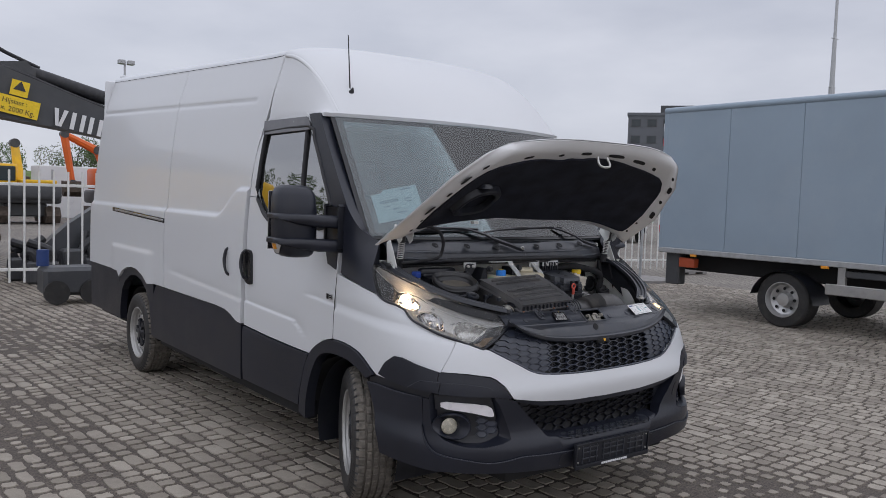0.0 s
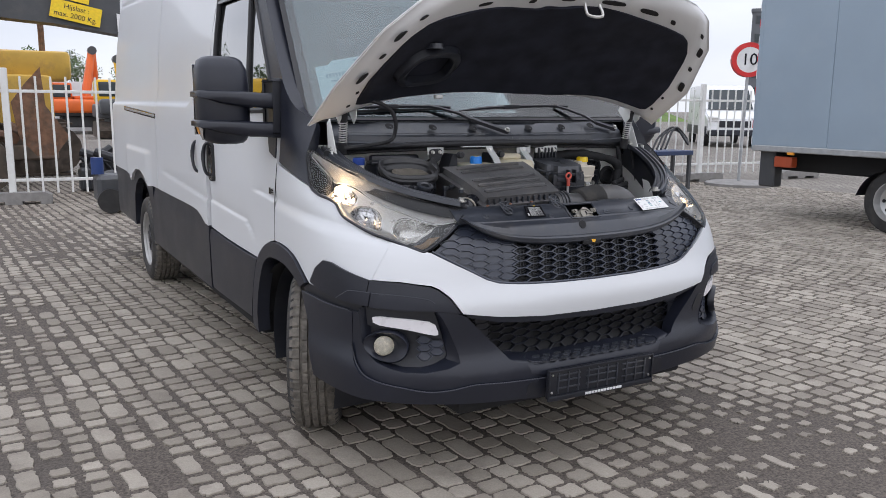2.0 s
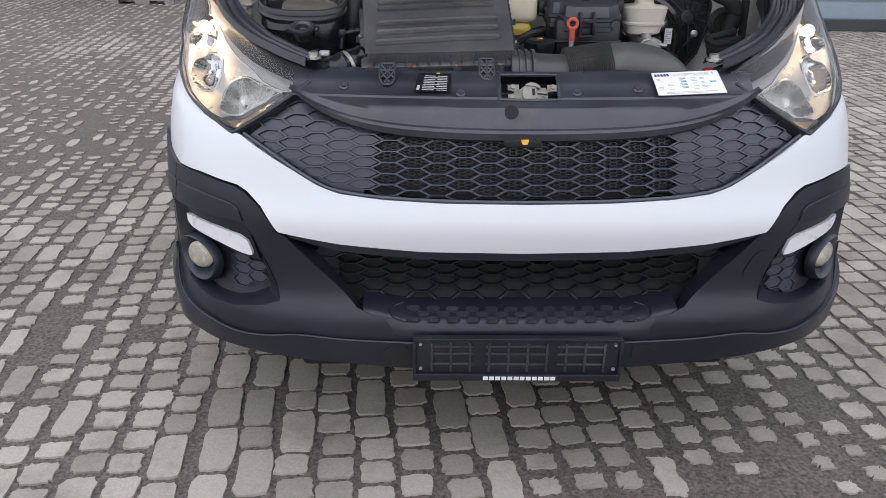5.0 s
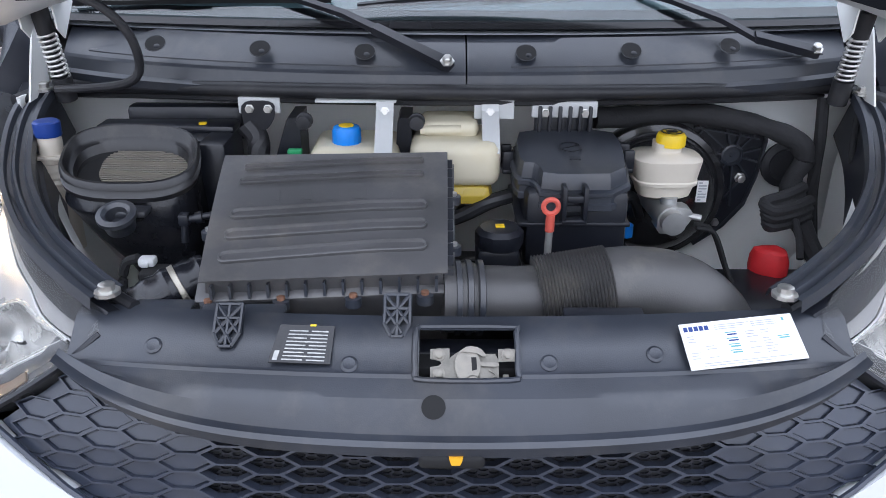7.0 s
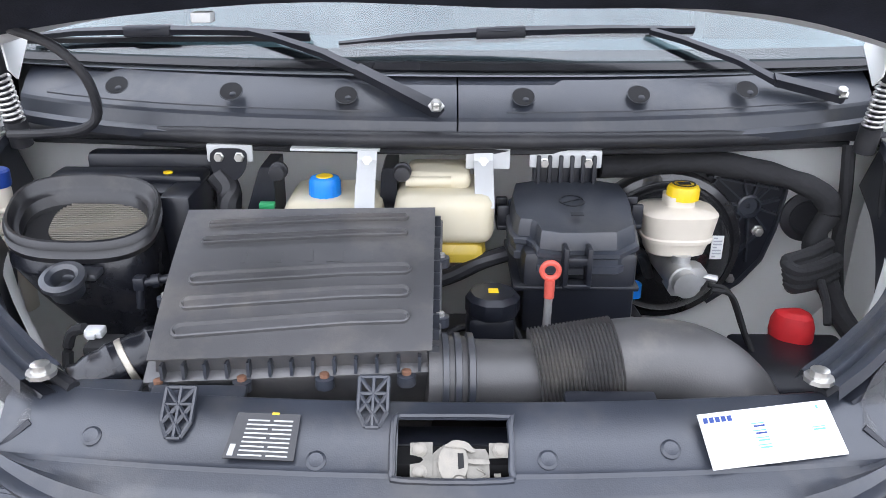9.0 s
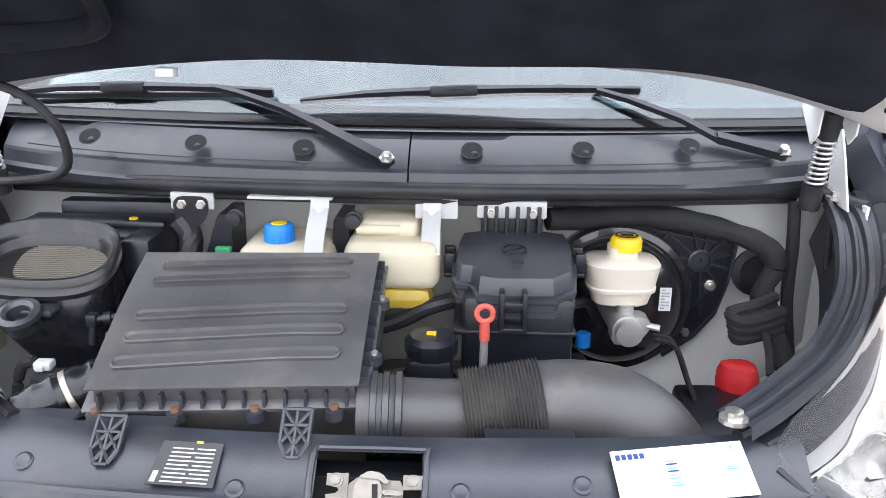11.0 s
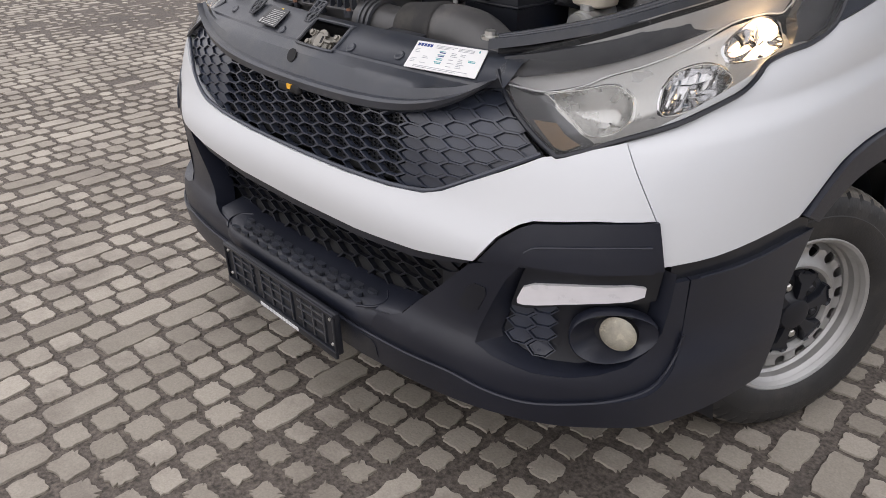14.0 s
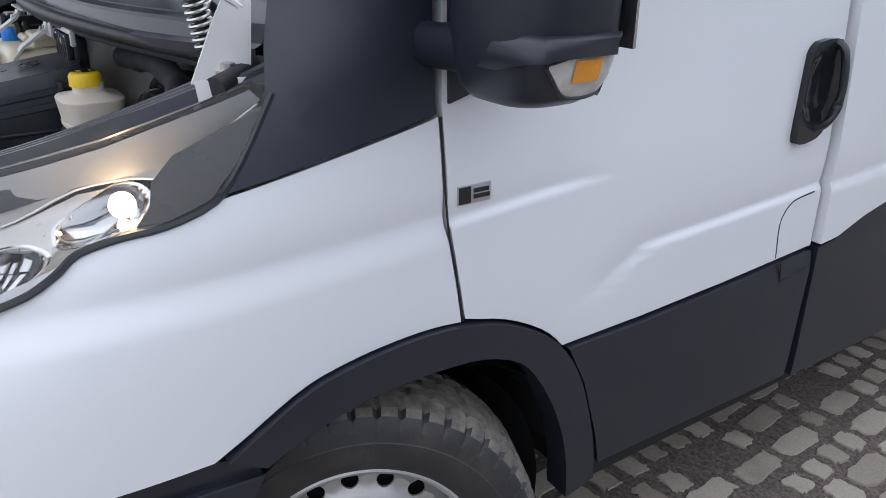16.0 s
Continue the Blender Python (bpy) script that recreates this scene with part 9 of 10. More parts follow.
for yy in (BY - 0.62, BY - 2.6):
    part("marker_lamp", B((BX - 0.02, yy - 0.05, 0.85), (BX + 0.01, yy + 0.05, 0.885), 0.004), AMBER, bt)
for yy in (BY - 2.0,):
    mg = BM()
    pr = [(0.46 * math.cos(t), 0.46 * math.sin(t)) for t in LIN(0.25, math.pi - 0.1, 12)]
    ring_loft(mg, [[(x, yy + a, 0.30 + b) for a, b in pr] for x in (BX + 0.02, BX + 0.45)], False, False)
    part("mudguard", mg, TRIM_DARK, bt)
    for xo in (0.06, 1.95):
        wm = Matrix.Translation((BX + xo + 0.16, yy, 0.375)) @ Matrix.Rotation(radians(-90 if xo < 1 else 90), 4, "Y")
        tw = part("wheel", lathe(BM(), [(0.22, -0.15), (0.35, -0.16), (0.375, -0.13), (0.375, 0.13), (0.35, 0.15), (0.235, 0.15)], wm, 40, False), TYRE, bt)
        part("rim", lathe(BM(), [(0.240, 0.150), (0.240, 0.158), (0.230, 0.158), (0.20, 0.09), (0.11, 0.05), (0.09, 0.09), (0.085, 0.13), (0.0, 0.135)], wm, 32, False), STEEL, tw)
        # black discs on the rim paint the shade in its holes
        hl = BM()
        for i in range(8):
            a = 2 * math.pi * i / 8
            lathe(hl, [(0.022, 0.088), (0.022, 0.094)], wm @ Matrix.Translation((0.148 * math.cos(a), 0.148 * math.sin(a), 0.0)), 12)
        part("rim_hole_shade", hl, DARK, tw)
part("side_guard", B((BX + 0.02, BY - 5.5, 0.52), (BX + 0.06, BY - 2.6, 0.66), 0.01), STEEL, bt)
part("guard_post", B((BX + 0.03, BY - 2.85, 0.55), (BX + 0.08, BY - 2.75, 0.92), 0.005), STEEL, bt)
part("side_guard", B((BX + 0.02, BY - 5.5, 0.76), (BX + 0.06, BY - 2.85, 0.84), 0.01), MACHINE_GREY, bt)
part("cab", B((BX + 0.15, BY - 8.6, 0.45), (BX + 2.2, BY - 6.75, 2.35), 0.15, None, 3), FAR_WHITE, bt)
for xo in (0.06, 1.95):
    wm = Matrix.Translation((BX + xo + 0.16, BY - 7.5, 0.335)) @ Matrix.Rotation(radians(-90 if xo < 1 else 90), 4, "Y")
    part("wheel", lathe(BM(), [(0.20, -0.12), (0.31, -0.13), (0.335, -0.1), (0.335, 0.1), (0.31, 0.13), (0.21, 0.12)], wm, 32), TYRE, bt)

# ---- speed sign ----
sg_ = thing("speed_limit_sign", "round red and white speed limit sign on a pole", "sign")
part("pole", rod(BM(), (0, 0, 0.05), (0.10, 0.05, 2.35), 0.03, None, 12), GALV, sg_)
part("base", lathe(BM(), [(0.62, 0), (0.62, 0.05), (0.55, 0.07), (0.0, 0.08)], None, 32), CONCRETE, sg_)
sm = look((0.10, 0.05, 2.35), (-6.0, -8.0, 2.2))
dv = part("sign_body", lathe(BM(), [(0.31, -0.06), (0.32, -0.04), (0.32, 0.06), (0.31, 0.07), (0.0, 0.07)], sm @ Matrix.Rotation(math.pi, 4, "X"), 36), MACHINE_GREY, sg_)
part("red_ring", lathe(BM(), [(0.318, 0.066), (0.318, 0.074), (0.235, 0.074), (0.235, 0.066)], sm @ Matrix.Rotation(math.pi, 4, "X"), 36, False), SIGN_RED, sg_)
part("white_face", lathe(BM(), [(0.24, 0.071), (0.0, 0.072)], sm @ Matrix.Rotation(math.pi, 4, "X"), 36), SIGN_WHITE, sg_)
part("edge_band", lathe(BM(), [(0.322, -0.055), (0.322, 0.055)], sm @ Matrix.Rotation(math.pi, 4, "X"), 36, False), SIGN_RED, sg_)
tmp_m = sm @ Matrix.Rotation(math.pi, 4, "Y") @ Matrix.Translation((0, 0, 0.078))
num = words("10", 0.30, tmp_m, BLACK_GLOSS, None, "number")
num.parent = sg_
sg_.matrix_world = Matrix.Translation((10.4, 7.35, 0))


# ---- tracked machines ----
def track(name, parent, x0, x1, y0, y1, h):
    """A crawler track with shoes."""
    r = h / 2
    tb = BM()
    pr = []
    for t in LIN(math.pi / 2, 3 * math.pi / 2, 9):
        pr.append((x0 + r + r * 0.9 * math.cos(t), r + r * 0.9 * math.sin(t)))
    for t in LIN(-math.pi / 2, math.pi / 2, 9):
        pr.append((x1 - r + r * 0.9 * math.cos(t), r + r * 0.9 * math.sin(t)))
    slab(tb, pr, lambda a, b, d: Vector((a, d, b)), y0 + 0.05, y1 - 0.05)
    tk = part(name, tb, MUD, parent, "muddy steel crawler track")
    n = int((x1 - x0) / 0.19)
    shoe = B((-0.085, 0, -0.02), (0.085, y1 - y0, 0.02), 0.004)
    box(shoe, (-0.02, 0, 0.02), (0.0, y1 - y0, 0.05))
    first = None
    for i in range(n):
        for z in (h, 0.03):
            m = Matrix.Translation((x0 + 0.3 + i * (x1 - x0 - 0.6) / (n - 1), y0, z if z < 0.1 else z - 0.03 + 0.02 * math.sin(i * 0.7))) @ (Matrix.Rotation(math.pi, 4, "X") @ Matrix.Translation((0, -(y1 - y0), 0)) if z < 0.1 else Matrix())
            if first is None:
                first = part("track_shoe", shoe, MUD, tk)
                o = first
            else:
                o = new("track_shoe", first.data)
                o.parent = tk
            o.matrix_local = m
    for i in range(7):
        part("roller", lathe(BM(), [(0.15, -0.03), (0.16, 0.0), (0.06, 0.03)], Matrix.Translation((x0 + 0.6 + i * (x1 - x0 - 1.2) / 6, y0 + 0.03, 0.20)) @ Matrix.Rotation(radians(90), 4, "X"), 18), MUD, tk)
    part("side_frame", B((x0 + 0.5, y0 - 0.01, 0.33), (x1 - 0.5, y0 + 0.10, 0.62), 0.03), mat("clay_covered_steel", (0.17, 0.135, 0.105), 0.9, var=0.3, scale=3, dirt=(0.20, 0.07, 0.04), dirt_amt=0.7, dirt_scale=3), tk)
    return tk


ex = thing("crawler_excavator", "large yellow and grey crawler excavator with long boom", "excavator")
track("track", ex, -8.6, -1.75, 10.75, 11.45, 0.95)
track("track", ex, -8.6, -1.75, 13.05, 13.75, 0.95)
part("undercarriage", B((-6.5, 11.4, 0.45), (-3.6, 13.1, 1.0), 0.1), MUD, ex)
part("lower_body", B((-7.4, 10.95, 1.05), (-2.95, 13.6, 1.52), 0.06, None, 2), MACHINE_GREY, ex)
part("engine_hood", B((-7.3, 11.0, 1.52), (-4.9, 13.55, 2.35), 0.14, None, 3), YELLOW, ex)
part("side_cover", B((-4.88, 11.0, 1.52), (-2.95, 12.0, 2.30), 0.16, None, 3), YELLOW, ex)
part("cab", B((-4.6, 12.5, 1.5), (-2.9, 13.5, 3.1), 0.12, None, 2), MACHINE_GREY, ex)
part("hood_vent", B((-6.6, 10.985, 1.75), (-6.2, 11.01, 1.95), 0.02), DARK, ex)
part("cover_lock", B((-5.1, 10.985, 1.95), (-4.95, 11.01, 2.10), 0.02), DARK, ex)
part("amber_reflector", B((-3.35, 10.935, 1.40), (-3.15, 10.955, 1.45), 0.0), AMBER, ex)
bars_ = BM()
for i, w in enumerate((0.10, 0.10, 0.10, 0.10, 0.10, 0.10, 0.06)):
    box(bars_, (-5.05 + i * 0.13, 10.93, 1.22), (-5.05 + i * 0.13 + w * 0.8, 10.945, 1.34 if i < 6 else 1.28))
part("model_marking", bars_, INK_WHITE, ex)
part("hand_rail", tube(BM(), [(-3.3, 11.0, 1.5), (-3.2, 10.95, 2.3), (-3.55, 11.0, 2.9), (-3.9, 11.05, 3.0)], 0.03, 8), YELLOW, ex)


def boom_beam(pts, w):
    bm = BM()
    rings = []
    for (x, y, z, h, dx) in pts:
        rings.append([Vector((x - dx * h, y - w, z - h)), Vector((x + dx * h, y - w, z + h)), Vector((x + dx * h, y + w, z + h)), Vector((x - dx * h, y + w, z - h))])
    ring_loft(bm, rings)
    bmesh.ops.recalc_face_normals(bm, faces=list(bm.faces))
    return bm


boom = part("boom", boom_beam([(-4.4, 12.2, 1.75, 0.35, 0.6), (-3.3, 12.2, 2.6, 0.48, 0.5), (-2.3, 12.15, 3.30, 0.46, 0.15), (-0.9, 12.1, 3.16, 0.42, 0.15), (0.75, 12.05, 2.76, 0.25, 0.2), (2.1, 12.0, 2.45, 0.22, 0.2)], 0.26), MACHINE_GREY, ex, "dark grey excavator boom", angle=20)
part("boom_pipe", tube(BM(), [(-2.2, 11.95, 3.82), (-0.9, 11.95, 3.60), (0.6, 11.95, 3.10), (1.9, 11.95, 2.75)], 0.045, 8), RUBBER, ex)
part("boom_hose", tube(BM(), [(-2.0, 12.2, 3.95), (-1.2, 12.2, 4.05), (-0.7, 12.2, 3.85), (-0.2, 12.2, 3.65)], 0.035, 8), RUBBER, ex)
part("stick_cylinder", rod(BM(), (-0.46, 12.1, 3.56), (2.0, 12.05, 2.93), 0.125, None, 16), RUBBER, ex)
part("stick", boom_beam([(1.7, 12.0, 2.75, 0.28, -0.5), (2.4, 12.0, 2.2, 0.36, -0.5), (2.9, 12.0, 1.6, 0.25, -0.4), (3.2, 12.0, 0.9, 0.18, -0.3)], 0.20), MACHINE_GREY, ex, angle=20)
for k in range(3):
    part("stick_hose", tube(BM(), [(1.7, 11.75, 3.0 + 0.1 * k), (2.2, 11.72, 2.9 - 0.2 * k), (2.5, 11.72, 2.2 - 0.1 * k), (2.6 + 0.1 * k, 11.75, 1.5)], 0.03, 8), RUBBER, ex)
part("bucket", lathe(BM(), [(0.55, -0.6), (0.6, 0.6)], Matrix.Translation((2.9, 12.0, 0.6)) @ Matrix.Rotation(radians(90), 4, "X"), 10), MUD, ex)
part("cylinder_lug", slab(BM(), [(-0.95, 3.50), (-0.90, 3.66), (-0.45, 3.72), (-0.30, 3.56), (-0.30, 3.40)], lambda a, b, d: Vector((a, 12.1 + d, b)), -0.15, 0.15), MACHINE_GREY, ex)
part("boom_cylinder", rod(BM(), (-3.4, 11.75, 1.6), (-1.9, 11.8, 3.05), 0.13, None, 14), MACHINE_GREY, ex)
BD = Vector((1.5, -0.05, -0.30)).normalized()
bx_m = Matrix.Translation((-0.64, 11.770, 2.92)) @ Matrix(((BD.x, 0.196, 0, 0), (0, 0, -1, 0), (BD.z, 0.981, 0, 0), (0, 0, 0, 1)))
ylab = part("warning_label", B((-0.42, -0.15, 0.0), (0.36, 0.15, 0.008)), YELLOW_CAP, ex, "yellow load warning label")
ylab.matrix_world = bx_m
yl2 = part("warning_label", B((-0.14, 0.175, 0.0), (0.14, 0.435, 0.008)), YELLOW_CAP, ex, "yellow warning label with triangle")
yl2.matrix_world = bx_m
tri_ = BM()
slab(tri_, [(-0.10, 0.27), (0.10, 0.27), (0.0, 0.43)], lambda a, b, d: Vector((a, b, d)), 0.012, 0.006)
tr_ = part("triangle", tri_, BLACK_GLOSS, ex, smooth=False)
tr_.matrix_world = bx_m
for txt, dy in (("Hijslast :", 0.06), ("max. 2000 Kg.", -0.07)):
    wd = words(txt, 0.115, bx_m @ Matrix.Translation((-0.03, dy, 0.010)), BLACK_GLOSS, None, "label_text")
    wd.parent = ex
lets = BM()
for i in range(5):
    x0 = 0.60 + i * 0.30
    for q in (-1, 1):
        slab(lets, [(x0 + 0.10 + q * 0.115, 0.15), (x0 + 0.10 + q * 0.045, 0.15), (x0 + 0.10 + q * (-0.005 if i == 0 else 0.045), -0.15), (x0 + 0.10 + q * (0.05 if i == 0 else 0.115), -0.15)], lambda a, b, d: Vector((a, b, d)), 0.006 + 0.0005 * (q > 0), 0.0)
lb_ = part("brand_marking", lets, INK_WHITE, ex, smooth=False)
lb_.matrix_world = bx_m

dz = thing("bulldozer", "dirty yellow crawler bulldozer with rusty blade", "bulldozer")
track("track", dz, -4.4, -0.4, 14.6, 15.2, 1.05)
part("body", B((-3.4, 15.0, 0.8), (-0.9, 17.2, 2.0), 0.10, None, 2), DOZER_Y, dz)
part("bonnet", B((-2.1, 15.4, 1.9), (-0.5, 16.8, 2.5), 0.10, None, 2), DOZER_Y, dz)
for x in (-1.75, -1.25):
    part("push_arm", tube(BM(), [(x, 11.95, 0.85), (x - 0.3, 13.4, 0.9), (x - 0.5, 14.9, 1.0)], 0.10, 8), RUST, dz)
part("cab", B((-3.8, 15.2, 1.9), (-2.1, 17.0, 3.35), 0.10, None, 2), DOZER_Y, dz)
part("cab_window", B((-3.55, 15.17, 2.25), (-3.0, 15.22, 3.1), 0.03), FAR_GLASS, dz)
part("cab_window", B((-2.9, 15.17, 2.0), (-2.25, 15.22, 3.15), 0.03), mat("pale_cab_glass", (0.35, 0.50, 0.55), 0.15), dz)
part("exhaust", tube(BM(), [(-1.0, 15.8, 2.5), (-1.0, 15.8, 3.0), (-1.02, 15.8, 3.15), (-1.1, 15.8, 3.25)], 0.06, 10), RUST, dz)
part("sprocket", lathe(BM(), [(0.42, -0.05), (0.45, 0), (0.42, 0.05), (0.2, 0.09), (0.0, 0.10)], Matrix.Translation((-3.3, 14.5, 1.15)) @ Matrix.Rotation(radians(90), 4, "X"), 26), DOZER_Y, dz)
bl_ = BM()
slab(bl_, [(-1.27, 2.03), (-1.23, 1.40), (-0.90, 0.88), (-1.13, 0.57), (-1.42, 0.57), (-1.66, 0.87), (-1.74, 1.45), (-1.52, 1.75)], lambda a, b, d: Vector((a, d + 0.12 * b, b)), 11.7, 11.85)
part("blade", bl_, RUST, dz, "rusty steel dozer blade", smooth=False)
stk = thing("excavator_stick", "dark grey excavator stick lying on the ground", "excavator part")
part("beam", boom_beam([(-0.30, 11.6, 0.36, 0.16, -0.2), (0.2, 11.7, 0.66, 0.26, -0.3), (0.7, 11.8, 1.02, 0.24, -0.3), (1.5, 11.9, 1.45, 0.14, -0.3)], 0.16), MACHINE_GREY, stk, angle=20)
part("pivot", lathe(BM(), [(0.16, -0.2), (0.17, 0.0), (0.16, 0.2), (0.0, 0.2)], Matrix.Translation((-0.32, 11.6, 0.42)) @ Matrix.Rotation(radians(90), 4, "X"), 18), RUBBER, stk)
part("support", B((0.25, 11.6, 0.0), (0.45, 11.9, 0.55), 0.03), MACHINE_GREY, stk)
part("hose", tube(BM(), [(-0.45, 11.4, 0.50), (-0.2, 11.4, 0.22), (0.2, 11.4, 0.20), (0.5, 11.4, 0.62)], 0.025, 8), RUBBER, stk)
clu = thing("machine_parts", "pile of black hydraulic machine parts on pallets", "machine parts")
for k in range(9):
    rr = random.Random(k)
    x, y = -0.9 + rr.uniform(0, 1.6), 10.6 + rr.uniform(0, 0.8)
    part("hydraulic_part", tube(BM(), [(x, y, 0.1), (x + rr.uniform(-0.3, 0.3), y, 0.5), (x + rr.uniform(-0.3, 0.5), y + 0.1, 0.7 + rr.uniform(-0.3, 0.2))], 0.07, 8), RUBBER, clu)
    part("lump", B((x - 0.15, y - 0.1, 0.0), (x + 0.2, y + 0.2, 0.25 + rr.uniform(0, 0.3)), 0.04), MACHINE_GREY, clu)


# ---- far yard ----
def far_van(x, y, yaw, label, s=1.0):
    v = thing("parked_van", label, "van", "far vans")
    bd = BM()
    side_ = [(-2.6, 0.45), (2.5, 0.45), (2.75, 0.6), (2.7, 1.05), (1.75, 1.35), (1.05, 2.25), (0.6, 2.4), (-2.6, 2.4)]
    slab(bd, side_, lambda a, b, d: Vector((a, d, b)), -0.98, 0.98)
    bmesh.ops.bevel(bd, geom=list(bd.edges), offset=0.05, segments=2, affect="EDGES")
    part("body", bd, FAR_WHITE, v)
    part("windscreen", slab(BM(), [(-0.85, 0.02), (0.85, 0.02), (0.75, 0.98), (-0.75, 0.98)], lambda a, b, d: Vector((1.72 - 0.62 * b + d, a, 1.42 + 0.80 * b)), 0.03, -0.02), FAR_GLASS, v, smooth=False)
    for sy_ in (-1, 1):
        part("side_window", slab(BM(), [(0.45, 1.45), (1.45, 1.45), (1.0, 2.1), (0.45, 2.1)], lambda a, b, d: Vector((a, sy_ * (0.99 + d), b)), 0.01, -0.01), FAR_GLASS, v, smooth=False)
        part("cladding", B((-2.5, sy_ * 0.95, 0.42), (2.4, sy_ * 1.0, 0.78), 0.01), TRIM, v)
        for xx in (1.75, -1.75):
            part("wheel", lathe(BM(), [(0.18, -0.11), (0.33, -0.11), (0.34, 0.0), (0.33, 0.11), (0.18, 0.11)], Matrix.Translation((xx, sy_ * 0.88, 0.34)) @ Matrix.Rotation(radians(90), 4, "X"), 24), TYRE, v)
    part("grille", B((2.68, -0.6, 0.75), (2.77, 0.6, 1.0), 0.02), TRIM_DARK, v)
    part("bumper", B((2.6, -0.95, 0.42), (2.80, 0.95, 0.66), 0.04), TRIM, v)
    for sy_ in (-1, 1):
        part("headlight", B((2.45, sy_ * 0.62, 0.98), (2.70, sy_ * 0.92, 1.12), 0.04), LAMP_GREY, v)
    v.matrix_world = Matrix.Translation((x, y, 0)) @ Matrix.Rotation(radians(yaw), 4, "Z")


far_van(24.5, 20.5, 232, "white parked van beyond the fence")
far_van(30.5, 17.0, 232, "white parked van beyond the fence")
far_van(20.0, 26.0, 240, "white parked van beyond the fence")
ft = thing("white_box_truck", "white box truck body beyond the fence", "truck")
part("box", B((-4, -1.25, 1.0), (4, 1.25, 3.9), 0.03), FAR_WHITE, ft)
part("chassis", B((-4, -1.0, 0.5), (4, 1.0, 1.0), 0.03), DARK, ft)
for xx in (-2.5, 2.6):
    part("wheel", lathe(BM(), [(0.2, -1.2), (0.48, -1.2), (0.48, 1.2), (0.2, 1.2)], Matrix.Translation((xx, 0, 0.48)) @ Matrix.Rotation(radians(90), 4, "X"), 24), TYRE, ft)
ft.matrix_world = Matrix.Translation((21.5, 27.5, 0)) @ Matrix.Rotation(radians(-35), 4, "Z")


def cab_truck(x, y, yaw, paint, label):
    v = thing("tractor_unit", label, "truck", "far trucks")
    cb_ = BM()
    slab(cb_, [(-1.1, 0.7), (1.1, 0.7), (1.15, 1.9), (1.05, 2.9), (0.6, 3.3), (-0.5, 3.7), (-1.1, 3.7)], lambda a, b, d: Vector((a, d, b)), -1.22, 1.22)
    bmesh.ops.bevel(cb_, geom=list(cb_.edges), offset=0.08, segments=2, affect="EDGES")
    part("cab", cb_, paint, v)
    part("windscreen", B((1.06, -1.08, 1.95), (1.16, 1.08, 2.75), 0.05), FAR_GLASS, v)
    for sy_ in (-1, 1):
        part("side_window", B((0.1, sy_ * 1.18, 1.95), (0.9, sy_ * 1.235, 2.65), 0.02), FAR_GLASS, v)
        part("mirror", B((1.15, sy_ * 1.30, 1.9), (1.30, sy_ * 1.50, 2.6), 0.04), TRIM, v)
        for xx in (0.1, -3.4):
            part("wheel", lathe(BM(), [(0.0, -0.16), (0.28, -0.15), (0.5, -0.15), (0.51, 0.0), (0.5, 0.15), (0.2, 0.15)], Matrix.Translation((xx, sy_ * 1.05, 0.51)) @ Matrix.Rotation(radians(90), 4, "X"), 26), TYRE, v)
            part("rim", lathe(BM(), [(0.27, 0), (0.27, 0.02), (0.12, 0.06), (0.0, 0.07)], Matrix.Translation((xx, sy_ * 1.20, 0.51)) @ Matrix.Rotation(radians(-90 * sy_), 4, "X"), 20), STEEL, v)
        part("fuel_tank", B((-2.6, sy_ * 0.75, 0.45), (-0.8, sy_ * 1.2, 1.05), 0.08), GALV, v)
    for k in range(4):
        part("grille_bar", B((1.13, -0.95, 1.0 + k * 0.19), (1.18, 0.95, 1.12 + k * 0.19), 0.02), TRIM if paint is FAR_WHITE else paint, v)
    part("bumper", B((0.9, -1.2, 0.35), (1.25, 1.2, 0.85), 0.06), MACHINE_GREY, v)
    part("light_bar", B((0.75, -0.9, 3.28), (0.85, 0.9, 3.42), 0.03), GALV, v)
    part("chassis", B((-4.4, -0.5, 0.6), (0.5, 0.5, 0.95), 0.03), MACHINE_GREY, v)
    v.matrix_world = Matrix.Translation((x, y, 0)) @ Matrix.Rotation(radians(yaw), 4, "Z")


cab_truck(-29.0, 24.9, -62, GREEN, "bright green tractor unit parked in the yard")
cab_truck(-34.6, 27.2, -62, FAR_WHITE, "white tractor unit parked in the yard")
cab_truck(-25.5, 29.5, 200, FAR_WHITE, "white tractor unit parked in the yard")
for i, (x, y, yw) in enumerate(((-24.5, 36.0, 10), (-15.0, 44.0, 160))):
    far_van(x, y, yw, "white parked van on the far yard")
bar_ = thing("road_barrier", "white plastic road barrier with orange end", "barrier")
part("body", B((-0.9, -0.25, 0.0), (0.9, 0.25, 1.0), 0.06), FENCE_W, bar_)
part("orange_end", B((0.9, -0.2, 0.0), (1.05, 0.2, 0.85), 0.04), ORANGE, bar_)
bar_.matrix_world = Matrix.Translation((-27.0, 15.5, 0)) @ Matrix.Rotation(radians(50), 4, "Z")
blk = thing("pallet_block", "weathered wooden pallet with blocks on the paving", "pallet")
part("deck", B((-0.5, -0.4, 0.10), (0.5, 0.4, 0.14), 0.01), mat("weathered_wood", (0.36, 0.31, 0.24), 0.85), blk)
for dx in (-0.4, 0.0, 0.4):
    part("block", B((dx - 0.07, -0.4, 0.0), (dx + 0.07, 0.4, 0.10), 0.005), mat("pallet_wood", (0.33, 0.28, 0.21), 0.85), blk)
blk.matrix_world = Matrix.Translation((-9.6, 10.2, 0))
jk = thing("trailer_jack", "grey steel trailer jack on the paving", "jack")
part("base", B((-0.35, -0.12, 0.0), (0.35, 0.12, 0.09), 0.03), GALV, jk)
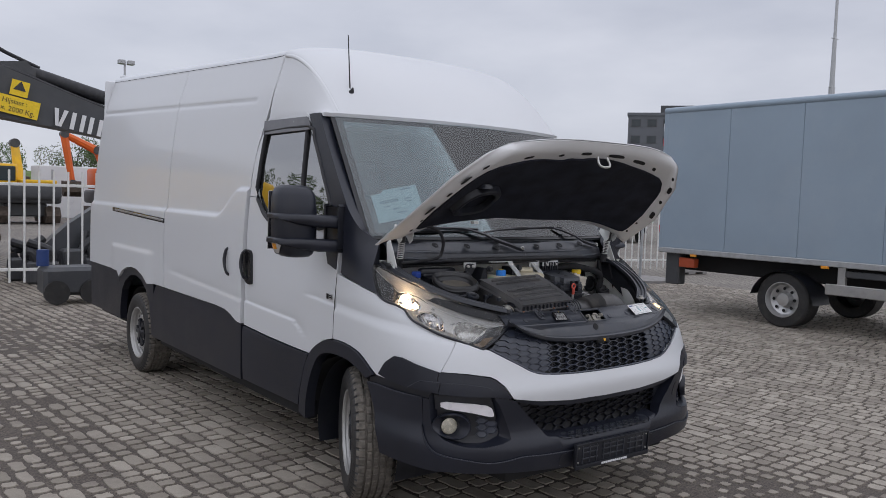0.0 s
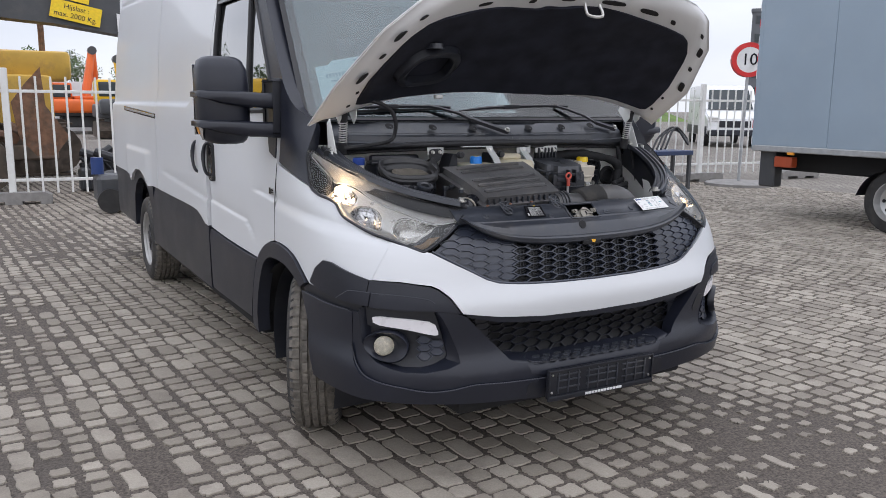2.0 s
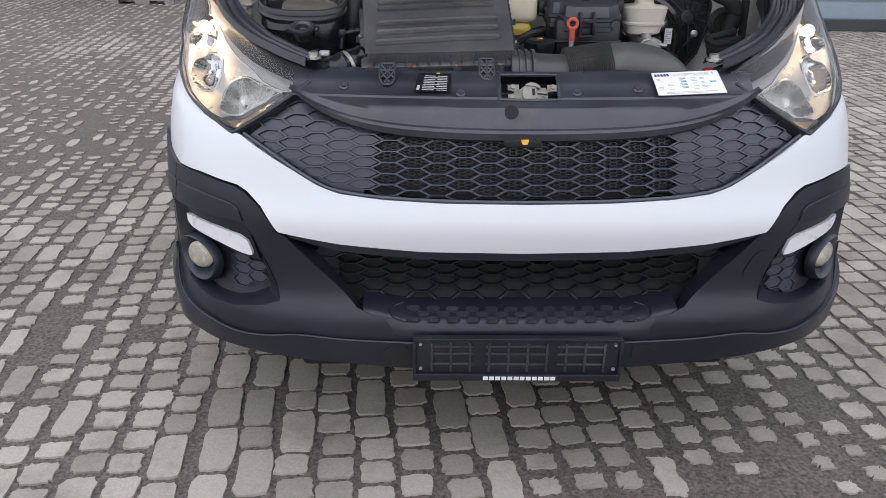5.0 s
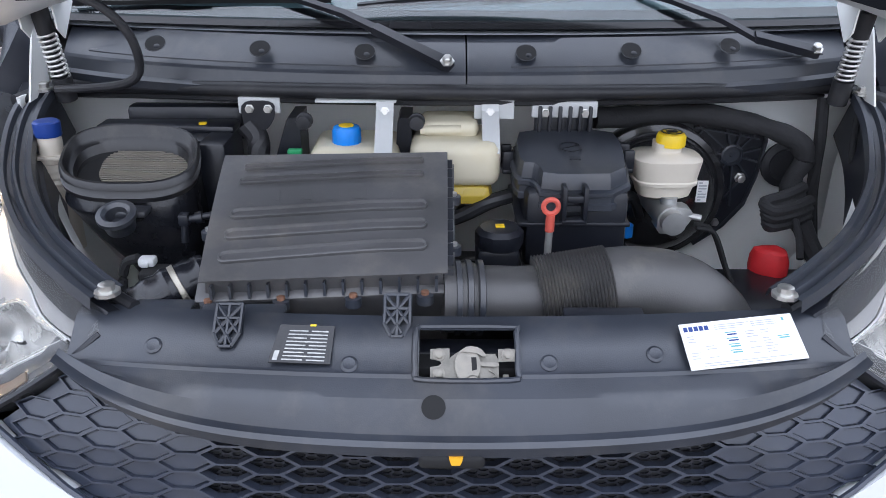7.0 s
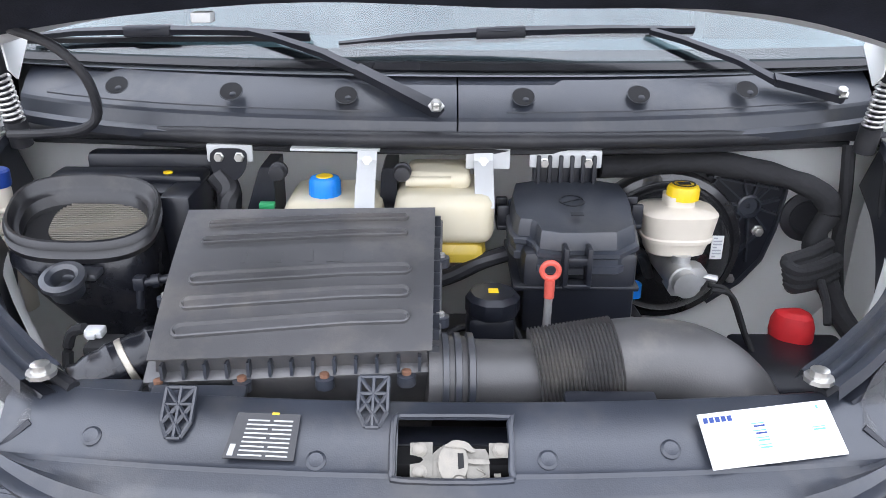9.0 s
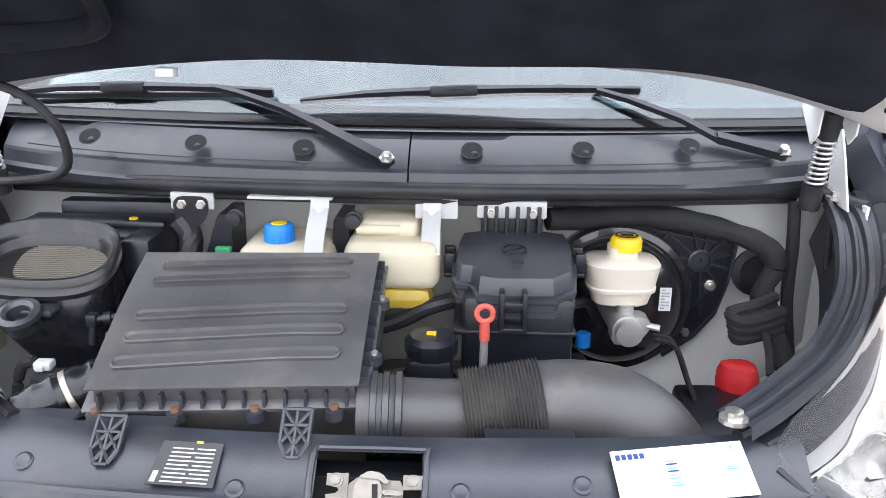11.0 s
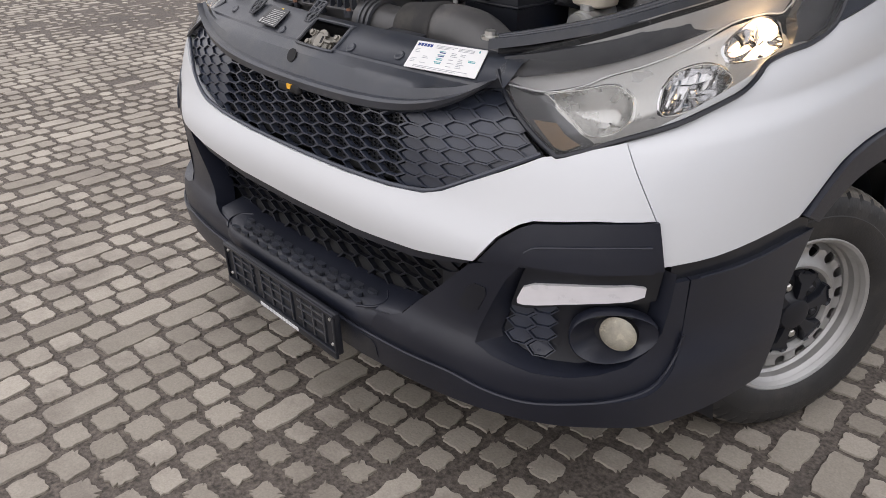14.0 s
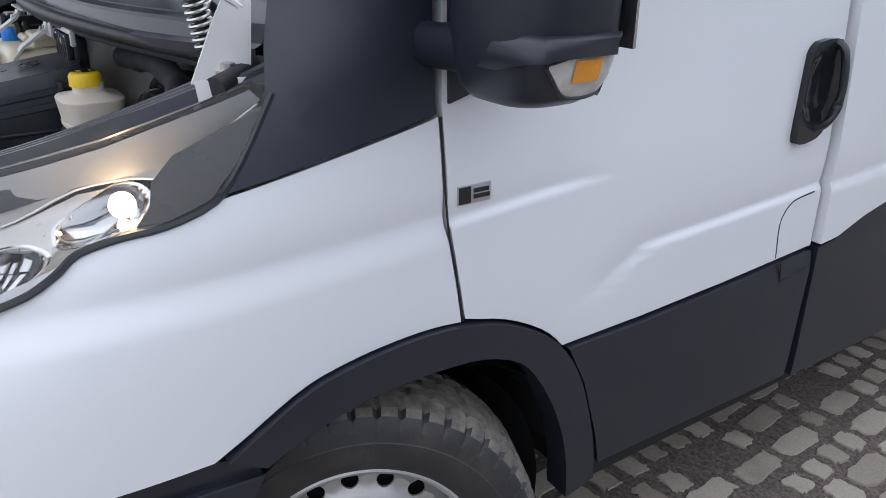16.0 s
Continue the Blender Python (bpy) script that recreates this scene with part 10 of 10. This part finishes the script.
part("post", rod(BM(), (0.1, 0, 0.08), (0.1, 0, 0.55), 0.02), GALV, jk)
part("lever", tube(BM(), [(-0.1, 0, 0.09), (-0.1, 0, 0.42), (-0.22, 0, 0.45)], 0.012, 8), GALV, jk)
jk.matrix_world = Matrix.Translation((2.42, 9.15, 0))
com = thing("plate_compactor", "black small machine with wheels by the fence", "machine")
part("body", B((-0.35, -0.25, 0.12), (0.35, 0.25, 0.50), 0.05), MACHINE_GREY, com)
part("blue_drum", rod(BM(), (-0.3, 0.1, 0.5), (-0.3, 0.1, 0.72), 0.08), mat("blue_drum", (0.02, 0.05, 0.18), 0.5), com)
for sx_ in (-0.2, 0.25):
    part("wheel", lathe(BM(), [(0.05, -0.04), (0.16, -0.04), (0.16, 0.04), (0.05, 0.04)], Matrix.Translation((sx_, -0.27, 0.17)) @ Matrix.Rotation(radians(90), 4, "X"), 20), TYRE, com)
com.matrix_world = Matrix.Translation((-0.55, 8.3, 0))


def small_digger(x, y, paint, hull, label, limbs):
    """A parked excavator seen from behind; limbs are the beams of its arm, from joint to joint."""
    d = thing("small_excavator", label, "excavator", "far excavators")
    for x0 in (-1.25, 0.70):
        tb = BM()
        slab(tb, [(-1.4, 0.35), (-1.15, 0.05), (1.15, 0.05), (1.4, 0.35), (1.15, 0.70), (-1.15, 0.70)], lambda a, b, d_: Vector((x0 + d_, a, b)), 0.0, 0.55)
        part("track", tb, MUD, d, smooth=False)
    part("undercarriage", B((-0.8, -0.9, 0.30), (0.8, 0.9, 0.85), 0.05), MACHINE_GREY, d)
    part("body", B((-1.25, -1.5, 0.85), (1.25, 1.2, 1.45), 0.12, None, 3), MACHINE_GREY, d)
    part("counterweight", B((-1.22, -1.75, 1.0), (1.22, -1.05, 1.65), 0.16, None, 3), hull, d)
    part("engine_hood", B((-0.2, -1.1, 1.65), (1.15, 0.5, 1.82), 0.06, None, 2), paint, d)
    part("cab", B((-1.2, -0.6, 1.50), (-0.25, 0.8, 2.45), 0.10, None, 2), paint, d)
    part("cab_window", B((-1.12, -0.63, 1.75), (-0.33, -0.58, 2.35), 0.03), FAR_GLASS, d)
    for p, q, r in limbs:
        part("arm_beam", rod(BM(), p, q, r, r * 0.75, 8), paint, d, smooth=False)
        part("joint_pin", lathe(BM(), [(r * 0.9, -r), (r * 0.9, r), (0.0, r)], Matrix.Translation(q) @ Matrix.Rotation(radians(90), 4, "X"), 10), MACHINE_GREY, d)
    bk_ = BM()
    e = Vector(limbs[-1][1])
    slab(bk_, [(-0.35, 0.05), (0.30, 0.10), (0.42, -0.35), (0.05, -0.62), (-0.40, -0.40)], lambda a, b, d_: e + Vector((d_, a, b)), -0.4, 0.4)
    part("bucket", bk_, MUD, d, smooth=False)
    d.matrix_world = Matrix.Translation((x, y, 0))


small_digger(3.1, 34.0, YELLOW, MACHINE_GREY, "yellow and grey excavator with its arm upright", [((0.0, 0.4, 1.6), (-0.15, 0.8, 3.35), 0.22), ((-0.15, 0.8, 3.3), (0.05, 1.2, 1.9), 0.16)])
small_digger(1.8, 41.0, ORANGE, ORANGE, "orange excavator with its arm upright", [((0.4, 0.4, 1.6), (0.9, 0.8, 4.1), 0.24), ((0.9, 0.8, 4.1), (1.1, 1.4, 1.7), 0.18)])
small_digger(7.5, 36.0, ORANGE, YELLOW, "orange excavator with its arm folded down", [((-0.2, 0.4, 1.6), (-0.9, 0.2, 3.30), 0.22), ((-0.9, 0.2, 3.30), (-2.35, 0.0, 3.95), 0.20), ((-2.35, 0.0, 3.95), (-2.0, 0.0, 1.75), 0.18)])
for x, y, z1, w, lb in ((7.4, 40.0, 2.6, 5.0, "white container far off"), (2.0, 44.0, 2.6, 4.0, "white container far off"), (-3.0, 42.0, 3.0, 5.0, "white container far off")):
    cn = thing("white_container", lb, "container", "far containers")
    part("wall", B((x - w / 2, y, 0), (x + w / 2, y + 2.4, z1), 0.03), FAR_WHITE, cn)
    part("door_bar", B((x - w / 2 + 0.5, y - 0.03, 0.2), (x - w / 2 + 0.6, y, z1 - 0.2), 0.0), GALV, cn)


def lamp_post(x, y, h, arms):
    lp = thing("light_mast", "tall galvanised light mast", "mast", "light masts")
    part("pole", rod(BM(), (0, 0, 0), (0, 0, h), 0.16, 0.07, 10), GALV, lp)
    for k in range(arms):
        part("floodlight", B((-0.5 + k * 0.7, -0.25, h - 0.2), (0.0 + k * 0.7, 0.25, h + 0.15), 0.05), GALV, lp)
    lp.matrix_world = Matrix.Translation((x, y, 0))


lamp_post(14.9, 62.0, 11.4, 2)
mast = thing("lattice_mast", "tall grey radio mast", "mast")
for z0, z1, r0, r1 in ((0, 12, 0.8, 0.7), (12, 22, 0.6, 0.5), (22, 30, 0.42, 0.32), (30, 44, 0.26, 0.2)):
    part("section", rod(BM(), (0, 0, z0), (0, 0, z1), r0, r1, 10), GALV, mast)
for z in (22, 30):
    part("antenna_arm", rod(BM(), (-1.1, 0, z), (1.1, 0, z + 0.1), 0.07), GALV, mast)
mast.matrix_world = Matrix.Translation((128.9, 65.3, 0))


def office(x, y, yaw, w, d, h, rows_, cols, paint, label):
    o = thing("office_building", label, "building")
    part("wall", B((-w / 2, -d / 2, 0), (w / 2, d / 2, h), 0.0), paint, o)
    part("parapet", B((-w / 2 - 0.2, -d / 2 - 0.2, h), (w / 2 + 0.2, d / 2 + 0.2, h + 0.5), 0.0), paint, o)
    part("roof_plant", B((-w / 6, -d / 4, h + 0.5), (w / 2, d / 4, h + 2.2), 0.0), MACHINE_GREY, o)
    fh = h / rows_
    for r in range(rows_):
        for c in range(cols):
            xx = -w / 2 + (c + 0.5) * w / cols
            wd = part("window", B((xx - 0.8, -d / 2 - 0.08, r * fh + 0.9), (xx + 0.8, -d / 2 + 0.02, r * fh + fh - 0.6), 0.0), MACHINE_GREY, o)
            part("pane", B((xx - 0.68, -d / 2 - 0.11, r * fh + 1.02), (xx + 0.68, -d / 2 - 0.07, r * fh + fh - 0.72), 0.0), FAR_GLASS, wd)
    o.matrix_world = Matrix.Translation((x, y, 0)) @ Matrix.Rotation(radians(yaw), 4, "Z")


office(118.0, 88.0, -52, 16, 16, 17.0, 6, 6, BRICK_GREY, "dark grey office block with square windows")
office(133.0, 58.0, -62, 14, 10, 17.0, 5, 4, mat("pale_cladding", (0.52, 0.54, 0.56), 0.7), "pale industrial building far off")


def tree(x, y, h, seed, leaf):
    """A tapered trunk with limbs and a crown of many small clumps."""
    r = random.Random(seed)
    t = thing("tree", "leafy green tree beyond the yard", "tree", "far trees")
    tb = BM()
    rod(tb, (0, 0, 0), (r.uniform(-0.3, 0.3), 0, h * 0.55), h * 0.035, h * 0.018, 8)
    for k in range(5):
        a = r.uniform(0, 6.28)
        rod(tb, (0, 0, h * r.uniform(0.3, 0.5)), (h * 0.25 * math.cos(a), h * 0.25 * math.sin(a), h * r.uniform(0.6, 0.85)), h * 0.015, h * 0.005, 6)
    part("trunk", tb, BARK, t)
    vs, fs = [], []
    cl_ = [(r.gauss(0, h * 0.17), r.gauss(0, h * 0.17), h * r.uniform(0.38, 0.95), h * r.uniform(0.09, 0.17)) for _ in range(16)]
    for i in range(1500):
        cx, cy, cz, cr = cl_[r.randrange(16)]
        u, v, w = r.gauss(0, 1), r.gauss(0, 1), r.gauss(0, 1)
        n = math.sqrt(u * u + v * v + w * w) or 1
        q = cr * r.uniform(0.6, 1.05) / n
        p = Vector((cx + u * q, cy + v * q, cz + w * q))
        sz = h * r.uniform(0.012, 0.024)
        a = Vector((r.gauss(0, 1), r.gauss(0, 1), r.gauss(0, 1))).normalized() * sz
        b = a.orthogonal().normalized() * sz * 0.6
        o = len(vs)
        vs += [p - a, p + b, p + a, p - b]
        fs.append((o, o + 1, o + 2, o + 3))
    me = bpy.data.meshes.new("crown")
    me.from_pydata([tuple(v) for v in vs], [], fs)
    me.materials.append(leaf)
    c = new("crown", me)
    c.parent = t
    tagged(c, kind="stuff")
    t.matrix_world = Matrix.Translation((x, y, 0))


rt = random.Random(5)
for i in range(26):
    tree(-34 + i * 3.4 + rt.uniform(-1, 1), 84 + rt.uniform(-3, 6), rt.uniform(5.0, 7.5), 100 + i, LEAF if i % 2 else LEAF_2)
for i in range(16):
    tree(-78 + i * 3.2, 44 + i * 2.6 + rt.uniform(-2, 2), rt.uniform(7, 10), 200 + i, LEAF if i % 2 else LEAF_2)
bank = BM()
ring_loft(bank, [[(x, 66, 0), (x, 76, 2.6), (x, 84, 3.0), (x, 120, 3.0)] for x in LIN(-60, 70, 14)], False, False)
bmesh.ops.recalc_face_normals(bank, faces=list(bank.faces))
tagged(link("grass_bank", bank, GRASS, smooth=False), "grassy green bank beyond the yard", "bank", kind="structure")


# ---- yard ----
def ground_mat():
    m = bpy.data.materials.new("dirty_block_paving")
    m.use_nodes = True
    n, l = m.node_tree.nodes, m.node_tree.links
    b = n["Principled BSDF"]
    tc = n.new("ShaderNodeTexCoord")
    mp = n.new("ShaderNodeMapping")
    mp.inputs["Rotation"].default_value = (0, 0, radians(-5 + 90))
    l.new(tc.outputs["Object"], mp.inputs[0])
    br = n.new("ShaderNodeTexBrick")
    br.offset, br.inputs["Scale"].default_value = 0.5, 1.0
    br.inputs["Brick Width"].default_value, br.inputs["Row Height"].default_value, br.inputs["Mortar Size"].default_value = 0.21, 0.11, 0.012
    br.inputs["Color1"].default_value, br.inputs["Color2"].default_value, br.inputs["Mortar"].default_value = (0.31, 0.285, 0.25, 1), (0.25, 0.23, 0.20, 1), (0.075, 0.063, 0.052, 1)
    l.new(mp.outputs[0], br.inputs["Vector"])
    n1 = n.new("ShaderNodeTexNoise")
    n1.inputs["Scale"].default_value, n1.inputs["Detail"].default_value, n1.inputs["Roughness"].default_value = 0.55, 9, 0.62
    l.new(tc.outputs["Object"], n1.inputs["Vector"])
    r1 = n.new("ShaderNodeValToRGB")
    r1.color_ramp.elements[0].position, r1.color_ramp.elements[0].color = 0.40, (0, 0, 0, 1)
    r1.color_ramp.elements[1].position, r1.color_ramp.elements[1].color = 0.62, (0.85, 0.85, 0.85, 1)
    l.new(n1.outputs["Fac"], r1.inputs[0])
    n2 = n.new("ShaderNodeTexNoise")
    n2.inputs["Scale"].default_value, n2.inputs["Detail"].default_value = 60, 6
    l.new(tc.outputs["Object"], n2.inputs["Vector"])
    dr = n.new("ShaderNodeValToRGB")
    dr.color_ramp.elements[0].position, dr.color_ramp.elements[0].color = 0.35, (0.075, 0.062, 0.052, 1)
    dr.color_ramp.elements[1].position, dr.color_ramp.elements[1].color = 0.70, (0.16, 0.135, 0.115, 1)
    l.new(n2.outputs["Fac"], dr.inputs[0])
    # far from the van the stones are only drawn, near it they are built, on plain dirt
    sep = n.new("ShaderNodeSeparateXYZ")
    l.new(tc.outputs["Object"], sep.inputs[0])
    mx = n.new("ShaderNodeMix")
    mx.data_type = "RGBA"
    l.new(r1.outputs[0], mx.inputs[0])
    l.new(br.outputs[0], mx.inputs[6])
    l.new(dr.outputs[0], mx.inputs[7])
    l.new(mx.outputs[2], b.inputs["Base Color"])
    rr = n.new("ShaderNodeMapRange")
    rr.inputs[3].default_value, rr.inputs[4].default_value = 0.95, 0.60
    l.new(r1.outputs[0], rr.inputs[0])
    l.new(rr.outputs[0], b.inputs["Roughness"])
    bp = n.new("ShaderNodeBump")
    bp.inputs["Strength"].default_value, bp.inputs["Distance"].default_value = 0.5, 0.006
    l.new(n2.outputs["Fac"], bp.inputs["Height"])
    l.new(bp.outputs[0], b.inputs["Normal"])
    return m


DIRT = mat("gritty_joint_dirt", (0.108, 0.090, 0.076), 0.92, var=0.55, scale=95.0, bump=1.0, bscale=260, dirt=(0.056, 0.048, 0.042), dirt_amt=0.75, dirt_scale=1.2, rvar=0.12)
PAVE = ground_mat()
g = BM()
R = [(-300, -300), (300, -300), (300, 300), (-300, 300)]
N0, N1 = (-9.0, -6.5), (11.0, 14.0)
o = [g.verts.new((x, y, -0.004)) for x, y in R]
q = [g.verts.new((x, y, -0.004)) for x, y in ((N0[0], N0[1]), (N1[0], N0[1]), (N1[0], N1[1]), (N0[0], N1[1]))]
for i in range(4):
    j = (i + 1) % 4
    g.faces.new((o[i], o[j], q[j], q[i]))
g.faces.new(q)
ground = tagged(link("ground", g, PAVE, smooth=False), "wide yard of worn concrete block paving with dirt-filled joints", "ground", kind="structure")
ground.data.materials.append(DIRT)
ground.data.polygons[4].material_index = 1


# ---- paving stones ----
def stone_mat():
    m = bpy.data.materials.new("worn_concrete_block")
    m.use_nodes = True
    n, l = m.node_tree.nodes, m.node_tree.links
    b = n["Principled BSDF"]
    tc = n.new("ShaderNodeTexCoord")
    oi = n.new("ShaderNodeObjectInfo")
    ge = n.new("ShaderNodeNewGeometry")
    ad = n.new("ShaderNodeMath")
    ad.operation = "ADD"
    l.new(oi.outputs["Random"], ad.inputs[0])
    l.new(ge.outputs["Random Per Island"], ad.inputs[1])
    fr = n.new("ShaderNodeMath")
    fr.operation = "FRACT"
    l.new(ad.outputs[0], fr.inputs[0])
    r = n.new("ShaderNodeValToRGB")
    r.color_ramp.elements[0].position, r.color_ramp.elements[0].color = 0.0, (0.258, 0.228, 0.188, 1)
    r.color_ramp.elements[1].position, r.color_ramp.elements[1].color = 1.0, (0.402, 0.360, 0.304, 1)
    l.new(fr.outputs[0], r.inputs[0])
    n1 = n.new("ShaderNodeTexNoise")
    n1.inputs["Scale"].default_value, n1.inputs["Detail"].default_value, n1.inputs["Roughness"].default_value = 2.2, 9, 0.68
    l.new(ge.outputs["Position"], n1.inputs["Vector"])
    n2 = n.new("ShaderNodeTexNoise")
    n2.inputs["Scale"].default_value, n2.inputs["Detail"].default_value = 170, 4
    l.new(ge.outputs["Position"], n2.inputs["Vector"])
    r1 = n.new("ShaderNodeValToRGB")
    r1.color_ramp.elements[0].position, r1.color_ramp.elements[0].color = 0.48, (0, 0, 0, 1)
    r1.color_ramp.elements[1].position, r1.color_ramp.elements[1].color = 0.70, (0.8, 0.8, 0.8, 1)
    l.new(n1.outputs["Fac"], r1.inputs[0])
    mx = n.new("ShaderNodeMix")
    mx.data_type = "RGBA"
    l.new(r1.outputs[0], mx.inputs[0])
    l.new(r.outputs[0], mx.inputs[6])
    mx.inputs[7].default_value = (0.16, 0.135, 0.115, 1)
    sp = n.new("ShaderNodeMix")
    sp.data_type, sp.blend_type = "RGBA", "MULTIPLY"
    sp.inputs[0].default_value = 0.45
    l.new(mx.outputs[2], sp.inputs[6])
    l.new(n2.outputs["Fac"], sp.inputs[7])
    hs = n.new("ShaderNodeMix")
    hs.data_type, hs.blend_type = "RGBA", "MULTIPLY"
    hs.inputs[0].default_value = 1.0
    hs.inputs[7].default_value = (1.25, 1.25, 1.25, 1)
    l.new(sp.outputs[2], hs.inputs[6])
    l.new(hs.outputs[2], b.inputs["Base Color"])
    b.inputs["Roughness"].default_value = 0.85
    bp = n.new("ShaderNodeBump")
    bp.inputs["Strength"].default_value, bp.inputs["Distance"].default_value = 0.4, 0.003
    l.new(n2.outputs["Fac"], bp.inputs["Height"])
    l.new(bp.outputs[0], b.inputs["Normal"])
    return m


STONE = stone_mat()
rs = random.Random(11)
PITCH, LONG = 0.113, 0.208
TURN_P = radians(5)
ca, sa_ = math.cos(TURN_P), math.sin(TURN_P)


def stone_outline(w, h, worn, count):
    """A block's upper edge, frayed where dirt creeps over it."""
    ex, ey = w / 2, h / 2
    per = count // 4
    base = [(-ex + 2 * ex * k / per, -ey, 0, 1) for k in range(per)] + [(ex, -ey + 2 * ey * k / per, -1, 0) for k in range(per)]
    base += [(ex - 2 * ex * k / per, ey, 0, -1) for k in range(per)] + [(-ex, ey - 2 * ey * k / per, 1, 0) for k in range(per)]
    side = [rs.uniform(0, 1) ** 2 * worn * 0.018 for _ in range(4)]
    pts = []
    for k, (x, y, nx, ny) in enumerate(base):
        deep = side[k // per] * 0.8 + rs.uniform(0, 1) ** 1.3 * (0.003 + 0.010 * worn)
        if k % per == 0:
            q = 0.005 + worn * rs.uniform(0.012, 0.024)
            x, y = x - math.copysign(q, x), y - math.copysign(q, y)
            deep = 0.0
        pts.append((x + nx * deep + rs.uniform(-1, 1) * 0.002, y + ny * deep + rs.uniform(-1, 1) * 0.002))
    return pts


def place(cx, cy):
    return cx * ca - cy * sa_, cx * sa_ + cy * ca


cells = []
ncol = int(24 / PITCH)
for i in range(-ncol, ncol + 1):
    x = i * PITCH
    y = -8.0 + rs.uniform(0, LONG)
    while y < 16:
        short = rs.random() < (0.93 if x > -0.7 and y < -0.5 else (0.6 if (i // 3) % 2 else 0.85))
        ln = LONG * (0.5 if short else 1.0)
        X0, Y0_ = place(x + rs.uniform(-0.010, 0.010), y + ln / 2)
        if N0[0] < X0 < N1[0] and N0[1] < Y0_ < N1[1]:
            cells.append((X0, Y0_, ln))
        y += ln
wear = lambda x, y: 0.24 + 0.46 * ease(0.30, 0.64, 0.5 + 0.5 * noise.noise((x * 0.55, y * 0.40, 3.1))) + 0.25 * noise.noise((x * 2.3, y * 2.3, 8.0)) ** 2 + 0.10 * ease(-1.2, -3.0, x) - 0.40 * ease(0.9, 1.4, x) * ease(-2.0, -1.2, y) + 0.12 * ease(1.9, 2.8, x) + 0.20 * ease(-1.0, -2.0, x) * ease(-0.6, 0.5, y) + 0.48 * ease(-0.60, -1.05, y) * ease(-0.45, 0.1, x) * ease(2.6, 1.4, x)
near_parts, verts, faces = [], [], []
for X0, Y0_, ln in cells:
    w = wear(X0, Y0_)
    if w > 0.55 and rs.random() < (w - 0.55) * 0.55:
        continue
    d2 = math.hypot(X0 - 0.0, Y0_ + 1.6)
    top = 0.0022 + rs.uniform(0.0, 0.0020) - 0.0012 * w
    cnt = 28 if d2 < 3.2 else (20 if d2 < 4.8 else (12 if d2 < 7 else 8))
    gap = rs.uniform(0.009, 0.016) + 0.050 * max(0.0, w - 0.5)
    out = stone_outline(PITCH - gap, ln - gap, min(0.9, w), cnt)
    yaw = TURN_P + rs.uniform(-0.03, 0.03)
    c, s = math.cos(yaw), math.sin(yaw)
    tx, ty = rs.uniform(-0.008, 0.008), rs.uniform(-0.008, 0.008)
    ring = [(x * c - y * s, x * s + y * c) for x, y in out]
    hi = [(x * 0.98, y * 0.98, top + x * tx + y * ty) for x, y in ring]
    lo = [(x, y, -0.006) for x, y in ring]
    near_parts.append((d2, X0, Y0_, hi, lo))
near_parts.sort(key=lambda q: q[0])
for k, (d2, X0, Y0_, hi, lo) in enumerate(near_parts):
    n = len(hi)
    if k < 300:
        me = bpy.data.meshes.new("paving_stone")
        me.from_pydata(hi + lo, [], [tuple(range(n))] + [(q, n + q, n + (q + 1) % n, (q + 1) % n) for q in range(n)])
        me.materials.append(STONE)
        ob = new("paving_stone", me)
        ob.location = (X0, Y0_, 0)
        ob.parent = ground
    else:
        o = len(verts)
        verts += [(x + X0, y + Y0_, z) for x, y, z in hi] + [(x + X0, y + Y0_, z) for x, y, z in lo]
        faces.append(tuple(range(o, o + n)))
        faces += [(o + q, o + n + q, o + n + (q + 1) % n, o + (q + 1) % n) for q in range(n)]
me = bpy.data.meshes.new("paving_stones")
me.from_pydata(verts, [], faces)
me.materials.append(STONE)
rest = new("paving_stones", me)
rest.parent = ground
tagged(rest, kind="stuff")
